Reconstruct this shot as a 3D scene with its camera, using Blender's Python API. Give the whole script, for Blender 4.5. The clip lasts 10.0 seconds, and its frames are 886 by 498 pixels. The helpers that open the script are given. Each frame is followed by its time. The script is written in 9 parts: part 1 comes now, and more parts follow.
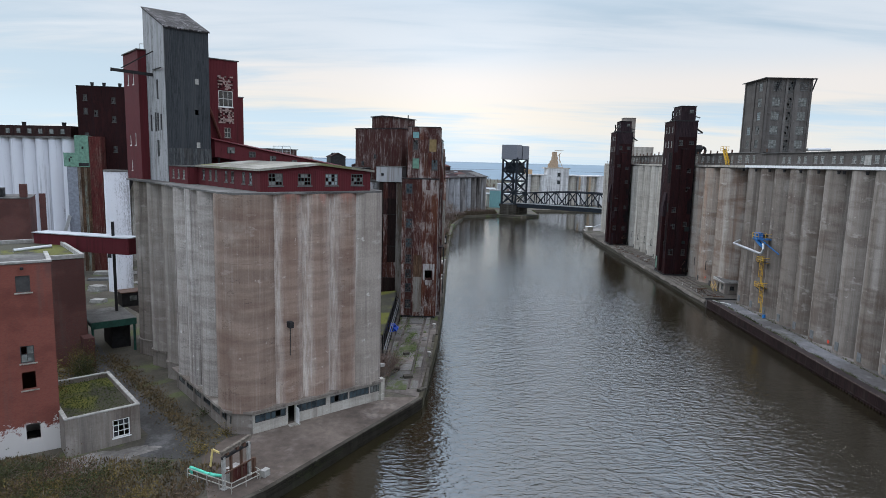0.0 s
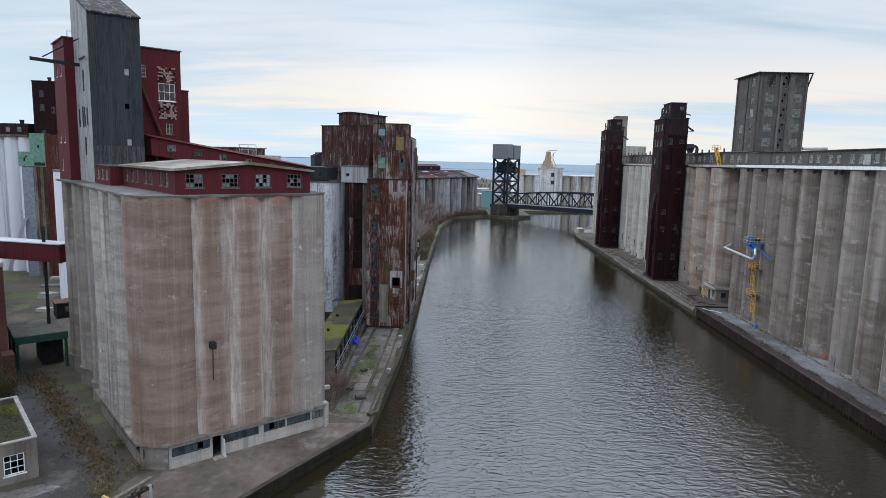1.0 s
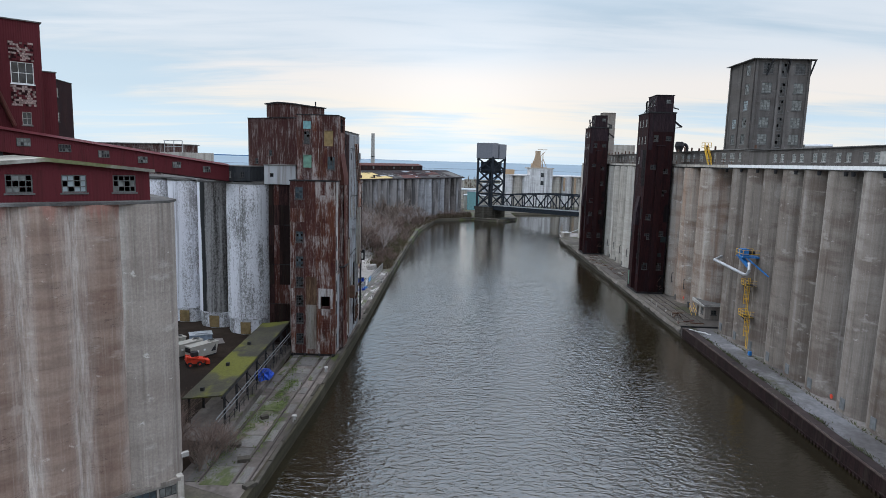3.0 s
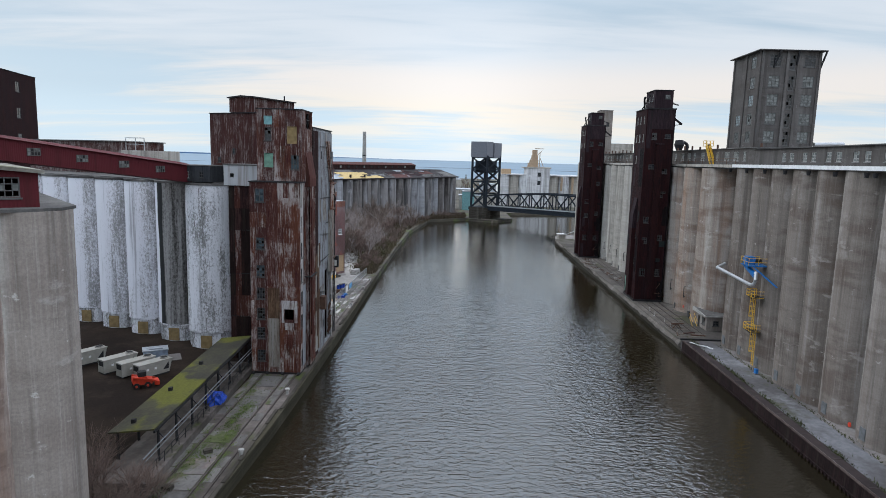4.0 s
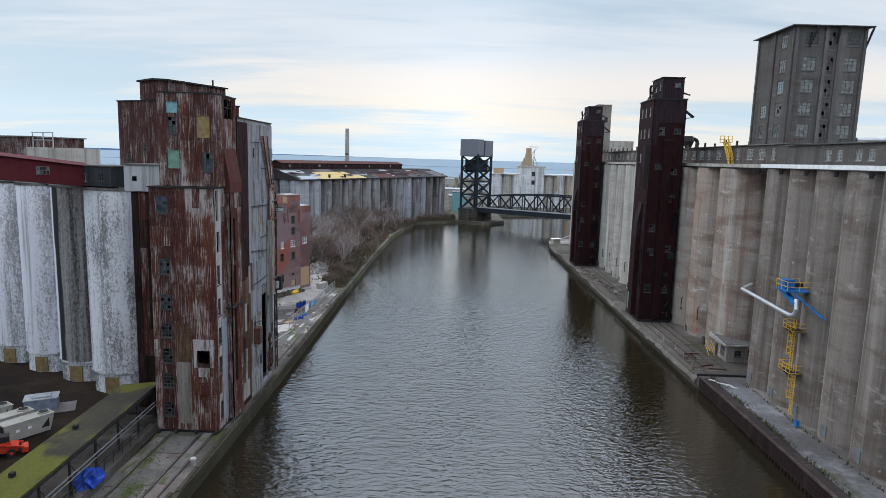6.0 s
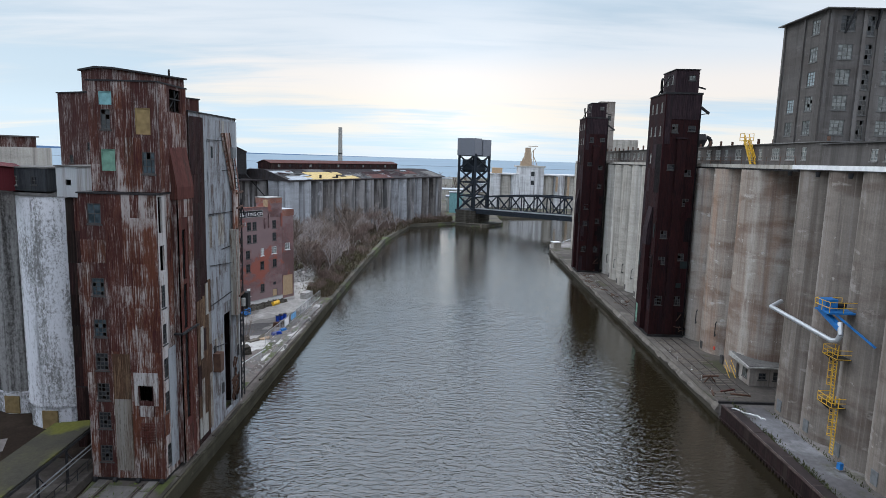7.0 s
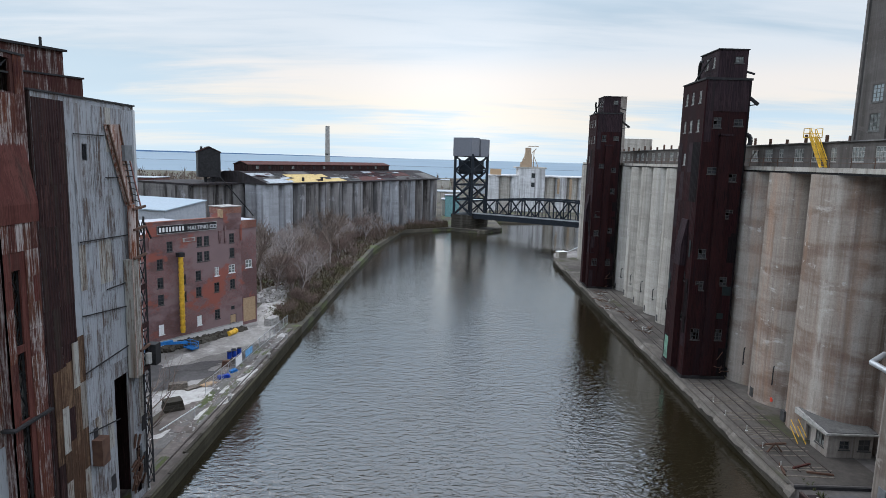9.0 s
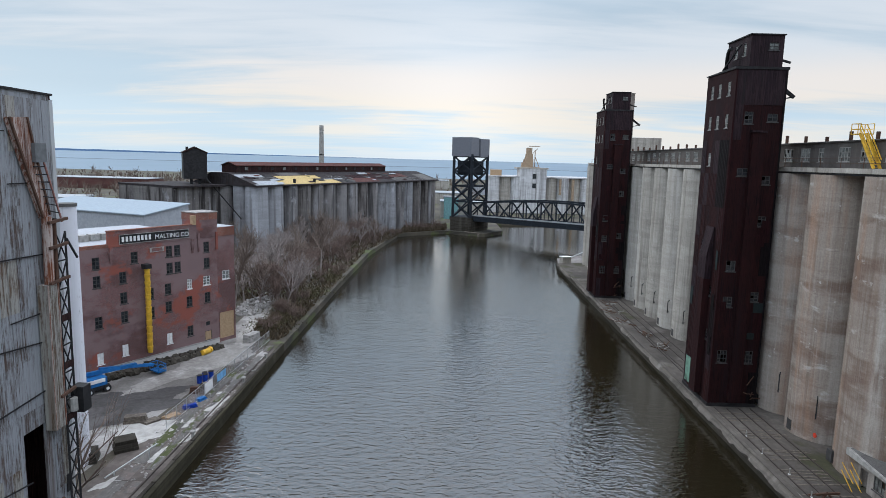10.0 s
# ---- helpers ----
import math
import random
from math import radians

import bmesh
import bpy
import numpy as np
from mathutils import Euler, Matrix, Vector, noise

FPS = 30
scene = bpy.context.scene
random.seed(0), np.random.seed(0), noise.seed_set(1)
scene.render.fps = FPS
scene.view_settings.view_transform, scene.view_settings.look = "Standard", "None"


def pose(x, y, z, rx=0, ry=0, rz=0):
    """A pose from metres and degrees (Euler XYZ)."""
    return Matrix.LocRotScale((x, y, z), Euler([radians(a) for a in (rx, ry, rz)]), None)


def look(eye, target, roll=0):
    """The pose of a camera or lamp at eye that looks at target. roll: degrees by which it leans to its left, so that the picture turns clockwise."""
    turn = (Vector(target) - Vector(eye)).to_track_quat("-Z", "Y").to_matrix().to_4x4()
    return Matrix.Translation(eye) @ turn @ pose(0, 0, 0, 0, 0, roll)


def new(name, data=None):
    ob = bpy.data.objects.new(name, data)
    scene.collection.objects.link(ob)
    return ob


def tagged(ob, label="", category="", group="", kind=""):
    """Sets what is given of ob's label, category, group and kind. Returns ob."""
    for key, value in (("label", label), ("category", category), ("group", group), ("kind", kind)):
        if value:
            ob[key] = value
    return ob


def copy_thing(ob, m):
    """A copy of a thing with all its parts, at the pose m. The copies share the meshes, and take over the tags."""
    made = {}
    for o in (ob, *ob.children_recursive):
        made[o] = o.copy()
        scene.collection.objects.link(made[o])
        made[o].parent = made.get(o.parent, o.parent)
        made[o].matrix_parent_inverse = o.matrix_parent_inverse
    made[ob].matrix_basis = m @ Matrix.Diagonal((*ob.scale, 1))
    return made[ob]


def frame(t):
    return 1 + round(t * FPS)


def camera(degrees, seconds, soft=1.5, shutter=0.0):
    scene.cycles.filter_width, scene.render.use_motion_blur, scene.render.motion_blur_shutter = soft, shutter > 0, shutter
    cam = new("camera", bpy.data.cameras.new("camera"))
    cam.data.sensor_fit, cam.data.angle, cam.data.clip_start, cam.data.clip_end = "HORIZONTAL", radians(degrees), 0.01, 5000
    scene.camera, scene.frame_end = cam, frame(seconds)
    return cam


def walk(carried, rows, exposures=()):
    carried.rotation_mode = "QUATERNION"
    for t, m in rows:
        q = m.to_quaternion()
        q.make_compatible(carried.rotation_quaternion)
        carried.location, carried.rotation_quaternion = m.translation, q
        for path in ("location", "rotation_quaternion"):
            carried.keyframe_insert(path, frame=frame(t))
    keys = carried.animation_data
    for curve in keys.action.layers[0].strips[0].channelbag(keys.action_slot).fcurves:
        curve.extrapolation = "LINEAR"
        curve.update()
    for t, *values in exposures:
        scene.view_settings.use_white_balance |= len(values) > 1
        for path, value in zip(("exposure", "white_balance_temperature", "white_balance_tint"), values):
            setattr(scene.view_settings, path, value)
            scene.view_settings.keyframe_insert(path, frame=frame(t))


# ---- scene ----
cam = camera(70.8, 10.0, 0.7)
METRES, EYE, TILT, LEAN, TURN = 105.0, 34.2, 0.0, 0.0, 1.6
ROWS = [
    (0.0, 0.0, 0.0, 0.0, 0.2, -8.03, -1.44),
    (0.5, 0.0281, 0.0409, 0.0001, 0.18, -8.03, -1.44),
    (1.0, 0.0548, 0.0828, 0.0001, 0.12, -8.03, -1.45),
    (1.5, 0.0806, 0.1254, -0.0, 0.07, -8.03, -1.47),
    (2.0, 0.1047, 0.1683, 0.0001, 0.04, -8.04, -1.52),
    (2.5, 0.1267, 0.2115, -0.0002, -0.0, -8.03, -1.55),
    (4.0, 0.1791, 0.3438, 0.001, -0.06, -8.11, -1.63),
    (4.5, 0.1921, 0.3887, 0.0012, -0.11, -8.18, -1.65),
    (5.0, 0.2029, 0.4361, 0.0016, -0.22, -8.18, -1.63),
    (5.5, 0.2126, 0.4848, 0.0019, -0.34, -8.19, -1.61),
    (7.0, 0.2341, 0.6381, 0.0037, -0.51, -8.26, -1.6),
    (7.5, 0.2394, 0.6908, 0.0043, -0.56, -8.25, -1.58),
    (8.0, 0.2439, 0.7437, 0.0046, -0.61, -8.22, -1.57),
    (8.5, 0.2479, 0.7963, 0.0048, -0.66, -8.21, -1.56),
    (9.0, 0.252, 0.8461, 0.0054, -0.66, -8.2, -1.57),
    (9.5, 0.2554, 0.8974, 0.0053, -0.7, -8.16, -1.55),
    (10.0, 0.2594, 0.948, 0.0057, -0.68, -8.16, -1.48),
]
walk(cam, [(t, pose(0, 0, EYE, TILT, LEAN, TURN) @ pose(METRES * x, METRES * y, METRES * z, 90 + pitch, roll, yaw)) for t, x, y, z, yaw, pitch, roll in ROWS], [(t, stops, 6180, 8) for t, stops in ((0.0, -0.05), (1.5, 0.0), (2.5, -0.01), (4.5, -0.07), (5.5, -0.05), (7.5, 0.04), (8.5, 0.02), (9.5, -0.05), (10.0, -0.10))])

# ---- world and sun ----
world = bpy.data.worlds.new("world")
scene.world = world
world.use_nodes = True
SUN_ELEV, SUN_AZ = 34.0, -54.0      # degrees above the lake, degrees right of straight ahead


def build_sky():
    nt = world.node_tree
    nt.nodes.clear()
    nd, ln = nt.nodes.new, nt.links.new

    def math_node(op, a, b=None, c=None):
        n = nd("ShaderNodeMath")
        n.operation = op
        for i, v in enumerate((a, b, c)):
            if v is None:
                continue
            if isinstance(v, (int, float)):
                n.inputs[i].default_value = v
            else:
                ln(v, n.inputs[i])
        return n.outputs[0]

    def ramp(fac, stops):
        n = nd("ShaderNodeValToRGB")
        n.color_ramp.interpolation = "EASE"
        while len(n.color_ramp.elements) < len(stops):
            n.color_ramp.elements.new(0.5)
        for e, (p, c) in zip(n.color_ramp.elements, stops):
            e.position, e.color = p, (*c, 1)
        ln(fac, n.inputs[0])
        return n.outputs[0]

    def mix(fac, a, b):
        n = nd("ShaderNodeMix")
        n.data_type = "RGBA"
        if isinstance(fac, (int, float)):
            n.inputs[0].default_value = fac
        else:
            ln(fac, n.inputs[0])
        ln(a, n.inputs[6]), ln(b, n.inputs[7])
        return n.outputs[2]

    tc = nd("ShaderNodeTexCoord")
    sep = nd("ShaderNodeSeparateXYZ")
    ln(tc.outputs["Generated"], sep.inputs[0])
    x, y, z = sep.outputs
    up = math_node("MAXIMUM", z, 0.0)
    lift = math_node("ADD", up, 0.10)
    comb = nd("ShaderNodeCombineXYZ")
    ln(math_node("DIVIDE", x, lift), comb.inputs[0])
    ln(math_node("DIVIDE", y, lift), comb.inputs[1])
    mp = nd("ShaderNodeMapping")
    mp.inputs["Scale"].default_value = (0.30, 0.62, 1)
    mp.inputs["Location"].default_value = (2.3, 0.7, 0)
    mp.inputs["Rotation"].default_value = (0, 0, 0.22)
    ln(comb.outputs[0], mp.inputs[0])
    big = nd("ShaderNodeTexNoise")
    big.inputs["Scale"].default_value, big.inputs["Detail"].default_value = 0.9, 6.0
    big.inputs["Roughness"].default_value, big.inputs["Distortion"].default_value = 0.5, 0.5
    ln(mp.outputs[0], big.inputs[0])
    # cloud tone by height above the lake, and the bluer gaps between the clouds
    cloud = ramp(up, [(0.0, (0.80, 0.87, 0.92)), (0.03, (0.94, 0.90, 0.84)), (0.075, (1.0, 0.90, 0.79)), (0.115, (0.97, 0.89, 0.83)), (0.17, (0.80, 0.83, 0.87)), (0.32, (0.60, 0.70, 0.81)), (0.48, (0.54, 0.66, 0.83)), (0.68, (0.66, 0.67, 0.72)), (1.0, (0.67, 0.67, 0.72))])
    gap = ramp(up, [(0.0, (0.68, 0.83, 0.94)), (0.05, (0.68, 0.82, 0.93)), (0.10, (0.62, 0.74, 0.84)), (0.20, (0.53, 0.64, 0.74)), (0.36, (0.47, 0.60, 0.72)), (0.68, (0.57, 0.60, 0.68)), (1.0, (0.58, 0.60, 0.67))])
    wisp = nd("ShaderNodeTexNoise")
    mp2 = nd("ShaderNodeMapping")
    mp2.inputs["Scale"].default_value = (0.7, 2.6, 1)
    mp2.inputs["Rotation"].default_value = (0, 0, 0.12)
    ln(comb.outputs[0], mp2.inputs[0])
    ln(mp2.outputs[0], wisp.inputs[0])
    wisp.inputs["Scale"].default_value, wisp.inputs["Detail"].default_value = 1.1, 8.0
    wisp.inputs["Roughness"].default_value, wisp.inputs["Distortion"].default_value = 0.58, 0.7
    # fewer gaps to the right, wispy edges everywhere
    side = math_node("MULTIPLY_ADD", x, 0.16, math_node("MULTIPLY_ADD", wisp.outputs[0], 0.34, -0.15))
    cover = ramp(math_node("ADD", big.outputs[0], side), [(0.36, (0, 0, 0)), (0.62, (1, 1, 1))])
    clouds = mix(cover, gap, cloud)
    # the bright break in the clouds above the bridge
    sun_dir = Vector((0.0, 1.0, 0.08)).normalized()
    dot = nd("ShaderNodeVectorMath")
    dot.operation = "DOT_PRODUCT"
    ln(tc.outputs["Generated"], dot.inputs[0])
    dot.inputs[1].default_value = sun_dir
    glow = math_node("POWER", math_node("MAXIMUM", dot.outputs["Value"], 0.0), 90.0)
    bright = nd("ShaderNodeVectorMath")
    bright.operation = "SCALE"
    ln(clouds, bright.inputs[0])
    high = nd("ShaderNodeMapRange")
    high.interpolation_type = "SMOOTHSTEP"
    ln(up, high.inputs[0])
    high.inputs[1].default_value, high.inputs[2].default_value, high.inputs[3].default_value, high.inputs[4].default_value = 0.21, 0.62, 1.0, ZENITH
    ln(math_node("MULTIPLY", math_node("MULTIPLY_ADD", glow, 0.14, 0.97), high.outputs[0]), bright.inputs["Scale"])
    sky = nd("ShaderNodeTexSky")
    sky.sky_type = "NISHITA"
    sky.sun_disc = False
    sky.sun_elevation, sky.sun_rotation = radians(SUN_ELEV), radians(SUN_AZ)
    dim = nd("ShaderNodeVectorMath")
    dim.operation = "SCALE"
    ln(sky.outputs[0], dim.inputs[0])
    dim.inputs["Scale"].default_value = 0.05
    both = mix(0.88, dim.outputs[0], bright.outputs[0])
    bg = nd("ShaderNodeBackground")
    ln(both, bg.inputs[0])
    bg.inputs[1].default_value = SKY_STRENGTH
    out = nd("ShaderNodeOutputWorld")
    ln(bg.outputs[0], out.inputs[0])


SKY_STRENGTH, ZENITH = 1.10, 3.4      # an overcast sky is brightest overhead
build_sky()
sun = new("sun", bpy.data.lights.new("sun", "SUN"))
sun.data.energy, sun.data.angle, sun.data.color = 1.1, radians(45), (1.0, 0.96, 0.90)
sun.matrix_world = look((0, 0, 100), (-math.sin(radians(SUN_AZ)) * 100, -math.cos(radians(SUN_AZ)) * 100, 100 - math.tan(radians(SUN_ELEV)) * 100))

# ---- materials ----


class Mat:
    """A small builder of node materials."""

    def __init__(self, name, rough=0.85, metal=0.0, spec=0.3, placed=False):
        self.m = bpy.data.materials.new(name)
        self.m.use_nodes = True
        self.nt = self.m.node_tree
        self.b = self.nt.nodes["Principled BSDF"]
        self.b.inputs["Roughness"].default_value = rough
        self.b.inputs["Metallic"].default_value = metal
        self.b.inputs["Specular IOR Level"].default_value = spec
        tc = self.nt.nodes.new("ShaderNodeTexCoord")
        info = self.nt.nodes.new("ShaderNodeObjectInfo")
        self.obj, self.rand = tc.outputs["Object"], info.outputs["Random"]
        self.place, self.placed = info, placed

    def put(self, v, sock):
        if isinstance(v, bpy.types.NodeSocket):
            self.nt.links.new(v, sock)
        elif isinstance(v, (tuple, list)) and len(v) == 3 and len(sock.default_value) == 4:
            sock.default_value = (*v, 1)
        else:
            sock.default_value = v

    def math(self, op, a, b=0.0, c=0.0):
        n = self.nt.nodes.new("ShaderNodeMath")
        n.operation = op
        for i, v in enumerate((a, b, c)):
            self.put(v, n.inputs[i])
        return n.outputs[0]

    def scaled(self, scale, shift=7.0):
        """Object coordinates, shifted from object to object and scaled axis by axis."""
        comb = self.nt.nodes.new("ShaderNodeCombineXYZ")
        off = self.math("MULTIPLY", self.rand, shift * 13.0)
        for i in (0, 1):
            self.put(off, comb.inputs[i])
        if self.placed:
            comb = self.place
        add = self.nt.nodes.new("ShaderNodeVectorMath")
        self.put(self.obj, add.inputs[0]), self.put(comb.outputs[0], add.inputs[1])
        mul = self.nt.nodes.new("ShaderNodeVectorMath")
        mul.operation = "MULTIPLY"
        self.put(add.outputs[0], mul.inputs[0])
        mul.inputs[1].default_value = scale
        return mul.outputs[0]

    def noise(self, scale, detail=4.0, rough=0.55, shift=7.0, distort=0.0):
        n = self.nt.nodes.new("ShaderNodeTexNoise")
        self.put(self.scaled(scale, shift), n.inputs["Vector"])
        n.inputs["Scale"].default_value = 1.0
        n.inputs["Detail"].default_value, n.inputs["Roughness"].default_value = detail, rough
        n.inputs["Distortion"].default_value = distort
        return n.outputs[0]

    def step(self, fac, lo, hi):
        n = self.nt.nodes.new("ShaderNodeMapRange")
        n.interpolation_type = "SMOOTHSTEP"
        self.put(fac, n.inputs[0])
        n.inputs[1].default_value, n.inputs[2].default_value = lo, hi
        return n.outputs[0]

    def mix(self, fac, a, b, blend="MIX"):
        n = self.nt.nodes.new("ShaderNodeMix")
        n.data_type, n.blend_type = "RGBA", blend
        self.put(fac, n.inputs[0]), self.put(a, n.inputs[6]), self.put(b, n.inputs[7])
        return n.outputs[2]

    def axis(self, i):
        n = self.nt.nodes.new("ShaderNodeSeparateXYZ")
        self.put(self.obj, n.inputs[0])
        return n.outputs[i]

    def bump(self, height, strength=0.3, distance=0.05, normal=None):
        n = self.nt.nodes.new("ShaderNodeBump")
        n.inputs["Strength"].default_value, n.inputs["Distance"].default_value = strength, distance
        self.put(height, n.inputs["Height"])
        if normal is not None:
            self.put(normal, n.inputs["Normal"])
        self.put(n.outputs[0], self.b.inputs["Normal"])
        return n.outputs[0]

    def done(self, colour, rough=None):
        self.put(colour, self.b.inputs["Base Color"])
        if rough is not None:
            self.put(rough, self.b.inputs["Roughness"])
        return self.m


def plain(name, col, rough=0.7, metal=0.0, var=0.25, scale=1.5):
    """Paint, wood or metal with fine mottling and a little object-to-object change."""
    k = Mat(name, rough, metal)
    dark = tuple(c * (1 - var) for c in col)
    lite = tuple(min(1, c * (1 + var * 0.7)) for c in col)
    f = k.noise((scale, scale, scale), 5.0)
    c = k.mix(k.step(f, 0.3, 0.7), dark, lite)
    k.bump(k.noise((scale * 6,) * 3, 3.0), 0.15, 0.02)
    return k.done(c)


def concrete(name, base, dark, light, band=0.5, streak=0.6, seam=None, blotch=0.5, lift=1.25, fine=0.9, drips=None, stain=None, smear=0.0):
    """Slip-formed concrete: pour rings, run-off streaks, damp blotches and patches."""
    k = Mat(name, 0.92, 0.0, 0.12)
    ring = k.noise((0.10, 0.10, 1.0 / lift), 3.0, 0.6, 2.0)
    run = k.noise((fine, fine, 0.035), 5.0, 0.6)
    run2 = k.noise((0.28, 0.28, 0.02), 3.0, 0.5)
    spot = k.noise((0.22, 0.22, 0.16), 5.0, 0.6)
    grain = k.noise((5, 5, 5), 4.0, 0.65)
    c = k.mix(k.math("MULTIPLY", k.step(ring, 0.42, 0.60), band), base, dark)
    c = k.mix(k.math("MULTIPLY", k.step(run, 0.48, 0.72), streak * 0.8), c, dark)
    c = k.mix(k.math("MULTIPLY", k.step(run2, 0.55, 0.75), streak * 0.6), c, light)
    broad = k.noise((0.50, 0.50, 0.014), 4.0, 0.55, 6.0)
    c = k.mix(k.math("MULTIPLY", k.step(broad, 0.52, 0.70), min(1.0, streak * 0.55)), c, dark)
    c = k.mix(k.math("MULTIPLY", k.step(spot, 0.58, 0.72), blotch * 0.6), c, light)
    c = k.mix(k.math("MULTIPLY", k.step(spot, 0.42, 0.28), blotch * 0.6), c, dark)
    if smear:
        # brown damp smears that lie across the bins, and bleached ones
        across = k.noise((0.11, 0.11, 0.42), 5.0, 0.55, 7.0)
        c = k.mix(k.math("MULTIPLY", k.step(across, 0.46, 0.64), smear), c, (dark[0] * 1.15, dark[1] * 0.98, dark[2] * 0.92))
        c = k.mix(k.math("MULTIPLY", k.step(k.noise((0.30, 0.30, 0.75), 5.0, 0.6, 11.0), 0.60, 0.70), smear * 0.8), c, light)
    if stain:
        # rust-coloured wash in upright bands
        wash = k.noise((0.30, 0.30, 0.018), 4.0, 0.55, 9.0)
        wash = k.math("MULTIPLY", k.step(wash, 0.50, 0.66), k.step(k.noise((0.5, 0.5, 0.12), 5.0, 0.65, 3.0), 0.35, 0.6))
        c = k.mix(k.math("MULTIPLY", wash, 0.5), c, stain)
    # thin ragged cracks between the lifts
    crack = k.math("ABSOLUTE", k.math("SUBTRACT", k.noise((0.12, 0.12, 0.55), 6.0, 0.7, 8.0), 0.5))
    c = k.mix(k.math("MULTIPLY", k.math("MULTIPLY", k.step(crack, 0.010, 0.003), k.step(k.noise((0.4, 0.4, 0.3), 2.0), 0.5, 0.6)), min(0.7, band * 1.3)), c, tuple(v * 0.6 for v in dark))
    patch = k.noise((0.8, 0.8, 0.9), 6.0, 0.65, 5.0)
    hair = k.noise((5.0, 5.0, 0.10), 6.0, 0.7, 4.0)
    c = k.mix(k.math("MULTIPLY", k.step(hair, 0.5, 0.72), 0.26), c, light)
    c = k.mix(k.math("MULTIPLY", k.step(hair, 0.5, 0.28), 0.26), c, dark)
    c = k.mix(k.math("MULTIPLY", k.step(patch, 0.65, 0.71), 0.7), c, light)
    joint = k.math("PINGPONG", k.axis(2), lift * 2)
    line = k.math("MULTIPLY", k.step(joint, 0.07, 0.02), k.step(k.noise((0.5, 0.5, 0.2), 2.0), 0.45, 0.6))
    c = k.mix(k.math("MULTIPLY", line, min(0.4, band)), c, dark)
    # upright bands: pale streaks on M_FRONT, lit edges on M_GREY and M_TAN, crease shade on M_FAR
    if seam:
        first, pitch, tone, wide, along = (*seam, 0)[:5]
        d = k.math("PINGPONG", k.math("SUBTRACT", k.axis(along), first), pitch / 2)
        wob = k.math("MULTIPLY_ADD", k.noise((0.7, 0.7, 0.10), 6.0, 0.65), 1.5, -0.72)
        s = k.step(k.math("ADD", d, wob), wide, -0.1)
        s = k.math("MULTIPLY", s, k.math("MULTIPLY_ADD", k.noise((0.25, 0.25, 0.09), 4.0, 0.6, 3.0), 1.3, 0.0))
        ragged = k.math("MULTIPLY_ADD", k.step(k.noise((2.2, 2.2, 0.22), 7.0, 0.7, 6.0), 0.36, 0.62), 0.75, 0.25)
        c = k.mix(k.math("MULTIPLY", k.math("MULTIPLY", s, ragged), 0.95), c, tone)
    if drips:
        # paint run down from the roof
        top, tone = drips
        reach = k.math("MULTIPLY_ADD", k.noise((1.1, 1.1, 0.05), 5.0, 0.7, 3.0), 7.0, -3.4)
        d = k.step(k.math("SUBTRACT", k.math("SUBTRACT", top, k.axis(2)), reach), 0.8, -0.6)
        c = k.mix(k.math("MULTIPLY", d, 0.55), c, tone)
    tone = k.math("MULTIPLY_ADD", k.rand, 0.36, -0.18)
    c = k.mix(k.math("MAXIMUM", tone, 0.0), c, light)
    c = k.mix(k.math("MAXIMUM", k.math("MULTIPLY", tone, -1.0), 0.0), c, dark)
    c = k.mix(0.2, c, k.mix(k.step(grain, 0.3, 0.7), dark, light), "OVERLAY")
    h = k.math("MULTIPLY_ADD", ring, min(0.6, band), grain)
    k.bump(h, 0.35, 0.06)
    return k.done(c)


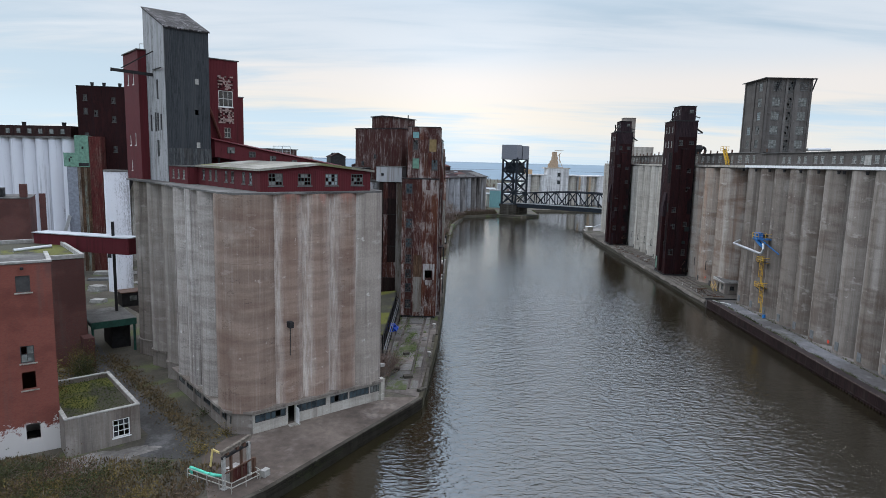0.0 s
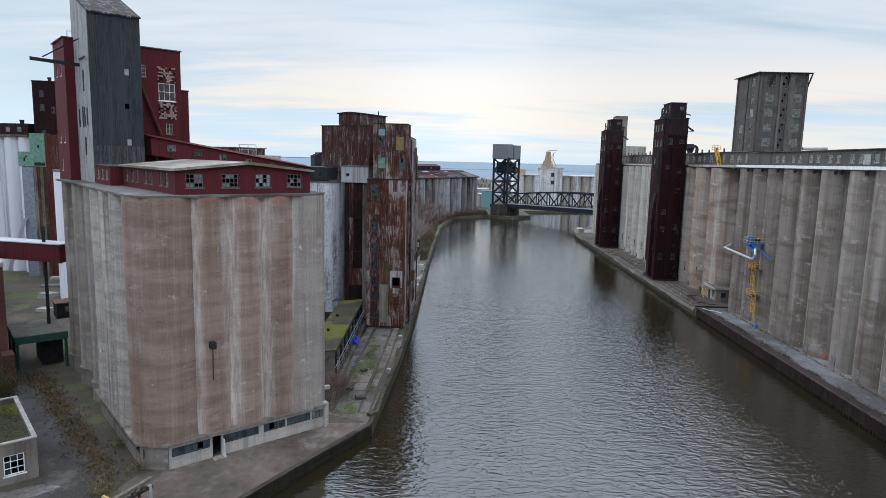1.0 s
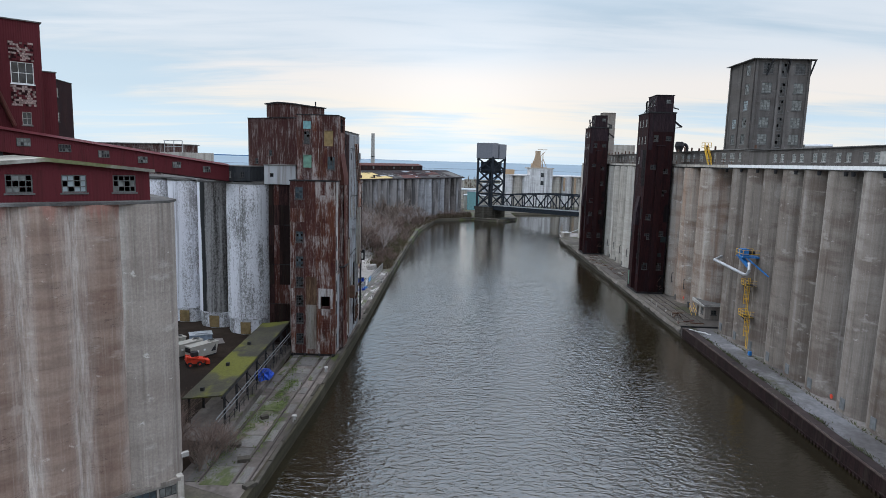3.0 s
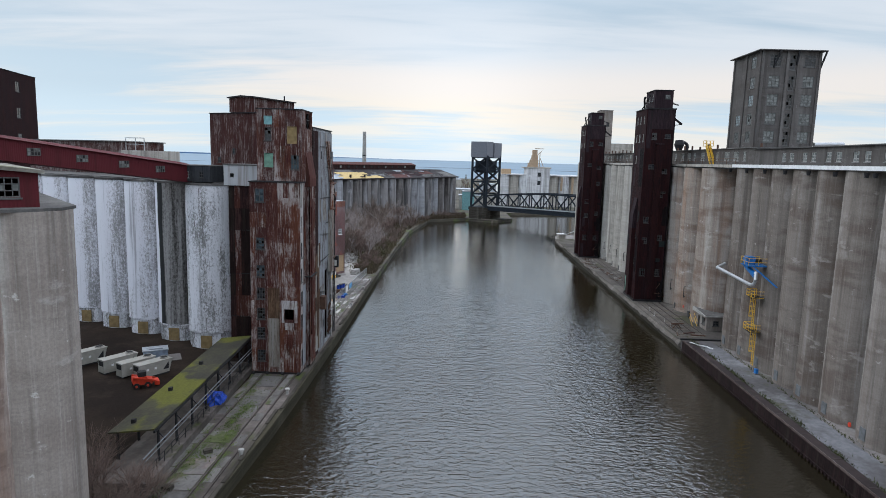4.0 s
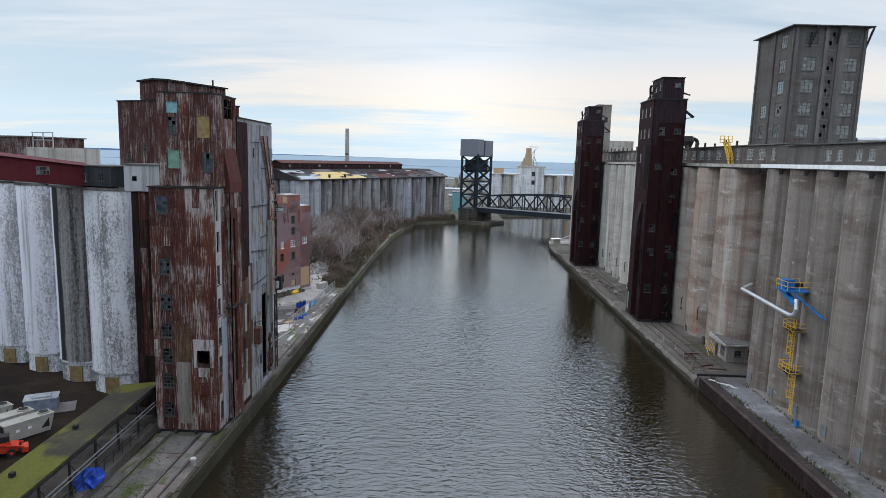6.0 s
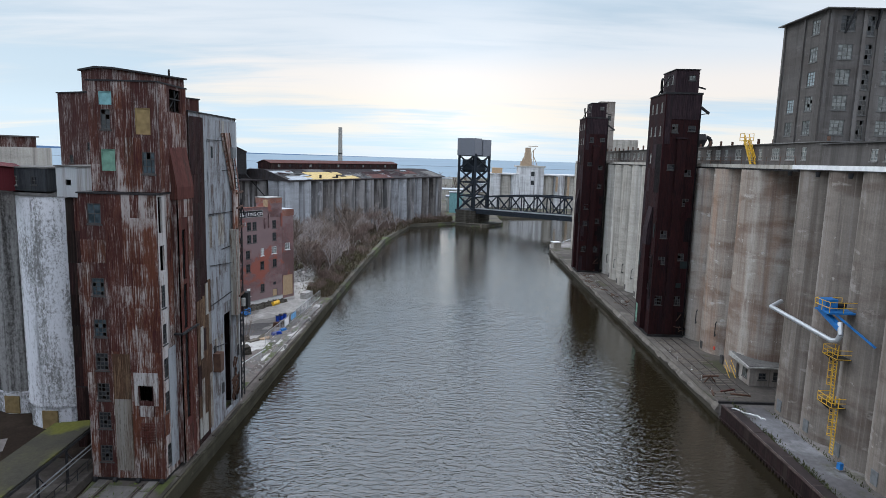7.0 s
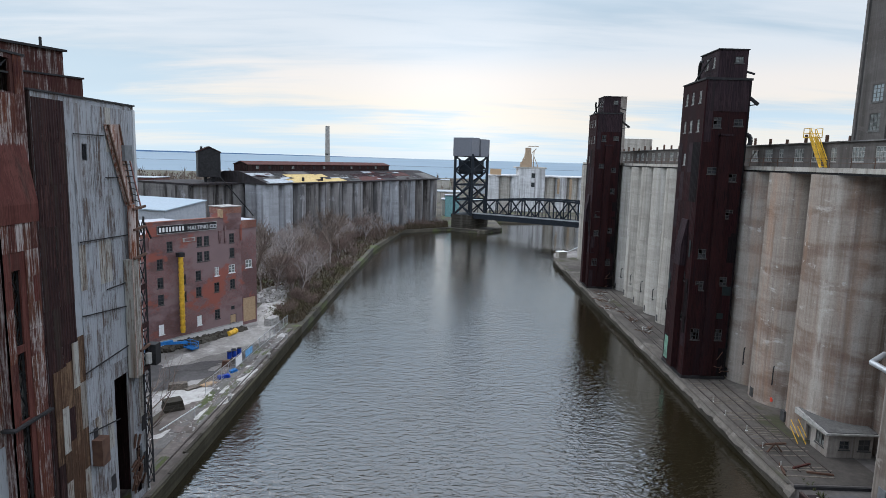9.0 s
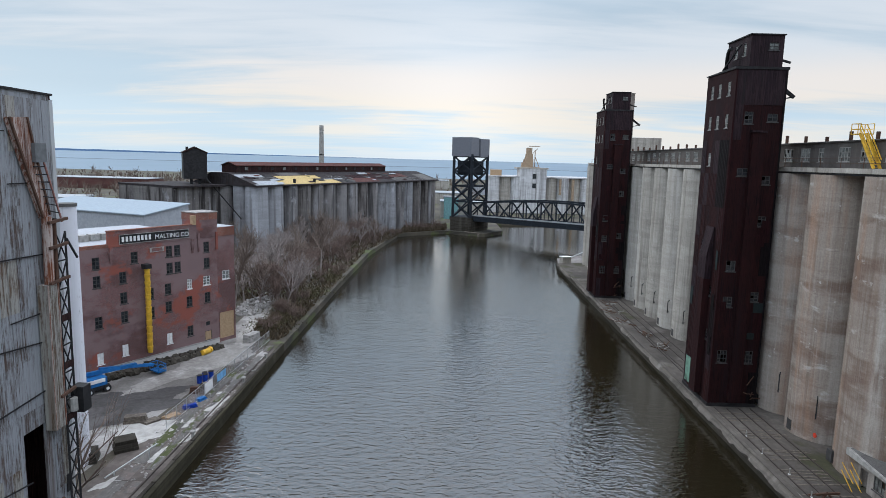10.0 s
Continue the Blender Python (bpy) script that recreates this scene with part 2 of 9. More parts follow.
def flaked(name, under, paint, cover, streak=0.05, rough=0.85, rib=0.0, grime=(0.03, 0.025, 0.02), metal=0.0, tint=0.0, placed=False, drip=0.0, orange=None, crest=0.0):
    """Sheet metal or wall whose paint has come away in runs. cover: how much paint is left."""
    k = Mat(name, rough, metal, 0.1, placed)
    run = k.noise((9.0, 9.0, 0.36), 9.0, 0.74)
    run2 = k.noise((0.9, 0.9, streak), 4.0, 0.6)
    spot = k.noise((0.8, 0.8, 0.42), 6.0, 0.66)
    f = k.math("ADD", k.math("MULTIPLY", run, 0.58), k.math("ADD", k.math("MULTIPLY", run2, 0.20), k.math("MULTIPLY", spot, 0.22)))
    f = k.math("ADD", f, k.math("MULTIPLY_ADD", k.noise((7.0, 7.0, 2.6), 6.0, 0.75, 5.0), 0.16, -0.08))
    if placed:
        f = k.math("ADD", f, k.math("MULTIPLY_ADD", k.noise((0.17, 0.17, 0.10), 3.0, 0.5, 5.0), 0.24, -0.12))
    if tint:
        f = k.math("ADD", f, k.math("MULTIPLY_ADD", k.rand, tint, -tint / 2))
    if crest:
        # more paint is left under the eaves of the lower stage
        n = k.nt.nodes.new("ShaderNodeSeparateXYZ")
        k.put(k.place.outputs["Location"], n.inputs[0])
        z = k.math("ADD", n.outputs[2], k.axis(2))
        f = k.math("ADD", f, k.math("MULTIPLY", k.math("MULTIPLY", k.step(z, 23.5, 30.3), k.step(z, 31.6, 30.6)), crest))
    if drip:
        f = k.math("ADD", f, k.math("MULTIPLY_ADD", k.axis(2), drip / 2.2, -drip / 2))
    lo = 0.72 - 0.44 * cover
    und = k.mix(k.step(spot, 0.35, 0.65), under, tuple(c * 0.5 for c in under))
    if orange:
        und = k.mix(k.math("MULTIPLY", k.step(k.noise((0.55, 0.55, 0.14), 5.0, 0.65, 4.0), 0.48, 0.62), 0.8), und, orange)
    if orange:
        # rust bleeding round the edge of the paint that is left
        bleed = tuple(o * 1.2 for o in orange)
        und = k.mix(k.math("MULTIPLY", k.step(f, lo - 0.12, lo - 0.02), 0.65), und, bleed)
        c = k.mix(k.step(f, lo - 0.02, lo + 0.075), und, paint)
    else:
        c = k.mix(k.step(f, lo - 0.06, lo + 0.06), und, paint)
    c = k.mix(k.math("MULTIPLY", k.step(k.noise((1.0, 1.0, 0.05), 5.0, 0.6, 3.0), 0.50, 0.72), 0.75), c, grime)
    h = k.noise((4, 4, 2), 3.0)
    if rib:
        w = k.math("ADD", k.axis(0), k.axis(1))
        h = k.math("MULTIPLY_ADD", k.math("SINE", k.math("MULTIPLY", w, 6.2832 / rib)), 0.5, h)
    k.bump(h, 0.3, 0.04)
    return k.done(c)


def speckled(name, under, paint, bare, stain=None, lean=0.0):
    """White paint that has flaked in small spots along faint runs. bare: how much of it is gone."""
    k = Mat(name, 0.85)
    spot = k.noise((3.4, 3.4, 2.2), 9.0, 0.82)
    run = k.noise((1.1, 1.1, 0.04), 5.0, 0.65)
    area = k.noise((0.30, 0.30, 0.10), 5.0, 0.6)
    f = k.math("ADD", k.math("MULTIPLY", spot, 0.50), k.math("ADD", k.math("MULTIPLY", run, 0.20), k.math("MULTIPLY", area, 0.30)))
    if lean:
        # the side away from the lake has flaked most
        f = k.math("SUBTRACT", f, k.math("MULTIPLY", k.step(k.math("MULTIPLY_ADD", area, 3.0, k.axis(0)), 1.6, 4.6), lean))
    lo = 0.34 + 0.26 * bare
    c = k.mix(k.step(f, lo - 0.055, lo + 0.05), under, paint)
    c = k.mix(k.math("MULTIPLY", k.step(k.noise((0.9, 0.9, 0.03), 6.0, 0.7, 5.0), 0.56, 0.70), 0.55), c, tuple(v * 0.45 for v in under))
    c = k.mix(k.math("MULTIPLY", k.step(run, 0.6, 0.8), 0.35), c, tuple(v * 0.5 for v in paint))
    if stain is not None:
        # one side worn to grey behind a black run of water
        off = k.math("ADD", k.math("SUBTRACT", k.axis(0), stain), k.math("MULTIPLY_ADD", k.noise((0.8, 0.8, 0.12), 6.0, 0.7), 1.2, -0.6))
        worn = k.mix(k.step(k.math("MULTIPLY_ADD", run, 0.6, k.math("MULTIPLY", spot, 0.5)), 0.44, 0.66), (0.040, 0.036, 0.033), (0.30, 0.29, 0.28))
        c = k.mix(k.step(off, -0.1, 0.15), c, worn)
        c = k.mix(k.step(k.math("ABSOLUTE", off), 0.75, 0.45), c, (0.020, 0.021, 0.021))
    k.bump(spot, 0.3, 0.03)
    return k.done(c)


def brickwork(name, a, b, mortar, wash=None, faded=None, fresh=None):
    k = Mat(name, 0.9)
    comb = k.nt.nodes.new("ShaderNodeCombineXYZ")
    k.put(k.math("ADD", k.axis(0), k.axis(1)), comb.inputs[0]), k.put(k.axis(2), comb.inputs[1])
    t = k.nt.nodes.new("ShaderNodeTexBrick")
    k.put(comb.outputs[0], t.inputs["Vector"])
    t.inputs["Scale"].default_value = 1.0
    t.inputs["Brick Width"].default_value, t.inputs["Row Height"].default_value = 0.23, 0.075
    t.inputs["Mortar Size"].default_value = 0.008
    k.put(a, t.inputs["Color1"]), k.put(b, t.inputs["Color2"]), k.put(mortar, t.inputs["Mortar"])
    c = k.mix(k.math("MULTIPLY", k.step(k.noise((0.16, 0.16, 0.2), 5.0), 0.45, 0.62), 0.55), t.outputs[0], tuple(v * 0.55 for v in b))
    c = k.mix(k.math("MULTIPLY", k.step(k.noise((0.8, 0.8, 0.06), 4.0), 0.55, 0.75), 0.4), c, (0.09, 0.07, 0.065))
    if faded:
        c = k.mix(k.math("MULTIPLY", k.step(k.noise((0.11, 0.11, 0.16), 4.0, 0.6, 2.0), 0.46, 0.58), 0.75), c, faded)
        c = k.mix(k.math("MULTIPLY", k.step(k.noise((0.14, 0.14, 0.18), 4.0, 0.6, 5.0), 0.55, 0.62), 0.8), c, fresh)
    if wash:
        tone, top = wash
        edge = k.math("SUBTRACT", top, k.axis(2))
        edge = k.math("ADD", edge, k.math("MULTIPLY_ADD", k.noise((0.9, 0.9, 1.1), 8.0, 0.78), 7.0, -3.5))
        c = k.mix(k.step(edge, -0.15, 0.25), c, tone)
    k.bump(t.outputs["Fac"], 0.3, -0.02)
    return k.done(c)


def ground_mat(name, base, dark, light, moss=None, moss_amt=0.0, grain=3.0):
    k = Mat(name, 0.95)
    c = k.mix(k.step(k.noise((0.05, 0.05, 0.05), 5.0, 0.6, 0.0), 0.4, 0.6), base, dark)
    c = k.mix(k.math("MULTIPLY", k.step(k.noise((0.16, 0.16, 0.2), 6.0, 0.65, 0.0), 0.50, 0.66), 0.55), c, light)
    c = k.mix(k.math("MULTIPLY", k.step(k.noise((0.6, 0.25, 0.6), 5.0, 0.6, 0.0), 0.5, 0.7), 0.5), c, dark)
    if moss:
        c = k.mix(k.math("MULTIPLY", k.step(k.noise((0.14, 0.10, 0.2), 5.0, 0.6, 0.0), 0.60 - moss_amt * 0.3, 0.70 - moss_amt * 0.3), 0.85), c, moss)
    g = k.noise((grain,) * 3, 5.0, 0.7, 0.0)
    c = k.mix(0.28, c, k.mix(k.step(g, 0.3, 0.7), (0.2, 0.2, 0.2), (0.8, 0.8, 0.8)), "OVERLAY")
    k.bump(g, 0.4, 0.05)
    return k.done(c)


def water_mat():
    k = Mat("river_water", 0.05, 0.0, 0.5)
    k.b.inputs["IOR"].default_value = 2.0
    swell = k.noise((0.08, 0.22, 1), 3.0, 0.5, 0.0, 0.4)
    wave = k.noise((0.78, 1.6, 1), 2.0, 0.5, 0.0, 0.5)
    fine = k.noise((2.6, 5.0, 1), 2.0, 0.5, 0.0, 0.5)
    calm = k.step(k.noise((0.030, 0.012, 1), 3.0, 0.5, 0.0), 0.35, 0.65)
    h = k.math("MULTIPLY_ADD", wave, 1.3, k.math("MULTIPLY", swell, 0.8))
    h = k.math("MULTIPLY_ADD", fine, 0.36, h)
    h = k.math("MULTIPLY", h, k.math("MULTIPLY_ADD", calm, 0.5, 0.7))
    # towards the bridge the ripples are finer than can be told apart
    reach = k.step(k.axis(1), 120.0, 260.0)
    h = k.math("MULTIPLY", h, k.math("MULTIPLY_ADD", reach, -0.72, 1.0))
    k.put(k.math("MULTIPLY_ADD", reach, 0.05, 0.04), k.b.inputs["Roughness"])
    # and smoother in the lee of both quays
    lee = k.math("MULTIPLY", k.step(k.axis(0), -4.0, 11.0), k.step(k.axis(0), 60.0, 40.0))
    h = k.math("MULTIPLY", h, k.math("MULTIPLY_ADD", lee, 0.78, 0.22))
    k.bump(h, 0.95, 0.18)
    silt = k.step(k.noise((0.03, 0.02, 1), 4.0, 0.5, 0.0), 0.3, 0.7)
    return k.done(k.mix(silt, (0.011, 0.0088, 0.0042), (0.016, 0.0128, 0.0062)))


def glass_mat(name, col, rough=0.12):
    k = Mat(name, rough, 0.0, 0.5)
    return k.done(k.mix(k.step(k.noise((0.9, 0.9, 0.9), 3.0), 0.35, 0.65), col, tuple(c * 0.4 for c in col)))


M_FRONT = concrete("tan_concrete", (0.300, 0.222, 0.180), (0.140, 0.096, 0.078), (0.52, 0.455, 0.405), 0.45, 0.6, (5.5, 3.8, (0.80, 0.765, 0.72), 1.35), 0.5, 1.25, 0.9, (27.7, (0.33, 0.13, 0.105)), smear=0.45)
M_CORNER = concrete("brown_grey_concrete", (0.300, 0.228, 0.187), (0.140, 0.100, 0.082), (0.50, 0.44, 0.39), 0.45, 0.6, None, 0.5, smear=0.45)
M_ENDBIN = concrete("bleached_tan_concrete", (0.27, 0.228, 0.198), (0.095, 0.074, 0.062), (0.60, 0.57, 0.53), 0.2, 1.7, None, 0.5, smear=0.35)
M_SIDE = concrete("streaked_concrete", (0.42, 0.385, 0.355), (0.13, 0.11, 0.10), (0.74, 0.715, 0.69), 0.35, 1.3)
M_DARKBIN = concrete("dark_grey_concrete", (0.25, 0.222, 0.195), (0.095, 0.082, 0.070), (0.46, 0.43, 0.395), 0.3, 1.2, None, 0.6, smear=0.4)
# pale seam tone, 0.8 m off the joints, paints each bin's lit far edge
M_GREY = concrete("grey_concrete", (0.222, 0.193, 0.170), (0.085, 0.071, 0.060), (0.43, 0.40, 0.372), 0.12, 1.0, (5.5, 6.2, (0.44, 0.41, 0.375), 1.2, 1), 0.8, 1.1, 0.7, smear=0.6)
M_GREY_NEAR = concrete("mottled_grey_concrete", (0.222, 0.193, 0.170), (0.085, 0.071, 0.060), (0.43, 0.40, 0.372), 0.12, 1.0, (3.9, 6.2, (0.44, 0.41, 0.375), 1.2, 1), 0.8, 1.1, 0.7, smear=0.6)
# near-black base colour that holds the shade of the deep joint
M_JOINT_SHADE = plain("joint_shade_concrete", (0.03, 0.028, 0.026), 0.95, 0.0, 0.4)
# here too the pale seam tone is a lit bin edge put into the colour
M_TAN = concrete("buff_concrete", (0.33, 0.285, 0.245), (0.14, 0.105, 0.085), (0.56, 0.53, 0.49), 0.18, 1.1, (2.4, 8.25, (0.58, 0.55, 0.50), 1.3, 1), 0.8, 0.8, 1.2, stain=(0.38, 0.225, 0.145), smear=0.75)
M_PALE = concrete("pale_concrete", (0.41, 0.385, 0.345), (0.17, 0.15, 0.13), (0.60, 0.575, 0.535), 0.3, 1.1)
# besides soot, its seam tone paints crease shade between the bins
M_FAR = concrete("sooty_crease_shaded_concrete", (0.205, 0.188, 0.178), (0.034, 0.029, 0.027), (0.50, 0.50, 0.52), 0.15, 1.8, (0.03, 7.35, (0.030, 0.025, 0.022), 2.1), 1.0, 1.25, 0.4)
M_CHALKSOOT = concrete("chalky_sooty_concrete", (0.31, 0.312, 0.325), (0.07, 0.063, 0.062), (0.54, 0.55, 0.58), 0.2, 1.5, None, 1.0, 1.25, 0.4)
M_CHALK = concrete("chalky_concrete", (0.60, 0.595, 0.60), (0.24, 0.23, 0.225), (0.72, 0.715, 0.72), 0.3, 1.3, None, 0.9)
M_TOWER = concrete("tower_concrete", (0.128, 0.117, 0.110), (0.058, 0.052, 0.048), (0.235, 0.22, 0.208), 0.25, 0.9, smear=0.3)
M_WHITE = speckled("flaking_white_paint", (0.28, 0.275, 0.275), (0.70, 0.70, 0.74), 0.30, None, 0.085)
M_CHALKPAINT = speckled("chalky_white_paint", (0.26, 0.26, 0.27), (0.58, 0.585, 0.63), 0.22)
M_WORN = speckled("worn_white_paint", (0.19, 0.185, 0.18), (0.70, 0.70, 0.73), 0.56)
M_STAIN = speckled("black_stained_paint", (0.30, 0.295, 0.30), (0.70, 0.70, 0.745), 0.28, -0.35)
M_RUST = flaked("rusted_sheet", (0.042, 0.015, 0.015), (0.25, 0.22, 0.21), 0.44, 0.06, 0.85, 0.14, (0.04, 0.018, 0.014), 0.0, 0.08, orange=(0.055, 0.024, 0.019))
M_RUSTRED = flaked("red_brown_sheet", (0.070, 0.022, 0.018), (0.095, 0.034, 0.027), 0.5, 0.06, 0.7, 0.0)
M_RUSTDARK = flaked("dark_rusted_sheet", (0.028, 0.015, 0.015), (0.055, 0.028, 0.025), 0.42, 0.06, 0.8, 0.2)
M_GALV = flaked("galvanised_sheet", (0.16, 0.13, 0.11), (0.40, 0.41, 0.42), 0.78, 0.05, 0.6, 0.2, (0.16, 0.12, 0.09))
M_REDWALL = flaked("red_painted_sheet", (0.058, 0.014, 0.016), (0.088, 0.018, 0.022), 0.7, 0.05, 0.75, 0.25, (0.05, 0.015, 0.015))
M_BLACK = flaked("black_sheet", (0.034, 0.037, 0.041), (0.046, 0.049, 0.054), 0.5, 0.05, 0.75, 0.25, (0.055, 0.057, 0.06))
M_SILVER = flaked("weathered_silver_boards", (0.10, 0.098, 0.096), (0.32, 0.32, 0.325), 0.6, 0.04, 0.8, 0.35, (0.10, 0.09, 0.085))
M_MAROON = flaked("maroon_sheet", (0.0066, 0.0046, 0.0055), (0.0112, 0.0060, 0.0070), 0.48, 0.05, 0.8, 0.25, (0.016, 0.010, 0.012), orange=(0.026, 0.0085, 0.0085))
M_MAROON_TOP = flaked("dark_plum_sheet", (0.020, 0.013, 0.016), (0.034, 0.021, 0.024), 0.5, 0.05, 0.75, 0.25, (0.018, 0.015, 0.016))
M_MAROON_BLACK = flaked("black_maroon_sheet", (0.0055, 0.0045, 0.0050), (0.012, 0.008, 0.009), 0.5, 0.05, 0.8, 0.25, (0.008, 0.008, 0.008))
M_OXBLOOD = flaked("oxblood_sheet", (0.015, 0.0055, 0.0065), (0.028, 0.0085, 0.0098), 0.5, 0.05, 0.75, 0.25, (0.016, 0.006, 0.006))
M_GREENBLACK = plain("green_black_sheet", (0.010, 0.017, 0.017), 0.8)
M_BRICK = brickwork("purple_red_brick", (0.185, 0.082, 0.075), (0.125, 0.066, 0.064), (0.20, 0.155, 0.15), None, (0.215, 0.15, 0.15), (0.26, 0.075, 0.05))
M_BRICK_RED = brickwork("red_painted_brick", (0.20, 0.062, 0.045), (0.165, 0.050, 0.038), (0.17, 0.07, 0.055), ((0.50, 0.47, 0.45), 3.1))
M_BRICK_DARK = brickwork("dark_brick", (0.12, 0.046, 0.038), (0.092, 0.038, 0.033), (0.10, 0.062, 0.055))
M_BRICK_NEW = brickwork("orange_brick", (0.24, 0.085, 0.055), (0.19, 0.07, 0.05), (0.25, 0.19, 0.16))
M_ROOF = ground_mat("tar_roof", (0.12, 0.115, 0.11), (0.065, 0.062, 0.06), (0.24, 0.235, 0.225))
M_ROOF_PALE = ground_mat("bleached_roof", (0.25, 0.235, 0.20), (0.13, 0.12, 0.10), (0.42, 0.40, 0.36), (0.10, 0.105, 0.03), 0.2)
M_ROOF_MOSS = ground_mat("mossy_roof", (0.045, 0.042, 0.026), (0.026, 0.024, 0.018), (0.060, 0.056, 0.026), (0.092, 0.094, 0.009), 0.38)
M_QUAY = ground_mat("quay_concrete", (0.125, 0.108, 0.097), (0.06, 0.052, 0.046), (0.21, 0.185, 0.17), (0.048, 0.06, 0.016), 0.15, 1.2)
M_QUAY_R = ground_mat("grey_quay_concrete", (0.185, 0.168, 0.158), (0.085, 0.077, 0.072), (0.28, 0.26, 0.245), (0.07, 0.07, 0.04), 0.1, 1.5)
M_APRON = ground_mat("pink_grey_apron", (0.15, 0.12, 0.10), (0.068, 0.053, 0.044), (0.25, 0.21, 0.185), None, 0.0, 1.2)
M_EARTH = ground_mat("dark_soil", (0.027, 0.019, 0.014), (0.014, 0.010, 0.008), (0.042, 0.031, 0.023))
M_LAND = ground_mat("winter_scrub", (0.080, 0.069, 0.052), (0.048, 0.043, 0.034), (0.12, 0.105, 0.082), (0.08, 0.095, 0.035), 0.2)
M_GRAVEL = ground_mat("pale_gravel", (0.28, 0.265, 0.25), (0.12, 0.11, 0.10), (0.48, 0.46, 0.435))
M_ASPHALT = ground_mat("old_asphalt", (0.16, 0.147, 0.135), (0.085, 0.077, 0.07), (0.31, 0.29, 0.27), (0.05, 0.055, 0.022), 0.06)
M_TORN = flaked("torn_pale_roofing", (0.04, 0.037, 0.037), (0.36, 0.34, 0.34), 0.36, 0.3, 0.8)
M_HATCH = plain("dull_grey_hatch", (0.13, 0.135, 0.14), 0.7)
M_LANE = ground_mat("worn_lane_asphalt", (0.092, 0.091, 0.092), (0.052, 0.050, 0.048), (0.145, 0.142, 0.142), (0.034, 0.034, 0.016), 0.05)
M_STEEL = plain("dark_steel", (0.028, 0.027, 0.028), 0.6, 0.0)
M_RAIL = plain("dull_rail_steel", (0.055, 0.043, 0.038), 0.7)
M_RUSTSTEEL = plain("rusty_steel", (0.085, 0.045, 0.03), 0.8)
M_BRIDGE = plain("bridge_steel", (0.022, 0.026, 0.032), 0.6)
M_BRIDGEBOX = plain("grey_bridge_cladding", (0.15, 0.155, 0.175), 0.6, 0.0, 0.15)
M_WHITEPAINT = plain("white_paint", (0.70, 0.70, 0.69), 0.6, 0.0, 0.12)
M_CREAM = plain("cream_units", (0.31, 0.295, 0.26), 0.5, 0.0, 0.1)
M_YELLOW = plain("yellow_paint", (0.60, 0.36, 0.035), 0.5)
M_BLUE = plain("blue_paint", (0.018, 0.13, 0.36), 0.45)
M_TARP = plain("blue_tarpaulin", (0.010, 0.045, 0.30), 0.5, 0.0, 0.4)
M_RED = plain("red_paint", (0.50, 0.045, 0.02), 0.45)
M_GREEN = plain("faded_green_panel", (0.135, 0.245, 0.185), 0.8, 0.0, 0.25)
M_TEAL = plain("pale_teal_panel", (0.17, 0.33, 0.34), 0.7)
M_DGREEN = plain("dark_green_paint", (0.020, 0.070, 0.052), 0.6)
M_MINT = plain("mint_green_pipe", (0.10, 0.50, 0.36), 0.5)
M_PLY = plain("plywood", (0.36, 0.25, 0.15), 0.8, 0.0, 0.15, 3.0)
M_OCHRE = plain("ochre_boarding", (0.22, 0.155, 0.07), 0.85)
M_WOOD = plain("grey_timber", (0.13, 0.11, 0.09), 0.9, 0.0, 0.4, 3.0)
M_BARK = plain("grey_bark", (0.26, 0.222, 0.205), 0.9)
M_TWIG = plain("brown_twigs", (0.16, 0.122, 0.10), 0.9)
M_TWIG_RED = plain("reddish_twigs", (0.165, 0.118, 0.098), 0.9)
M_LEAF = plain("ochre_leaves", (0.125, 0.092, 0.026), 0.8, 0.0, 0.5)
M_LEAF_G = plain("olive_leaves", (0.052, 0.058, 0.020), 0.8, 0.0, 0.5)
M_RUSTLEAF = plain("withered_brown_leaves", (0.100, 0.066, 0.042), 0.9, 0.0, 0.5)
M_MOSS = plain("bright_moss", (0.056, 0.078, 0.014), 0.95, 0.0, 0.5)
M_STRAW = plain("dry_grass", (0.105, 0.076, 0.036), 0.9, 0.0, 0.4)
M_RUBBLE = plain("broken_concrete", (0.30, 0.285, 0.27), 0.95, 0.0, 0.3)
M_PIPE = plain("galvanised_pipe", (0.45, 0.46, 0.47), 0.4, 0.6, 0.1)
M_GLASS = glass_mat("dark_glazing", (0.035, 0.038, 0.042))
# pale pane colour stands in for the sky reflected in the glass
M_GLASS_PALE = glass_mat("sky_sheen_glazing", (0.20, 0.21, 0.20), 0.2)
M_GLASS_BLUE = glass_mat("blue_grey_glazing", (0.06, 0.085, 0.10))
M_FRAME = plain("stone_grey_frame", (0.30, 0.29, 0.27), 0.8)
M_PANEL_BLUE = plain("blue_grey_board", (0.25, 0.29, 0.30), 0.8, 0.0, 0.1)
M_SILL = plain("grey_stone_sill", (0.17, 0.165, 0.158), 0.9)
M_MUNTIN = plain("grey_steel_sash", (0.10, 0.098, 0.094), 0.7)
M_FRAME_DARK = plain("dark_frame", (0.05, 0.048, 0.047), 0.7)
M_SHINGLE = plain("bleached_shingle_patch", (0.30, 0.22, 0.20), 0.9, 0.0, 0.6, 3.0)
M_METALROOF = plain("pale_blue_metal_roof", (0.27, 0.32, 0.36), 0.85, 0.0, 0.08)
M_CANVAS = plain("white_membrane_roof", (0.34, 0.355, 0.38), 0.7, 0.0, 0.1)
M_ROOFRUST = flaked("torn_roofing", (0.045, 0.04, 0.042), (0.12, 0.08, 0.07), 0.3, 0.2, 0.8)
M_ROOFYEL = plain("yellow_roofing", (0.46, 0.34, 0.14), 0.85)
M_ROOFGREY = plain("grey_roofing_sheet", (0.30, 0.32, 0.34), 0.7)
M_WATER = water_mat()
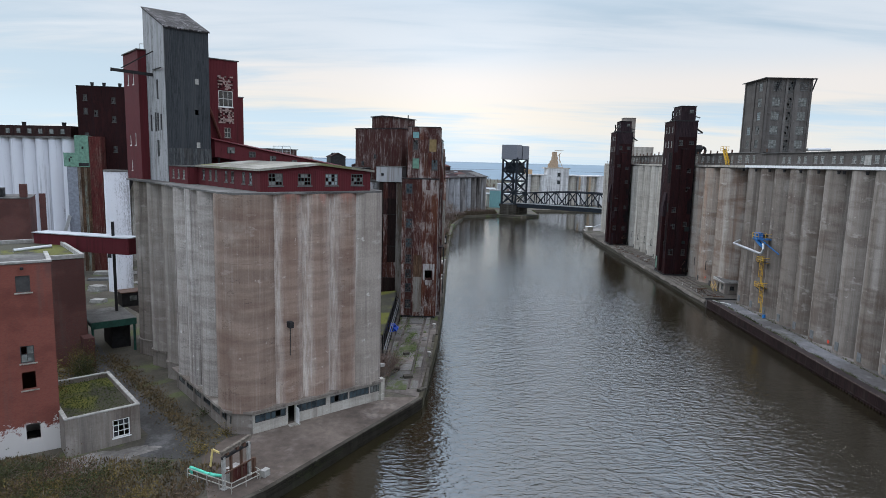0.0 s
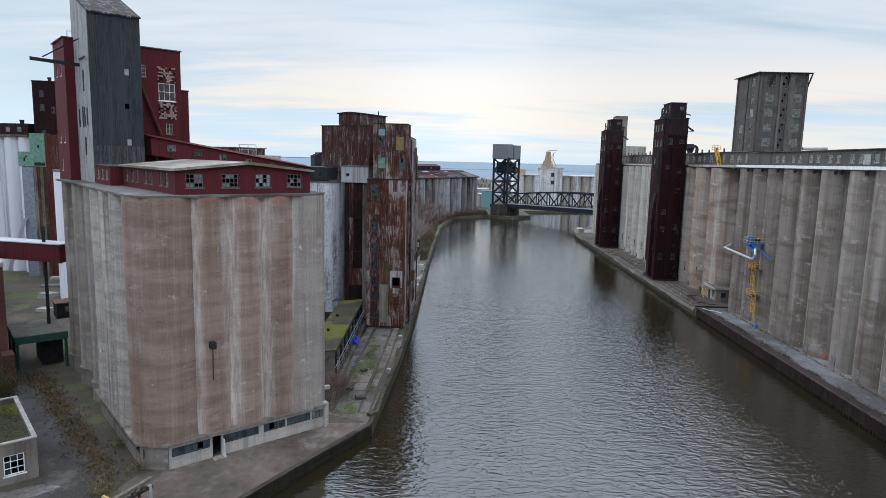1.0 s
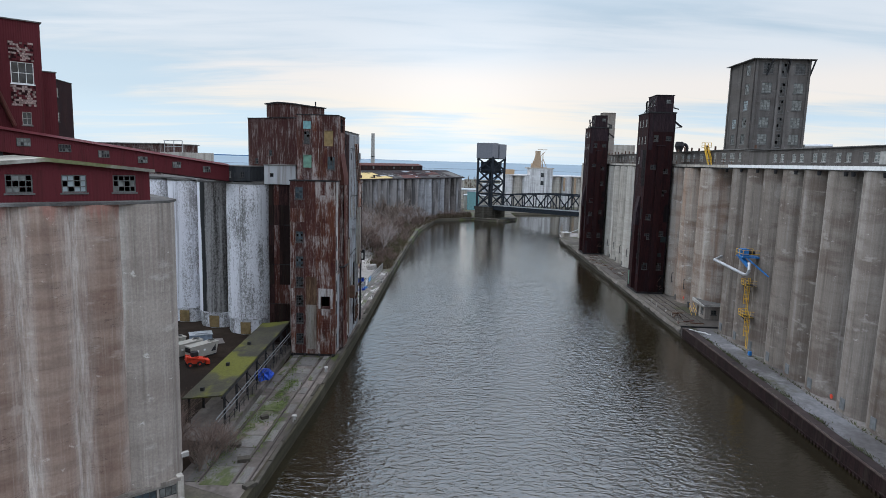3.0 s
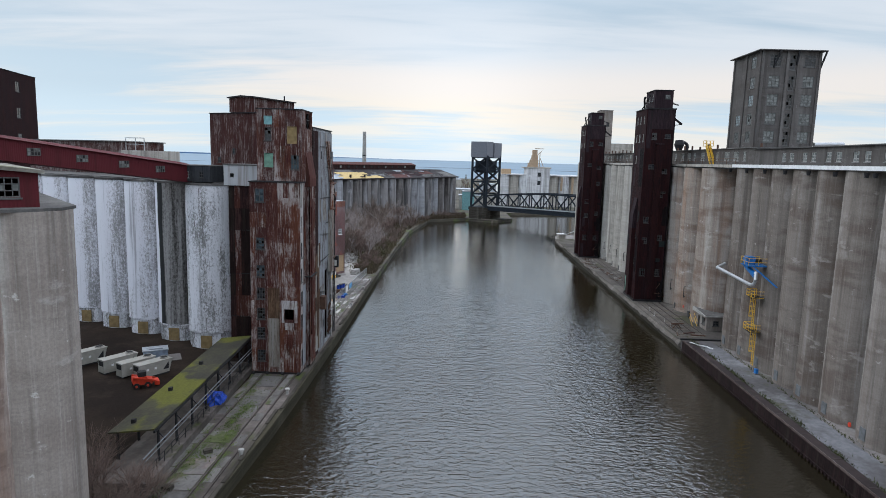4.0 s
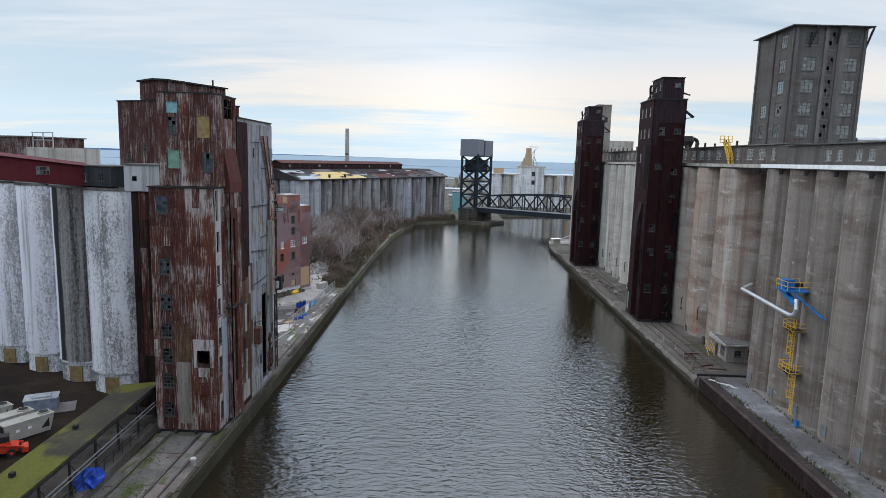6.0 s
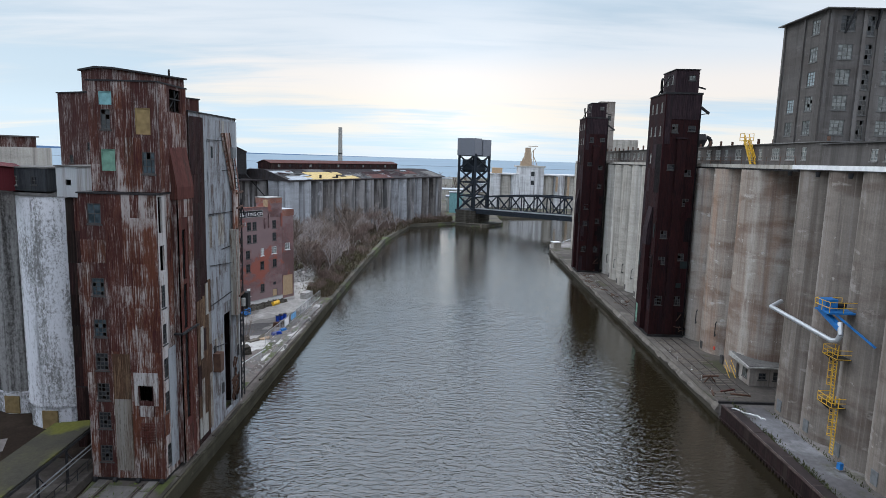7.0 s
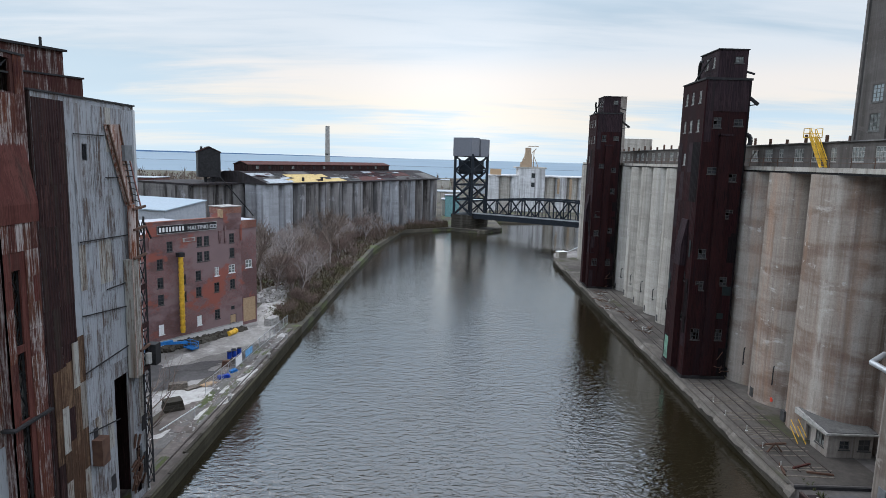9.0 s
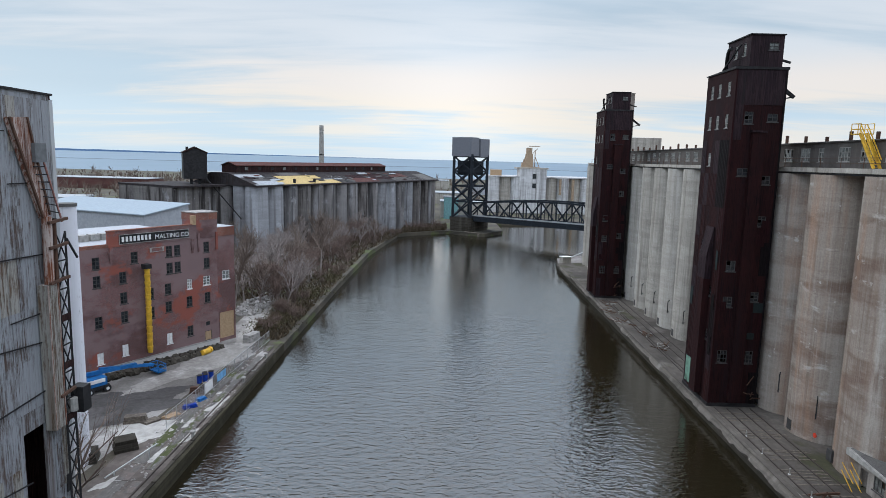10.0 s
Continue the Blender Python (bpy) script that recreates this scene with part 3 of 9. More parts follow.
M_LAKE = plain("lake_water", (0.15, 0.205, 0.25), 0.8, 0.0, 0.06, 0.003)
# the blue is distance haze put into the shore's base colour
M_HILL = plain("haze_tinted_far_shore", (0.12, 0.20, 0.34), 1.0, 0.0, 0.1, 0.01)
for m in (M_BRIDGE, M_MAROON, M_MAROON_TOP, M_MAROON_BLACK, M_OXBLOOD, M_RUSTDARK, M_BLACK, M_LANE, M_ROOFRUST, M_TORN, M_STEEL, M_ROOF, M_QUAY, M_EARTH):
    m.node_tree.nodes["Principled BSDF"].inputs["Specular IOR Level"].default_value = 0.08

# ---- mesh helpers ----


def thing(name, label, category, loc=(0, 0, 0), rz=0.0, group="", kind=""):
    """An Empty at the base of a thing; its parts are built in its own axes."""
    ob = new(name)
    ob.empty_display_size = 0.5
    ob.location, ob.rotation_euler = loc, (0, 0, radians(rz))
    return tagged(ob, label, category, group, kind)


def finish(bm, name, smooth=False):
    me = bpy.data.meshes.new(name)
    bm.normal_update()
    bm.to_mesh(me)
    bm.free()
    if smooth:
        for p in me.polygons:
            p.use_smooth = True
        me.set_sharp_from_angle(angle=radians(40))
    return me


def part(name, bm, material, parent, label="", at=None, rz=0.0, smooth=False):
    """Links a bmesh (or a mesh already made) as one object under a thing or a part."""
    me = finish(bm, name, smooth) if isinstance(bm, bmesh.types.BMesh) else bm
    if not me.materials:
        me.materials.append(material)
    ob = new(name, me)
    ob.parent = parent
    if at is not None:
        ob.location = at
    ob.rotation_euler = (0, 0, radians(rz))
    if label:
        ob["label"] = label
    return ob


def single(name, bm, material, label, category, group="", kind="", loc=(0, 0, 0), rz=0.0, smooth=False):
    """A thing that is one mesh."""
    me = finish(bm, name, smooth)
    me.materials.append(material)
    ob = new(name, me)
    ob.location, ob.rotation_euler = loc, (0, 0, radians(rz))
    return tagged(ob, label, category, group, kind)


def B():
    return bmesh.new()


def box(bm, x0, y0, z0, x1, y1, z1):
    v = [bm.verts.new(p) for p in ((x0, y0, z0), (x1, y0, z0), (x1, y1, z0), (x0, y1, z0), (x0, y0, z1), (x1, y0, z1), (x1, y1, z1), (x0, y1, z1))]
    for f in ((3, 2, 1, 0), (4, 5, 6, 7), (0, 1, 5, 4), (1, 2, 6, 5), (2, 3, 7, 6), (3, 0, 4, 7)):
        bm.faces.new([v[i] for i in f])
    return bm


def prism(bm, pts, z0, z1):
    """An upright prism over a counter-clockwise outline; z1 may be one height or one for each corner."""
    n = len(pts)
    tops = z1 if isinstance(z1, (list, tuple)) else [z1] * n
    lo = [bm.verts.new((x, y, z0)) for x, y in pts]
    hi = [bm.verts.new((x, y, z)) for (x, y), z in zip(pts, tops)]
    bm.faces.new(lo[::-1]), bm.faces.new(hi)
    for i in range(n):
        j = (i + 1) % n
        bm.faces.new((lo[i], lo[j], hi[j], hi[i]))
    return bm


def extrude_x(bm, pts, x0, x1):
    """A prism along x over a (y, z) outline, counter-clockwise seen from +x."""
    a = [bm.verts.new((x0, y, z)) for y, z in pts]
    b = [bm.verts.new((x1, y, z)) for y, z in pts]
    bm.faces.new(a[::-1]), bm.faces.new(b)
    for i in range(len(pts)):
        j = (i + 1) % len(pts)
        bm.faces.new((a[i], a[j], b[j], b[i]))
    return bm


def extrude_y(bm, pts, y0, y1):
    """A prism along y over an (x, z) outline, counter-clockwise seen from -y."""
    a = [bm.verts.new((x, y0, z)) for x, z in pts]
    b = [bm.verts.new((x, y1, z)) for x, z in pts]
    bm.faces.new(a), bm.faces.new(b[::-1])
    for i in range(len(pts)):
        j = (i + 1) % len(pts)
        bm.faces.new((a[j], a[i], b[i], b[j]))
    return bm


def drum(bm, x, y, r, z0, z1, n=32, r1=None):
    r1 = r if r1 is None else r1
    lo = [bm.verts.new((x + r * math.cos(6.28319 * i / n), y + r * math.sin(6.28319 * i / n), z0)) for i in range(n)]
    hi = [bm.verts.new((x + r1 * math.cos(6.28319 * i / n), y + r1 * math.sin(6.28319 * i / n), z1)) for i in range(n)]
    bm.faces.new(lo[::-1]), bm.faces.new(hi)
    for i in range(n):
        j = (i + 1) % n
        bm.faces.new((lo[i], lo[j], hi[j], hi[i]))
    return bm


def tube(bm, p, q, r, n=6, r1=None):
    """A rod from p to q, round for large n; r1 is the far radius."""
    p, q = Vector(p), Vector(q)
    d = (q - p).normalized()
    a = d.orthogonal().normalized()
    if abs(d.z) < 0.99:
        a = d.cross(Vector((0, 0, 1))).normalized()
    b = d.cross(a)
    r1 = r if r1 is None else r1
    off = math.pi / 4 if n == 4 else 0
    k = 1.414 if n == 4 else 1
    c0 = [bm.verts.new(p + (a * math.cos(6.28319 * i / n + off) + b * math.sin(6.28319 * i / n + off)) * r * k) for i in range(n)]
    c1 = [bm.verts.new(q + (a * math.cos(6.28319 * i / n + off) + b * math.sin(6.28319 * i / n + off)) * r1 * k) for i in range(n)]
    bm.faces.new(c0[::-1]), bm.faces.new(c1)
    for i in range(n):
        j = (i + 1) % n
        bm.faces.new((c0[i], c0[j], c1[j], c1[i]))
    return bm


def bar(bm, p, q, w):
    return tube(bm, p, q, w / 2, 4)


def wall_mesh(w, h, t, holes=(), top=None):
    """A wall along x from 0 to w with outside at y = 0 and holes (x0, z0, x1, z1) right through it."""
    bm = B()
    xs = sorted({0.0, round(w, 3), *(round(min(max(v, 0), w), 3) for o in holes for v in (o[0], o[2]))})
    zs = sorted({0.0, round(h, 3), *(round(min(max(v, 0), h), 3) for o in holes for v in (o[1], o[3]))})
    cache = {}

    def vert(x, y, z):
        key = (round(x, 4), round(y, 4), round(z, 4))
        if key not in cache:
            cache[key] = bm.verts.new((x, y, z))
        return cache[key]

    def solid(i, j):
        if not (0 <= i < len(xs) - 1 and 0 <= j < len(zs) - 1):
            return False
        cx, cz = (xs[i] + xs[i + 1]) / 2, (zs[j] + zs[j + 1]) / 2
        return not any(o[0] < cx < o[2] and o[1] < cz < o[3] for o in holes)

    for i in range(len(xs) - 1):
        for j in range(len(zs) - 1):
            if not solid(i, j):
                continue
            a, b, c, d = xs[i], xs[i + 1], zs[j], zs[j + 1]
            bm.faces.new([vert(a, 0, c), vert(b, 0, c), vert(b, 0, d), vert(a, 0, d)])
            bm.faces.new([vert(a, t, d), vert(b, t, d), vert(b, t, c), vert(a, t, c)])
            if not solid(i - 1, j):
                bm.faces.new([vert(a, 0, d), vert(a, t, d), vert(a, t, c), vert(a, 0, c)])
            if not solid(i + 1, j):
                bm.faces.new([vert(b, 0, c), vert(b, t, c), vert(b, t, d), vert(b, 0, d)])
            if not solid(i, j - 1):
                bm.faces.new([vert(a, 0, c), vert(a, t, c), vert(b, t, c), vert(b, 0, c)])
            if not solid(i, j + 1):
                bm.faces.new([vert(a, 0, d), vert(b, 0, d), vert(b, t, d), vert(a, t, d)])
    return bm


SASH = {}


def window(parent, at, w, h, cols=2, rows=2, frame_mat=None, pane_mat=None, sill=True, broken=0, label=""):
    """A window in an opening whose lower left corner is at at, in its wall's axes: frame, sill and panes, some of them out."""
    frame_mat, pane_mat = frame_mat or M_FRAME, pane_mat or M_GLASS
    turn = 0.0
    if parent.parent is not None:
        at, turn, parent = parent.matrix_basis @ Vector(at), math.degrees(parent.rotation_euler.z), parent.parent
    f, g = min(0.09, w * 0.08), 0.03
    cells = []
    for i in range(cols):
        for j in range(rows):
            cells.append((w * i / cols + (f if i == 0 else g), h * j / rows + (f if j == 0 else g), w * (i + 1) / cols - (f if i == cols - 1 else g), h * (j + 1) / rows - (f if j == rows - 1 else g)))
    key = (round(w, 2), round(h, 2), cols, rows, frame_mat.name)
    if key not in SASH:
        me = finish(wall_mesh(w, h, 0.1, cells), "window")
        me.materials.append(frame_mat)
        SASH[key] = me
    ob = part("window", SASH[key], frame_mat, parent, label, at, turn)
    if sill and cols > 1:
        sill_mat = M_SILL if frame_mat is M_FRAME else frame_mat
        sk = ("sill", round(w, 2), frame_mat.name)
        if sk not in SASH:
            SASH[sk] = finish(box(B(), -0.12, -0.12, -0.14, w + 0.12, -0.003, -0.01), "sill")
            SASH[sk].materials.append(sill_mat)
        part("sill", SASH[sk], sill_mat, ob)
    rng = random.Random(broken * 17 + cols)
    for n, (x0, z0, x1, z1) in enumerate(cells):
        if broken and n and rng.random() < 0.2 + 0.12 * broken:
            continue
        pk = ("pane", round(x1 - x0, 2), round(z1 - z0, 2), pane_mat.name)
        if pk not in SASH:
            SASH[pk] = finish(box(B(), 0, 0.045, 0, x1 - x0, 0.057, z1 - z0), "pane")
            SASH[pk].materials.append(pane_mat)
        part("pane", SASH[pk], pane_mat, ob, "", (x0, 0, z0))
    return ob


def house(parent, x, y, z, w, d, h, mat, holes=None, t=0.3, roof=M_ROOF, over=0.12, rise=(0, 0, 0, 0), ids="frbl", roof_h=0.14, floor=False, wallname="wall", mats=None):
    """Four walls and a roof. holes: {'f': [(x0, z0, w, h, cols, rows, frame, pane, broken)]}; f looks to -y, r to +x, b to +y, l to -x.
    rise: extra height of the roof at the corners fl, fr, br, bl."""
    holes, mats = holes or {}, mats or {}
    spots = {"f": ((x, y, z), 0, w), "r": ((x + w, y + t, z), 90, d - 2 * t), "b": ((x + w, y + d, z), 180, w), "l": ((x, y + d - t, z), 270, d - 2 * t)}
    walls = {}
    for k in ids:
        at, rz, length = spots[k]
        hs = holes.get(k, [])
        cut = [(o[0], o[1], o[0] + o[2], o[1] + o[3]) for o in hs]
        walls[k] = part(wallname, wall_mesh(length, h, t, cut), mats.get(k, mat), parent, "", at, rz)
        for o in hs:
            cols, rows, fm, pm, br = (list(o[4:]) + [None] * 5)[:5]
            if cols:
                window(walls[k], (o[0], 0.05, o[1]), o[2], o[3], cols, rows or 1, fm, pm, True, br or 0)
    if roof:
        bm = B()
        pts = [(x - over, y - over), (x + w + over, y - over), (x + w + over, y + d + over), (x - over, y + d + over)]
        prism(bm, pts, z + h, [z + h + roof_h + r for r in rise])
        part("roof", bm, roof, parent)
    return walls


def row(first, pitch, count, z, w, h, cols=2, rows=2, fm=None, pm=None, br=0, mixed=False):
    return [(first + pitch * i, z, w, h, cols, rows, fm, pm, (i * 7 + br) % 4 if mixed else br) for i in range(count)]


SHEETS = {}


def sheet(w, h):
    """A slightly cambered corrugated sheet, thin, with lapped edge."""
    key = (round(w, 2), round(h, 2))
    if key not in SHEETS:
        bm = B()
        n = 6
        a = [bm.verts.new((w * i / n, -0.035 - (0.03 if i % 2 else 0), 0)) for i in range(n + 1)]
        b = [bm.verts.new((w * i / n, -0.015 - (0.03 if i % 2 else 0), h)) for i in range(n + 1)]
        for i in range(n):
            bm.faces.new((a[i], a[i + 1], b[i + 1], b[i]))
        c = [bm.verts.new((0, 0, 0)), bm.verts.new((w, 0, 0))]
        bm.faces.new([c[0], c[1], *a[::-1]])
        SHEETS[key] = finish(bm, "sheet")
    return SHEETS[key]


def clad(wall, w, h, holes, sw, sh, mats, rng, skip=0.0, pick=None):
    """Covers a wall with sheets of its own, leaving its openings free. mats: [(material, weight)]."""
    nx, nz = max(1, round(w / sw)), max(1, round(h / sh))
    sw, sh = w / nx, h / nz
    for i in range(nx):
        for j in range(nz):
            x0, z0 = i * sw, j * sh
            if any(x0 < o[0] + o[2] and x0 + sw > o[0] and z0 < o[1] + o[3] and z0 + sh > o[1] for o in holes):
                continue
            if rng.random() < skip:
                continue
            m = rng.choices([k for k, _ in mats], [k for _, k in mats])[0]
            if pick:
                m = pick(x0 + sw / 2, z0 + sh / 2, m)
            me = sheet(sw, sh)
            ob = new("sheet", me)
            ob.parent = wall
            ob.location = (x0 + rng.uniform(-0.012, 0.012), rng.uniform(-0.02, 0.0), z0)
            if not me.materials:
                me.materials.append(m)
            ob.material_slots[0].link = "OBJECT"
            ob.material_slots[0].material = m


# ---- ground, quays and water ----
Z_L, Z_R, Z_W = 2.3, 2.8, 0.8      # quay levels and the river
LEFT_EDGE = [(-70, -400), (-45, -20), (-31, 38), (-24.5, 48), (-18.0, 55.6), (-4.6, 80.6), (-3.7, 106), (-3.5, 124), (-3.5, 146), (-4.2, 205), (-4.4, 260), (-3.8, 316), (1.0, 370.5), (10, 378.5), (21.5, 387.5), (39.5, 378.4), (48.7, 392.7), (48, 432), (90, 446), (320, 470), (2600, 470)]
RIGHT_EDGE = [(59.6, -400), (59.6, 148.4), (59.5, 149.2), (59.3, 300), (60.5, 309), (68, 316), (320, 352), (2600, 352)]


def land(name, edge, close, z, mat, label):
    bm = B()
    pts = edge + close
    area = sum(a[0] * b[1] - b[0] * a[1] for a, b in zip(pts, pts[1:] + pts[:1]))
    if area < 0:
        pts = pts[::-1]
    prism(bm, pts, -3.0, z)
    bmesh.ops.triangulate(bm, faces=[f for f in bm.faces if len(f.verts) > 4])
    return single(name, bm, mat, label, "ground", kind="structure")


ground_left = land("ground", LEFT_EDGE, [(2600, 1350), (400, 1290), (-500, 1240), (-2600, 1100), (-2600, -400)], Z_L, M_LAND, "flat winter scrub land with brown grass beside the river")
ground_right = land("ground", RIGHT_EDGE, [(2600, -400)], Z_R, M_QUAY_R, "grey concrete ground under the riverside grain elevators")

bm = B()
v = [bm.verts.new(p) for p in ((-300, -600, Z_W), (2700, -600, Z_W), (2700, 600, Z_W), (-300, 600, Z_W))]
bm.faces.new(v)
single("water", bm, M_WATER, "dark brown rippled river water", "water", kind="structure")
bm, foam_rng = B(), random.Random(19)
foam_line = [(37.6, 140.0), (40.7, 112.5), (42.6, 95.0), (45.1, 81.3), (47.4, 62.0)]
for (x0, y0), (x1, y1) in zip(foam_line, foam_line[1:]):
    for i in range(240):
        k = foam_rng.random()
        x, y = x0 + (x1 - x0) * k + foam_rng.gauss(0, 1.1), y0 + (y1 - y0) * k
        a, s = foam_rng.uniform(0, 6.28), foam_rng.uniform(0.012, 0.045)
        bm.faces.new([bm.verts.new((x + s * math.cos(a + q), y + s * 1.8 * math.sin(a + q), Z_W + 0.02 + 0.01 * foam_rng.random())) for q in (0, 1.4, 3.0, 4.5)])
single("foam_streak", bm, plain("pale_foam", (0.34, 0.32, 0.27), 0.8), "thin streak of pale foam flecks on the river", "foam", kind="stuff")
bm = B()
rows_l = [(1090, 1.2), (1500, 6), (2200, 16), (3200, 24.5), (4500, 32)]
prev = None
for yy, zz in rows_l:
    cur = [bm.verts.new((-4500, yy, zz)), bm.verts.new((4500, yy, zz))]
    if prev:
        bm.faces.new((prev[0], prev[1], cur[1], cur[0]))
    prev = cur
single("lake", bm, M_LAKE, "wide blue-grey lake reaching the horizon", "lake", kind="structure")
bm = B()
pts, rng = [], random.Random(3)
for i in range(40):
    xx = -3200 + i * 78
    pts.append((xx, 31 + max(0.0, 18 * (1 - i / 39)) * (0.8 + 0.2 * rng.random())))
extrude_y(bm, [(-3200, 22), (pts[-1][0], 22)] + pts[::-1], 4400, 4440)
single("far_shore", bm, M_HILL, "low shore across the lake, tinted blue for haze", "far shore", kind="structure")
# breakwater in the lake
bm = B()
box(bm, -1400, 1900, 6, 1500, 1912, 12.4)
single("breakwater", bm, plain("breakwater_stone", (0.15, 0.165, 0.185), 0.95), "long grey stone breakwater in the lake", "breakwater", kind="structure")


def patch(name, pts, z, mat, label, category="pavement"):
    """A thin slab of paving on the ground."""
    area = sum(a[0] * b[1] - b[0] * a[1] for a, b in zip(pts, pts[1:] + pts[:1]))
    bm = prism(B(), pts if area > 0 else pts[::-1], z - 0.05, z)
    return single(name, bm, mat, label, category, kind="structure")


patch("pavement", [(-18.2, 55.4), (-4.6, 80.5), (-4.8, 81), (-10, 80.5), (-26, 66.5), (-27, 62), (-22, 52)], Z_L + 0.02, M_APRON, "pinkish grey concrete apron along the silo wharf")
wharf_paving = patch("pavement", [(-4.6, 80.8), (-3.7, 106), (-3.5, 124), (-3.5, 146), (-4.2, 205), (-9, 205), (-11.5, 150), (-11.5, 122), (-12.5, 84)], Z_L + 0.025, M_QUAY, "cracked concrete wharf with moss and weeds")
patch("pavement", [(-12.2, 84), (-11.6, 122), (-14, 140), (-19, 150), (-60, 168), (-72, 128), (-26, 84)], Z_L + 0.015, M_EARTH, "dark muddy soil yard between the silos")
patch("pavement", [(-13, 150), (-9.2, 205), (-12, 222), (-18, 250), (-21, 250), (-17, 222), (-16, 206), (-33, 180), (-24, 150)], Z_L + 0.015, M_GRAVEL, "pale grey gravel and broken asphalt yard by the brick malt house")
patch("pavement", [(-27.4, 61.2), (-30, 66), (-41, 77.5), (-54, 92), (-64, 104), (-69, 104), (-57.4, 91), (-45, 76.6), (-35.2, 66.8), (-33.4, 61.5)], Z_L + 0.015, M_LANE, "worn grey asphalt lane beside the silos", "lane")


def blotch_patch(name, cx, cy, rx, ry, turn, z, mat, label, seed):
    """A patch of ground with a ragged outline."""
    rng, pts = random.Random(seed), []
    for i in range(72):
        a = 6.28319 * i / 72
        k = 1 + 0.20 * math.sin(3 * a + seed) + 0.10 * math.sin(7 * a + 2 * seed) + rng.uniform(-0.07, 0.07)
        u, v = rx * k * math.cos(a), ry * k * math.sin(a)
        c, s = math.cos(radians(turn)), math.sin(radians(turn))
        pts.append((cx + u * c - v * s, cy + u * s + v * c))
    bm = prism(B(), pts, z - 0.02, z)
    return single(name, bm, mat, label, "pavement", kind="structure")


M_PALEDIRT = ground_mat("pale_chalky_dirt", (0.33, 0.315, 0.29), (0.20, 0.185, 0.17), (0.46, 0.44, 0.41), None, 0.0, 2.0)
M_DARKDIRT = ground_mat("dark_wet_asphalt", (0.085, 0.080, 0.078), (0.05, 0.046, 0.044), (0.15, 0.14, 0.135), None, 0.0, 2.0)
M_BROKENSLAB = ground_mat("bleached_broken_slab", (0.40, 0.385, 0.36), (0.16, 0.15, 0.14), (0.56, 0.54, 0.51), (0.07, 0.075, 0.03), 0.05, 1.0)
blotch_patch("dirt_patch", -18.5, 174.5, 7.5, 5.5, 50, Z_L + 0.045, M_DARKDIRT, "dark wet asphalt in the malt house yard", 3)
blotch_patch("dirt_patch", -13.5, 193.0, 12.0, 3.4, 68, Z_L + 0.05, M_PALEDIRT, "pale chalky dirt track past the malt house", 5)
blotch_patch("dirt_patch", -12.0, 211.0, 9.0, 1.7, 100, Z_L + 0.055, M_PALEDIRT, "pale dirt track between rubble and bank", 8)
blotch_patch("dirt_patch", -14.8, 180.8, 4.5, 1.8, 30, Z_L + 0.055, M_DARKDIRT, "dark gravel heap flattened in the yard", 12)
blotch_patch("slab_patch", -10.9, 169.4, 3.9, 3.0, 20, Z_L + 0.06, M_BROKENSLAB, "bleached broken concrete slab in the yard", 7)
for i, (x, y, a, b, t) in enumerate(((-6.6, 163.5, 2.2, 0.8, 75), (-5.6, 176.5, 3.4, 0.7, 84), (-6.3, 188.0, 2.6, 0.6, 95), (-7.6, 172.0, 1.6, 0.7, 40), (-6.0, 197.5, 3.0, 0.7, 92), (-8.6, 157.5, 1.8, 0.7, 60), (-5.3, 168.0, 2.0, 0.5, 82), (-7.3, 181.5, 1.5, 0.6, 20))):
    blotch_patch("slab_patch", x, y, a, b, t, Z_L + 0.05, M_BROKENSLAB, "pale crumbled concrete on the old wharf", 20 + i)
blotch_patch("slab_patch", -36.6, 60.6, 4.4, 2.0, 40, Z_L + 0.04, M_ASPHALT, "cracked pale paving before the concrete shed", 33)
patch("pavement", [(61.2, -300), (61.2, 147.8), (65, 148), (65, -300)], Z_R + 0.02, ground_mat("blue_grey_quay", (0.158, 0.158, 0.168), (0.075, 0.070, 0.070), (0.265, 0.262, 0.272), (0.06, 0.06, 0.035), 0.12, 1.5), "blue-grey concrete quay beside the grain elevator")
edge_strip = patch("quay_edge", [(59.95, -300), (59.95, 147.8), (61.18, 147.8), (61.18, -300)], Z_R + 0.06, ground_mat("rusty_brown_plate", (0.038, 0.027, 0.026), (0.020, 0.014, 0.014), (0.070, 0.052, 0.048), (0.03, 0.035, 0.012), 0.12, 1.2), "dark rusty brown steel edge strip of the quay")
for i in range(24):
    ob = new("edge_rib", finish(box(B(), 60.0, 146.0 - 6.2 * i, Z_R + 0.06, 61.15, 146.12 - 6.2 * i, Z_R + 0.11), "edge_rib"))
    ob.data.materials.append(plain("brown_edge_rib", (0.06, 0.046, 0.042), 0.85) if i == 0 else bpy.data.materials["brown_edge_rib"])
    ob.parent = edge_strip
patch("pavement", [(59.2, 150), (59.0, 298), (67, 300), (70, 150)], Z_R + 0.02, ground_mat("brown_quay", (0.105, 0.092, 0.08), (0.055, 0.048, 0.042), (0.19, 0.17, 0.152), (0.05, 0.05, 0.025), 0.15, 1.4), "brown weathered timber and concrete quay with rails")


def quay_wall(name, pts, z0, z1, t, mat, label):
    """A capped quay wall that follows the water's edge."""
    bm = B()
    for (x0, y0), (x1, y1) in zip(pts, pts[1:]):
        a, b = Vector((x0, y0)), Vector((x1, y1))
        n = (b - a).normalized().orthogonal() * t
        q = [a, b, b + n, a + n]
        ar = sum(p.x * r.y - r.x * p.y for p, r in zip(q, q[1:] + q[:1]))
        prism(bm, [(p.x, p.y) for p in (q if ar > 0 else q[::-1])], z0, z1)
    return single(name, bm, mat, label, "quay wall", kind="structure")


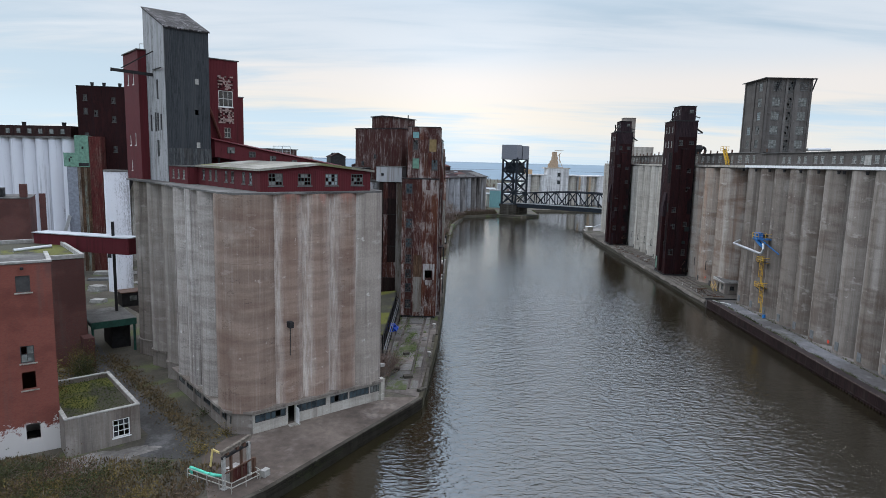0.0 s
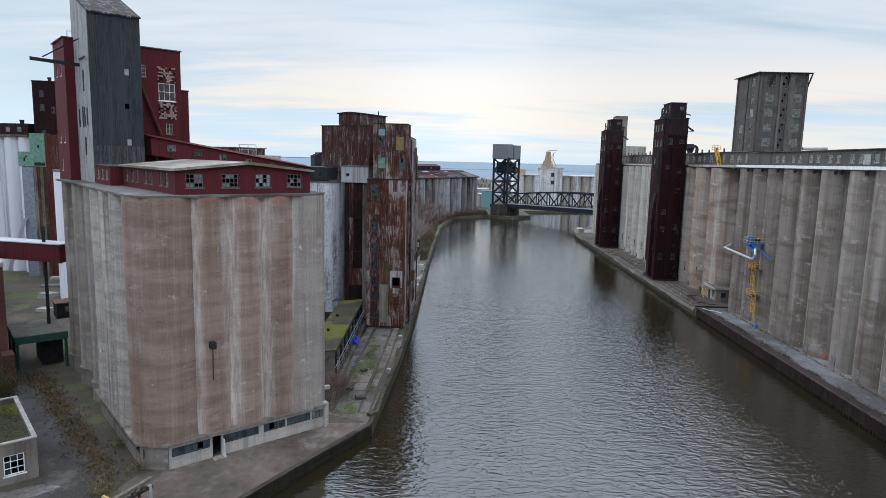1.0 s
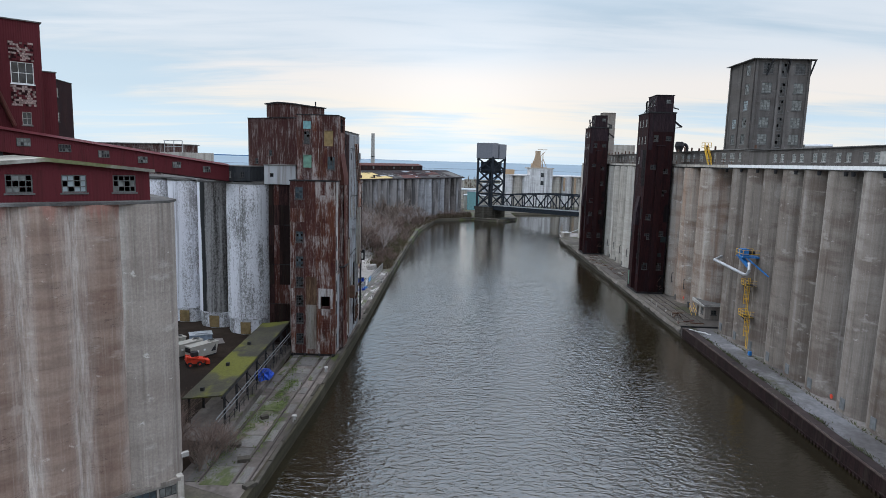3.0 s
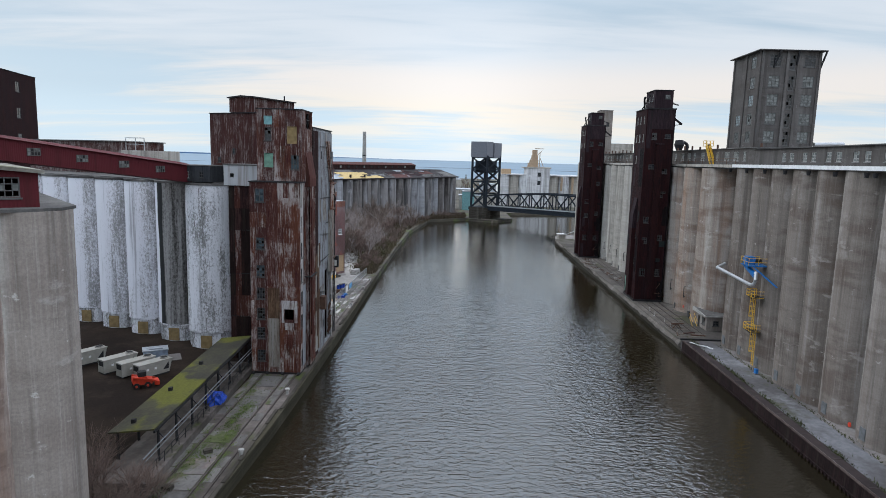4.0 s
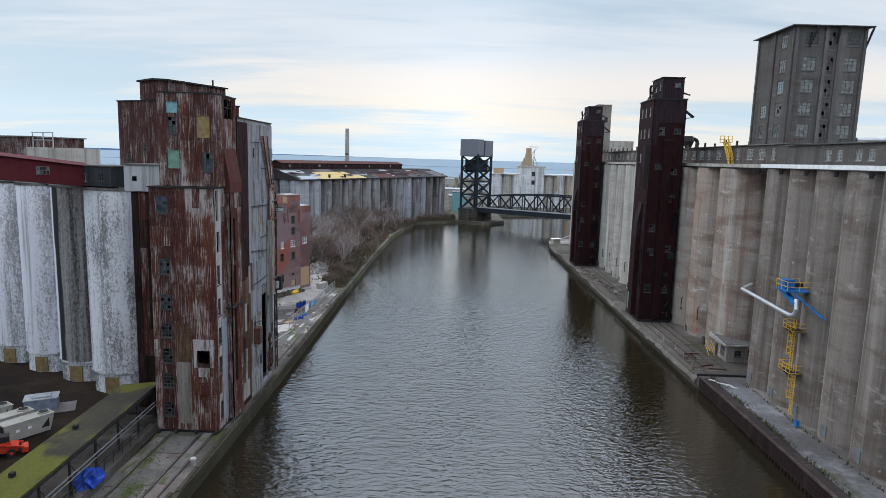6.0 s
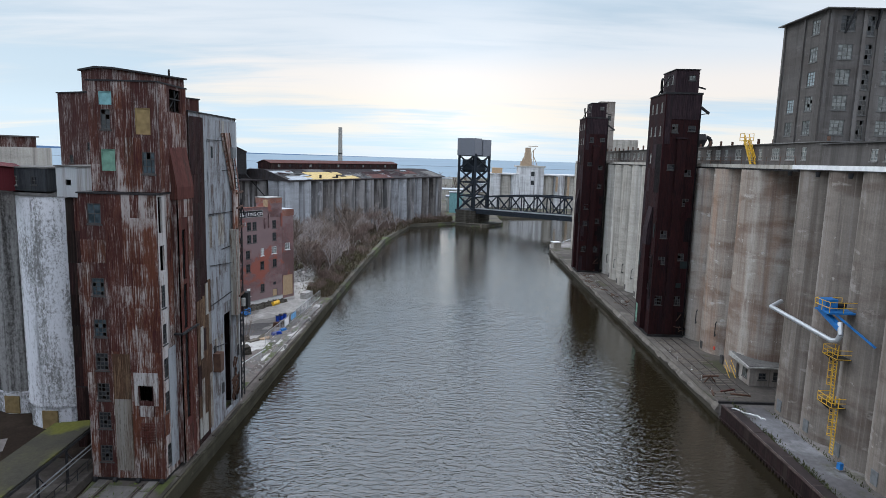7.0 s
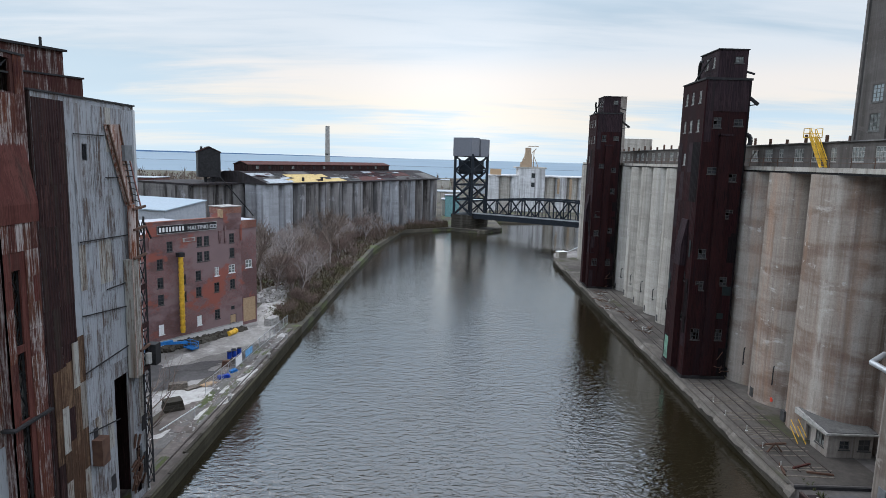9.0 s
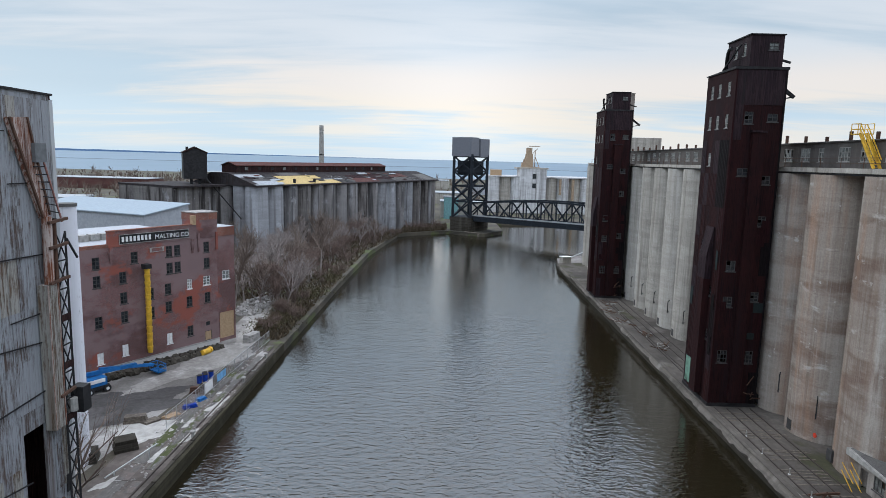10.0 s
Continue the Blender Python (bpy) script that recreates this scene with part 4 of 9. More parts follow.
M_QUAYWALL = concrete("wet_quay_concrete", (0.075, 0.066, 0.054), (0.03, 0.027, 0.021), (0.15, 0.137, 0.118), 0.8, 0.8, None, 0.6, 0.4)
M_MOSSWALL = concrete("mossy_quay_concrete", (0.052, 0.046, 0.029), (0.022, 0.020, 0.012), (0.12, 0.108, 0.080), 0.9, 0.5, None, 0.9, 0.4)
quay_wall("quay_wall", [(-24.5, 48), (-18.0, 55.6), (-4.6, 80.6)], -2, Z_L + 0.12, 0.55, M_QUAYWALL, "dark wet concrete wharf edge")
quay_wall("quay_wall", [(-4.5, 80.7), (-3.6, 106), (-3.4, 124), (-3.4, 146), (-4.1, 205)], -2, Z_L + 0.12, 0.6, M_MOSSWALL, "mossy concrete quay wall at the water")
M_SHEETPILE = flaked("rusted_sheet_piling", (0.012, 0.007, 0.007), (0.024, 0.013, 0.013), 0.5, 0.1, 0.8)
bm = B()
yy = 20.0
while yy < 148:
    box(bm, 59.4, yy, -2, 59.62, yy + 0.35, Z_W + 0.28)
    yy += 0.7
box(bm, 59.56, -300, -2, 59.7, 148.4, Z_R - 0.05), box(bm, 59.38, -300, Z_W + 0.28, 59.56, 148.4, Z_W + 0.42)
single("quay_wall", bm, M_SHEETPILE, "rusty dark steel sheet piling along the quay", "quay wall", kind="structure")
bm = B()
box(bm, 59.5, -300, Z_R - 0.05, 59.85, 148.4, Z_R + 0.05)
single("quay_cap", bm, flaked("rusty_quay_plate", (0.045, 0.03, 0.028), (0.11, 0.085, 0.075), 0.45, 0.2), "rust-brown steel plate strip along the quay edge", "quay edge", kind="structure")
M_BROKEN = concrete("broken_quay_concrete", (0.14, 0.122, 0.105), (0.05, 0.043, 0.036), (0.34, 0.315, 0.285), 0.7, 0.7, None, 0.9, 0.4)
quay_wall("quay_wall", [(59.45, 149.0), (59.25, 300), (60.4, 309.2), (68, 316.2)], -2, Z_R - 0.4, -0.7, M_QUAYWALL, "dark wet concrete quay wall")
lip_rng, bm, last, yy = random.Random(15), B(), None, 149.0
o, d = 0.2, 0.1
while yy < 299.5:
    o = min(0.55, max(0.0, o + lip_rng.uniform(-0.22, 0.22)))
    d = min(0.45, max(-0.15, d + lip_rng.uniform(-0.2, 0.2)))
    x_in = 59.75 - (yy - 149) * 0.0013
    ring = [bm.verts.new((x, yy, z)) for x, z in ((58.55 + o, 1.9 + d), (59.0 + o * 0.5, 1.55 + d), (x_in, 1.4), (x_in, Z_R + 0.06), (59.25 + o * 0.5, Z_R - 0.1 + d * 0.3))]
    if last:
        for a in range(5):
            b = (a + 1) % 5
            bm.faces.new((last[a], last[b], ring[b], ring[a]))
    else:
        bm.faces.new(ring)
    last = ring
    yy += lip_rng.uniform(0.35, 1.1)
bm.faces.new(last[::-1])
bmesh.ops.recalc_face_normals(bm, faces=bm.faces)
single("quay_lip", bm, M_BROKEN, "broken pale concrete lip along the old quay edge", "quay edge", kind="structure")

# ---- the elevators on the far bank ----


def silo(parent, x, y, r, z0, z1, mat, n=40, label=""):
    return part("silo", drum(B(), x, y, r, z0, z1, n), mat, parent, label, smooth=True)


def elevator_near():
    """The grey elevator: a long row of bins with a white roof edge, a roof gallery and a workhouse tower."""
    e = thing("grain_elevator", "long grey concrete grain elevator with a white roof edge", "grain elevator", (65.8, 0, Z_R))
    top = 31.6
    seams_a = [148.9 - 6.2 * i for i in range(7)]
    seams_b = [110.1 - 6.2 * i for i in range(26)]
    for seams, m in ((seams_a, M_GREY), (seams_b, M_GREY_NEAR)):
        for a in seams[:-1]:
            silo(e, 4.3, a - 3.1, 4.3, 0, top, m, 48)
    part("core", box(B(), 2.6, seams_b[-1], 0, 24, 109.4, top - 0.02), M_GREY, e)
    part("core", box(B(), 2.6, 112.4, 0, 24, 147.4, top - 0.02), M_GREY, e)
    # the recess shade is put into this box's colour
    part("joint", box(B(), 6.0, 109.4, 0, 24, 112.4, top - 0.03), M_JOINT_SHADE, e, "deep joint between two blocks of bins, coloured dark for its shade")
    part("roof", box(B(), -0.1, seams_b[-1], top, 24, 148.2, top + 0.35), M_ROOF, e)
    part("roof_edge", box(B(), -0.2, seams_b[-1], top + 0.1, 0.1, 148.4, top + 0.62), M_WHITEPAINT, e, "bright white painted roof edge")
    part("roof_edge", box(B(), 0.1, 148.1, top + 0.1, 24, 148.4, top + 0.62), M_WHITEPAINT, e, "bright white painted roof edge")
    for s in seams_a + seams_b:
        part("drain", drum(B(), -0.15, s, 0.22, top - 0.75, top - 0.15, 8, 0.3), M_STEEL, e, "small black roof drain")
    for i, s in enumerate(seams_a[:-1] + seams_b[:14]):
        bm = box(B(), -0.06, s - 3.6, 0.5, 0.3, s - 2.6, 2.0)
        part("hatch", bm, M_HATCH, e, "grey steel hatch low in the wall")
    g = thing("roof_gallery", "grey concrete roof gallery with small windows", "roof gallery", (70.2, -46, Z_R + top + 0.35))
    holes = []
    for i in range(30):
        a = 3 + i * 6.2
        holes += [(195.6 - a - 1.2, 0.9, 1.25, 1.35, 2, 3, M_FRAME, M_GLASS_PALE, 0), (195.6 - a - 3.6, 0.9, 1.25, 1.35, 2, 3, M_FRAME, M_GLASS_PALE, 1 if i % 3 == 0 else 0)]
    house(g, 0, 0, 0, 9, 196.2, 3.0, M_TOWER, {"l": [h for h in holes if h[0] < 110]}, roof=M_ROOF, over=0.35)
    bm = B()
    box(bm, -0.1, 156.4, 0.6, 0.0, 158.2, 2.3)
    part("panel", bm, M_FRAME, g, "white painted door panel")
    t = thing("workhouse_tower", "tall grey concrete workhouse tower with steel windows", "tower", (72.3, 155.6, Z_R + top + 0.35))
    rows_z = [1.3, 4.6, 7.9, 11.3, 14.6, 18.3]
    front = []
    for k, z in enumerate(rows_z):
        for x, w, br in ((1.5, 2.0, k), (7.7, 2.0, k + 1)):
            front.append((x, z, w, 2.0, 3, 4, M_MUNTIN, M_GLASS if k == 5 else M_GLASS_PALE, 0))
        if k:
            front.append((5.1, z - 0.6, 1.0, 2.6, 2, 4, M_MUNTIN, M_GLASS, 2))
    left = []
    for k, z in enumerate(rows_z):
        left.append((7.0, z, 1.9, 2.0, 3, 4, M_MUNTIN, M_PANEL_BLUE if k == 3 else M_GLASS_PALE, 1 if k == 2 else 0))
        if k < 3:
            left.append((2.2, z, 1.9, 2.0, 3, 4, M_MUNTIN, M_PANEL_BLUE if k == 2 else M_GLASS_PALE, 0))
    house(t, 0, 0, 0, 10.6, 11.4, 21.0, M_TOWER, {"f": front, "l": left}, roof=M_ROOF, over=0.8, t=0.35)
    for x in (0.0, 4.4, 6.4, 10.2):
        part("pilaster", box(B(), x, -0.22, 0, x + 0.45, -0.004, 21.0), M_TOWER, t)
    for y in (0.0, 5.6, 11.0):
        part("pilaster", box(B(), -0.22, y, 0, -0.004, y + 0.45, 21.0), M_TOWER, t)
    for p, q in (((2.2, -0.02, 18.0), (3.0, -0.75, 21.0)), ((10.6, -0.02, 18.0), (11.2, -0.7, 21.0)), ((6.3, -0.02, 18.6), (6.3, -0.7, 21.0))):
        part("bracket", bar(B(), p, q, 0.25), M_STEEL, t)
    part("tank", tube(B(), (11.5, 1.0, 4.4), (17, 1.0, 4.6), 0.4, 10), M_PIPE, t, "pale pipe lying on the roof")


def elevator_far():
    """The row of separate round bins behind the two dark loading towers."""
    e = thing("grain_elevator", "buff concrete grain elevator of tall round bins", "grain elevator", (66.6, 150.0, Z_R))
    top = 31.4
    silo(e, 5.75, 13.4, 5.75, 0, top, M_TAN, 56, "broad buff bin beside the grey block")
    for i in range(1, 17):
        y = 15.6 + 8.25 * i
        m = M_TAN if i < 3 else M_PALE
        silo(e, 4.15, y, 4.13, 0, top, m, 44)
    part("core", box(B(), 6.0, 0.5, 0, 24, 148.5, top - 0.03), M_TAN, e)
    part("roof", box(B(), 0.6, 0.2, top, 24, 149.5, top + 0.25), M_STEEL, e)
    part("roof_edge", box(B(), 0.45, 0.2, top + 0.25, 24, 149.5, top + 0.8), M_PALE, e)
    bm = B()
    for i in range(38):
        y = 1.0 + i * 3.9
        bar(bm, (0.7, y, top + 0.8), (0.7, y, top + 1.9), 0.07)
    for z in (1.35, 1.9):
        bar(bm, (0.7, 1.0, top + z), (0.7, 145.3, top + z), 0.05)
    part("railing", bm, M_RUSTSTEEL, e)
    for i in range(14):
        y = 15.6 + 8.25 * i
        part("hatch", box(B(), 0.0, y - 0.5, 0.3, 0.4, y + 0.4, 1.6), M_FRAME_DARK, e, "dark steel hatch low in the bin")
        bm = B()
        x = 0.5
        for a, b in (((x - 0.75, y + 2.6, 4.0), (x - 0.75, y + 2.6, 6.2)), ((x - 0.75, y + 2.6, 6.2), (x - 0.1, y + 3.7, 6.2)), ((x - 0.75, y + 2.6, 4.0), (x - 0.1, y + 3.7, 4.0))):
            bar(bm, a, b, 0.12)
        part("bracket", bm, M_STEEL, e, "black steel wall bracket")
    g = thing("roof_gallery", "grey concrete roof gallery with broad windows", "roof gallery", (70.8, 150.6, Z_R + top + 0.8))
    holes = [(141.6 - 4.15 * i, 0.75, 2.3 if i % 3 else 1.2, 1.75, 4 if i % 3 else 2, 3, M_FRAME, M_GLASS_PALE, 1 if i % 4 == 0 else 0) for i in range(34)]
    house(g, 0, 0, 0, 8, 147.5, 3.1, M_TOWER, {"l": holes}, roof=M_ROOF, over=0.3)
    for i in range(30):
        part("vent", drum(B(), 2.0, 3 + i * 4.9, 0.22, 3.3, 4.0 + (i % 3) * 0.25, 8), M_RUSTSTEEL, g)
    s = thing("steel_stair", "yellow steel stair up to the gallery roof", "stair", (70.2, 170.0, Z_R + top + 0.8))
    bm = B()
    for x in (-0.5, 0.2):
        bar(bm, (x, -1.4, 0.0), (x, 1.6, 3.9), 0.22)
        bar(bm, (x, -1.4, 1.0), (x, 1.6, 4.9), 0.09)
        bar(bm, (x, -1.4, 0.55), (x, 1.6, 4.4), 0.07)
    for i in range(12):
        k = i / 11
        box(bm, -0.5, -1.45 + 3 * k, 0.1 + 3.7 * k, 0.2, -1.15 + 3 * k, 0.16 + 3.7 * k)
    part("flight", bm, M_YELLOW, s)
    bm = B()
    box(bm, -0.5, 1.6, 3.8, 1.0, 3.2, 3.9)
    for x, y in ((-0.5, 1.6), (-0.5, 3.2), (1.0, 3.2), (1.0, 1.6), (0.25, 3.2)):
        bar(bm, (x, y, 3.8), (x, y, 5.0), 0.08)
    for z in (4.4, 5.0):
        for a, b in (((-0.5, 1.6), (-0.5, 3.2)), ((-0.5, 3.2), (1.0, 3.2)), ((1.0, 3.2), (1.0, 1.6))):
            bar(bm, (*a, z), (*b, z), 0.06)
    part("landing", bm, M_YELLOW, s)


def marine_tower(x, y, label, scale=1.0):
    """A dark sheet-clad loading tower with a smaller head on top, a leg casing and a sloping hood."""
    t = thing("loading_tower", label, "loading tower", (x, y, Z_R), 0, "loading towers")
    w, d, h = 6.4, 8.8, 44.2
    f = [(1.5, 37.0, 1.1, 1.5, 2, 3, M_FRAME_DARK, M_GLASS, 2), (4.4, 37.3, 1.3, 1.0, 2, 2, M_FRAME_DARK, M_GLASS, 1), (1.2, 30.4, 1.4, 1.0, 2, 2, M_FRAME_DARK, M_GLASS, 1),
         (4.3, 29.4, 1.2, 1.1, 2, 2, M_FRAME_DARK, M_GLASS, 2), (0.9, 18.0, 1.2, 1.4, 2, 2, M_FRAME_DARK, M_GLASS, 2), (0.9, 13.2, 1.2, 1.4, 2, 3, M_FRAME_DARK, M_GLASS, 1),
         (0.8, 5.6, 1.3, 1.7, 3, 3, M_FRAME_DARK, M_GLASS, 3), (4.2, 5.6, 1.3, 1.7, 3, 3, M_FRAME_DARK, M_GLASS, 2), (4.4, 14.0, 1.1, 1.3, 2, 3, M_FRAME_DARK, M_GLASS, 2), (4.4, 24.0, 1.1, 1.3, 2, 3, M_FRAME_DARK, M_GLASS, 2)]
    l = []
    for z, n in ((40.6, 3), (36.5, 3), (31.6, 1)):
        for i in range(n):
            l.append(((6.4, 3.6, 1.2)[i] if n == 3 else 2.0, z, 0.9, 1.7, 2, 3, M_FRAME, M_GLASS_PALE, (i + n) % 4))
    l += [(5.8, 8.2, 0.9, 1.4, 2, 3, M_FRAME_DARK, M_GLASS, 2), (5.8, 14.2, 0.9, 1.4, 2, 3, M_FRAME_DARK, M_GLASS, 2), (2.2, 20.0, 0.9, 1.4, 2, 3, M_FRAME_DARK, M_GLASS, 2)]
    skin = house(t, 0, 0, 0.5, w, d, h - 0.5, M_MAROON, {"f": f, "l": l}, roof=M_STEEL, over=0.15, t=0.25, roof_h=0.12, rise=(0.2, 0.2, 0, 0))
    house(t, 1.6, 0.2, h + 0.2, 4.1, 6.6, 4.0, M_MAROON_TOP, {"f": [(2.3, 2.2, 1.2, 0.9, 2, 2, M_FRAME_DARK, M_GLASS_PALE, 0)], "l": [(4.4, 1.7, 0.8, 1.5, 2, 3, M_FRAME, M_GLASS_PALE, 1), (2.0, 1.7, 0.8, 1.5, 2, 3, M_FRAME, M_GLASS_PALE, 0)]}, roof=M_STEEL, over=0.15, t=0.2, roof_h=0.14)
    rng = random.Random(int(y))
    mix = [(M_MAROON, 7), (M_MAROON_TOP, 1.6), (M_OXBLOOD, 1.2), (M_MAROON_BLACK, 1.6)]
    clad(skin["f"], w, h - 0.5, f + [(2.5, 0, 1.6, 36.4)], 1.3, 4.4, mix, rng, 0.0, lambda x, z, m: M_MAROON_BLACK if x > 4.6 and rng.random() < 0.6 and z < 30 else (M_MAROON_TOP if z > 35 else m))
    clad(skin["l"], d - 0.5, h - 0.5, l + [(4.0, 0, 2.4, 24)], 1.3, 4.4, mix, rng, 0.0, lambda x, z, m: M_MAROON_TOP if z > 38 else m)
    part("leg_casing", box(B(), 2.5, -0.7, 0.8, 4.1, -0.01, 36.4), M_MAROON, t)
    part("casing_cap", box(B(), 2.35, -0.85, 36.4, 4.25, -0.01, 36.65), M_MAROON_TOP, t)
    for x in (0.0, w - 0.22):
        part("corner_trim", box(B(), x, -0.12, 0.5, x + 0.22, -0.005, h), M_OXBLOOD if x == 0.0 else M_MAROON_BLACK, t)
    for k in range(5):
        x, z = rng.choice((0.5, 1.3, 4.4, 4.9)), rng.uniform(2.5, 30)
        part("patch_sheet", box(B(), x, -0.13, z, x + rng.uniform(0.7, 1.3), -0.09, z + rng.uniform(0.8, 2.2)), rng.choice((M_MAROON_BLACK, M_OXBLOOD, M_GREENBLACK)), t)
    for k in range(6):
        yy2, z = rng.choice((0.4, 1.2, 5.4, 6.6, 7.6)), rng.uniform(2, 20)
        part("patch_sheet", box(B(), -0.13, yy2, z, -0.09, yy2 + rng.uniform(0.5, 1.0), z + rng.uniform(0.9, 2.6)), rng.choice((M_MAROON_BLACK, M_GREENBLACK, M_RUSTSTEEL)), t)
    bm = B()
    for k in range(6):
        p0 = Vector((rng.uniform(4.2, 5.6), rng.uniform(-0.9, -0.3), rng.uniform(0.2, 3.4)))
        bar(bm, p0, p0 + Vector((rng.uniform(-0.3, 1.6), rng.uniform(-0.3, 0.3), rng.uniform(-0.2, 1.2))), 0.09)
    part("torn_frame", bm, M_RUSTSTEEL, t, "bent rusty frame bars at the foot")
    bm = B()
    extrude_y(bm, [(-0.01, 24), (-0.01, 17.0), (-0.9, 17.0), (-0.9, 20.0), (-0.2, 24)][::-1], 2.2, 4.6)
    part("hood", bm, M_MAROON_TOP, t, "sloping sheet-metal hood on the river side")
    part("duct", box(B(), -0.9, 2.4, 1.0, -0.01, 4.4, 17.0), M_MAROON, t)
    part("base", box(B(), -0.1, -0.1, 0, w + 0.1, d + 0.1, 0.5), M_STEEL, t)
    bm = B()
    bar(bm, (w + 0.1, 3.0, h - 1.2), (w + 2.6, 3.0, h - 3.0), 0.4), bar(bm, (w, 3.0, h - 3.4), (w + 2.4, 3.0, h - 3.0), 0.15)
    part("spout", bm, M_STEEL, t, "broken black steel chute sticking out")
    bm = B()
    bar(bm, (w - 0.4, 2.0, h + 1.6), (w + 1.2, 2.0, h + 1.2), 0.25), bar(bm, (w - 0.4, 3.5, h + 1.9), (w + 0.6, 3.5, h + 1.9), 0.12)
    part("arm", bm, M_STEEL, t)
    bm = B()
    for i in range(7):
        a, b = i / 7 * 1.5, (i + 1) / 7 * 1.5
        p = lambda k: (1.1 - 1.2 * math.sin(k) * 0.9, 5.8 - 2.5 * k, h + 0.4 + 2.4 * math.sin(k * 1.2))
        tube(bm, p(a), p(b), 0.22, 8)
    bar(bm, (0.1, 4.5, h + 0.3), (1.3, 2.2, h + 3.4), 0.16)
    part("vent_pipe", bm, M_STEEL, t, "bent black vent pipe beside the head")
    if scale > 0.9:
        part("panel", box(B(), -0.06, 6.4, 0.9, -0.008, 8.2, 4.6), M_GREEN, t, "faded green sheet near the ground")
    return t


elevator_near()
elevator_far()
marine_tower(59.6, 181.2, "dark maroon sheet-clad loading tower on the quay")
marine_tower(59.4, 248.2, "dark maroon loading tower on the quay farther along", 0.8)


# ---- the tan elevator on the near bank and its towers ----
def front_elevator():
    e = thing("grain_elevator", "tan concrete grain elevator with rounded bins and stained streaks", "grain elevator", (-25.0, 65.86, Z_L), 42)
    z0, z1 = 2.9, 27.7
    silo(e, 3.55, 3.55, 3.55, z0 - 0.3, z1, M_CORNER, 56)
    for u in (7.3, 11.05, 14.85):
        silo(e, u, 2.75, 2.75, z0, z1, M_FRONT, 48)
    silo(e, 18.35, 3.1, 3.14, z0 - 0.3, z1, M_ENDBIN, 56)
    for v, in ((8.9,), (13.4,), (17.9,)):
        silo(e, 2.9, v, 2.9, z0, z1, M_SIDE, 48)
    part("core", box(B(), 2.6, 1.5, z0, 19.4, 21.0, z1 - 0.01), M_FRONT, e)
    part("end_wall", box(B(), 19.2, 3.2, z0 - 0.5, 21.46, 21.0, z1), M_SIDE, e)
    part("wall_lamp", box(B(), 21.0, 1.3, z0 + 1.2, 21.7, 1.7, z0 + 1.6), M_FRAME, e, "small grey floodlight on the corner")
    # ground storey with its ribbon of windows
    hf = [(5.6, 1.25, 4.0, 0.95, 6, 1, M_FRAME_DARK, M_GLASS_BLUE, 0), (10.2, 1.25, 2.6, 0.95, 4, 1, M_FRAME_DARK, M_GLASS_BLUE, 1), (13.0, 1.25, 3.0, 0.95, 5, 1, M_FRAME_DARK, M_GLASS_BLUE, 0), (16.2, 1.25, 1.6, 0.95, 3, 1, M_FRAME_DARK, M_GLASS_PALE, 0), (4.45, 0.0, 1.0, 2.3), (0.3, 1.25, 3.9, 0.95, 6, 1, M_FRAME_DARK, M_GLASS_BLUE, 1)]
    hf = [(x, z, w, h, *r) for x, z, w, h, *r in hf]
    part_w = part("wall", wall_mesh(17.9, 2.75, 0.4, [(o[0], o[1], o[0] + o[2], o[1] + o[3]) for o in hf]), M_PALE, e, "white-washed ground storey wall", (2.5, 0.35, 0))
    for o in hf:
        if len(o) > 4:
            window(part_w, (o[0], 0.05, o[1]), o[2], o[3], o[4], o[5], o[6], o[7], False, o[8])
    door = part("door_leaf", box(B(), 7.9, -0.55, 0, 7.96, 0.3, 2.1), M_WHITEPAINT, e, "white door standing open")
    part("doorstep", box(B(), 6.8, -0.5, 0, 8.2, 0.3, 0.14), M_PALE, e)
    hl = [(1.0 + 3.1 * i, 1.25, 2.5, 0.95, 4, 1, M_FRAME_DARK, M_GLASS_BLUE if i % 2 else M_GLASS_PALE, i % 2) for i in range(6)]
    part_l = part("wall", wall_mesh(18.6, 2.75, 0.4, [(o[0], o[1], o[0] + o[2], o[1] + o[3]) for o in hl]), M_GREY, e, "", (0.45, 20.9, 0), 270)
    for o in hl:
        window(part_l, (o[0], 0.05, o[1]), o[2], o[3], o[4], o[5], o[6], o[7], False, o[8])
    part("corner_post", prism(B(), [(0.3, 2.4), (2.4, 0.2), (2.6, 2.6)], 0, z0 - 0.3), M_GREY, e)
    part("corner_post", box(B(), 20.2, 0.0, 0, 20.75, 0.75, z0 + 0.1), M_PALE, e, "white painted corner post")
    part("ledge", prism(B(), [(-0.1, 2.3), (2.3, -0.15), (20.5, 0.0), (20.5, 1.6), (3, 2.8), (2.4, 21), (-0.1, 21)], z0 - 0.3, z0), M_GREY, e)
    part("roof", prism(B(), [(0.1, 2.6), (0.9, 0.9), (2.6, 0.1), (18.4, 0.0), (20.4, 0.6), (21.6, 2.4), (21.6, 21.2), (0.1, 21.2)], z1, z1 + 0.22), M_ROOF, e)
    bm = box(B(), 6.75, -0.75, 12.2, 7.25, 0.35, 12.9)
    part("wall_spout", bm, M_STEEL, e, "small black spout box on the wall")
    part("spout_pipe", bar(B(), (7.0, -0.25, 8.8), (7.0, -0.35, 12.2), 0.08), M_STEEL, e)
    # the separate bins along the lane
    s = thing("silo_row", "three dark grey concrete silos on polygonal bases", "silo", (-25.0, 65.86, Z_L), 42)
    for v in (25.2, 32.4, 39.6):
        silo(s, 4.4, v, 3.65, 2.5, z1, M_DARKBIN)
        part("plinth", drum(B(), 4.4, v, 3.85, 0, 2.5, 8), M_DARKBIN, s)
        part("plinth_cap", drum(B(), 4.4, v, 4.0, 2.3, 2.55, 8), M_DARKBIN, s)
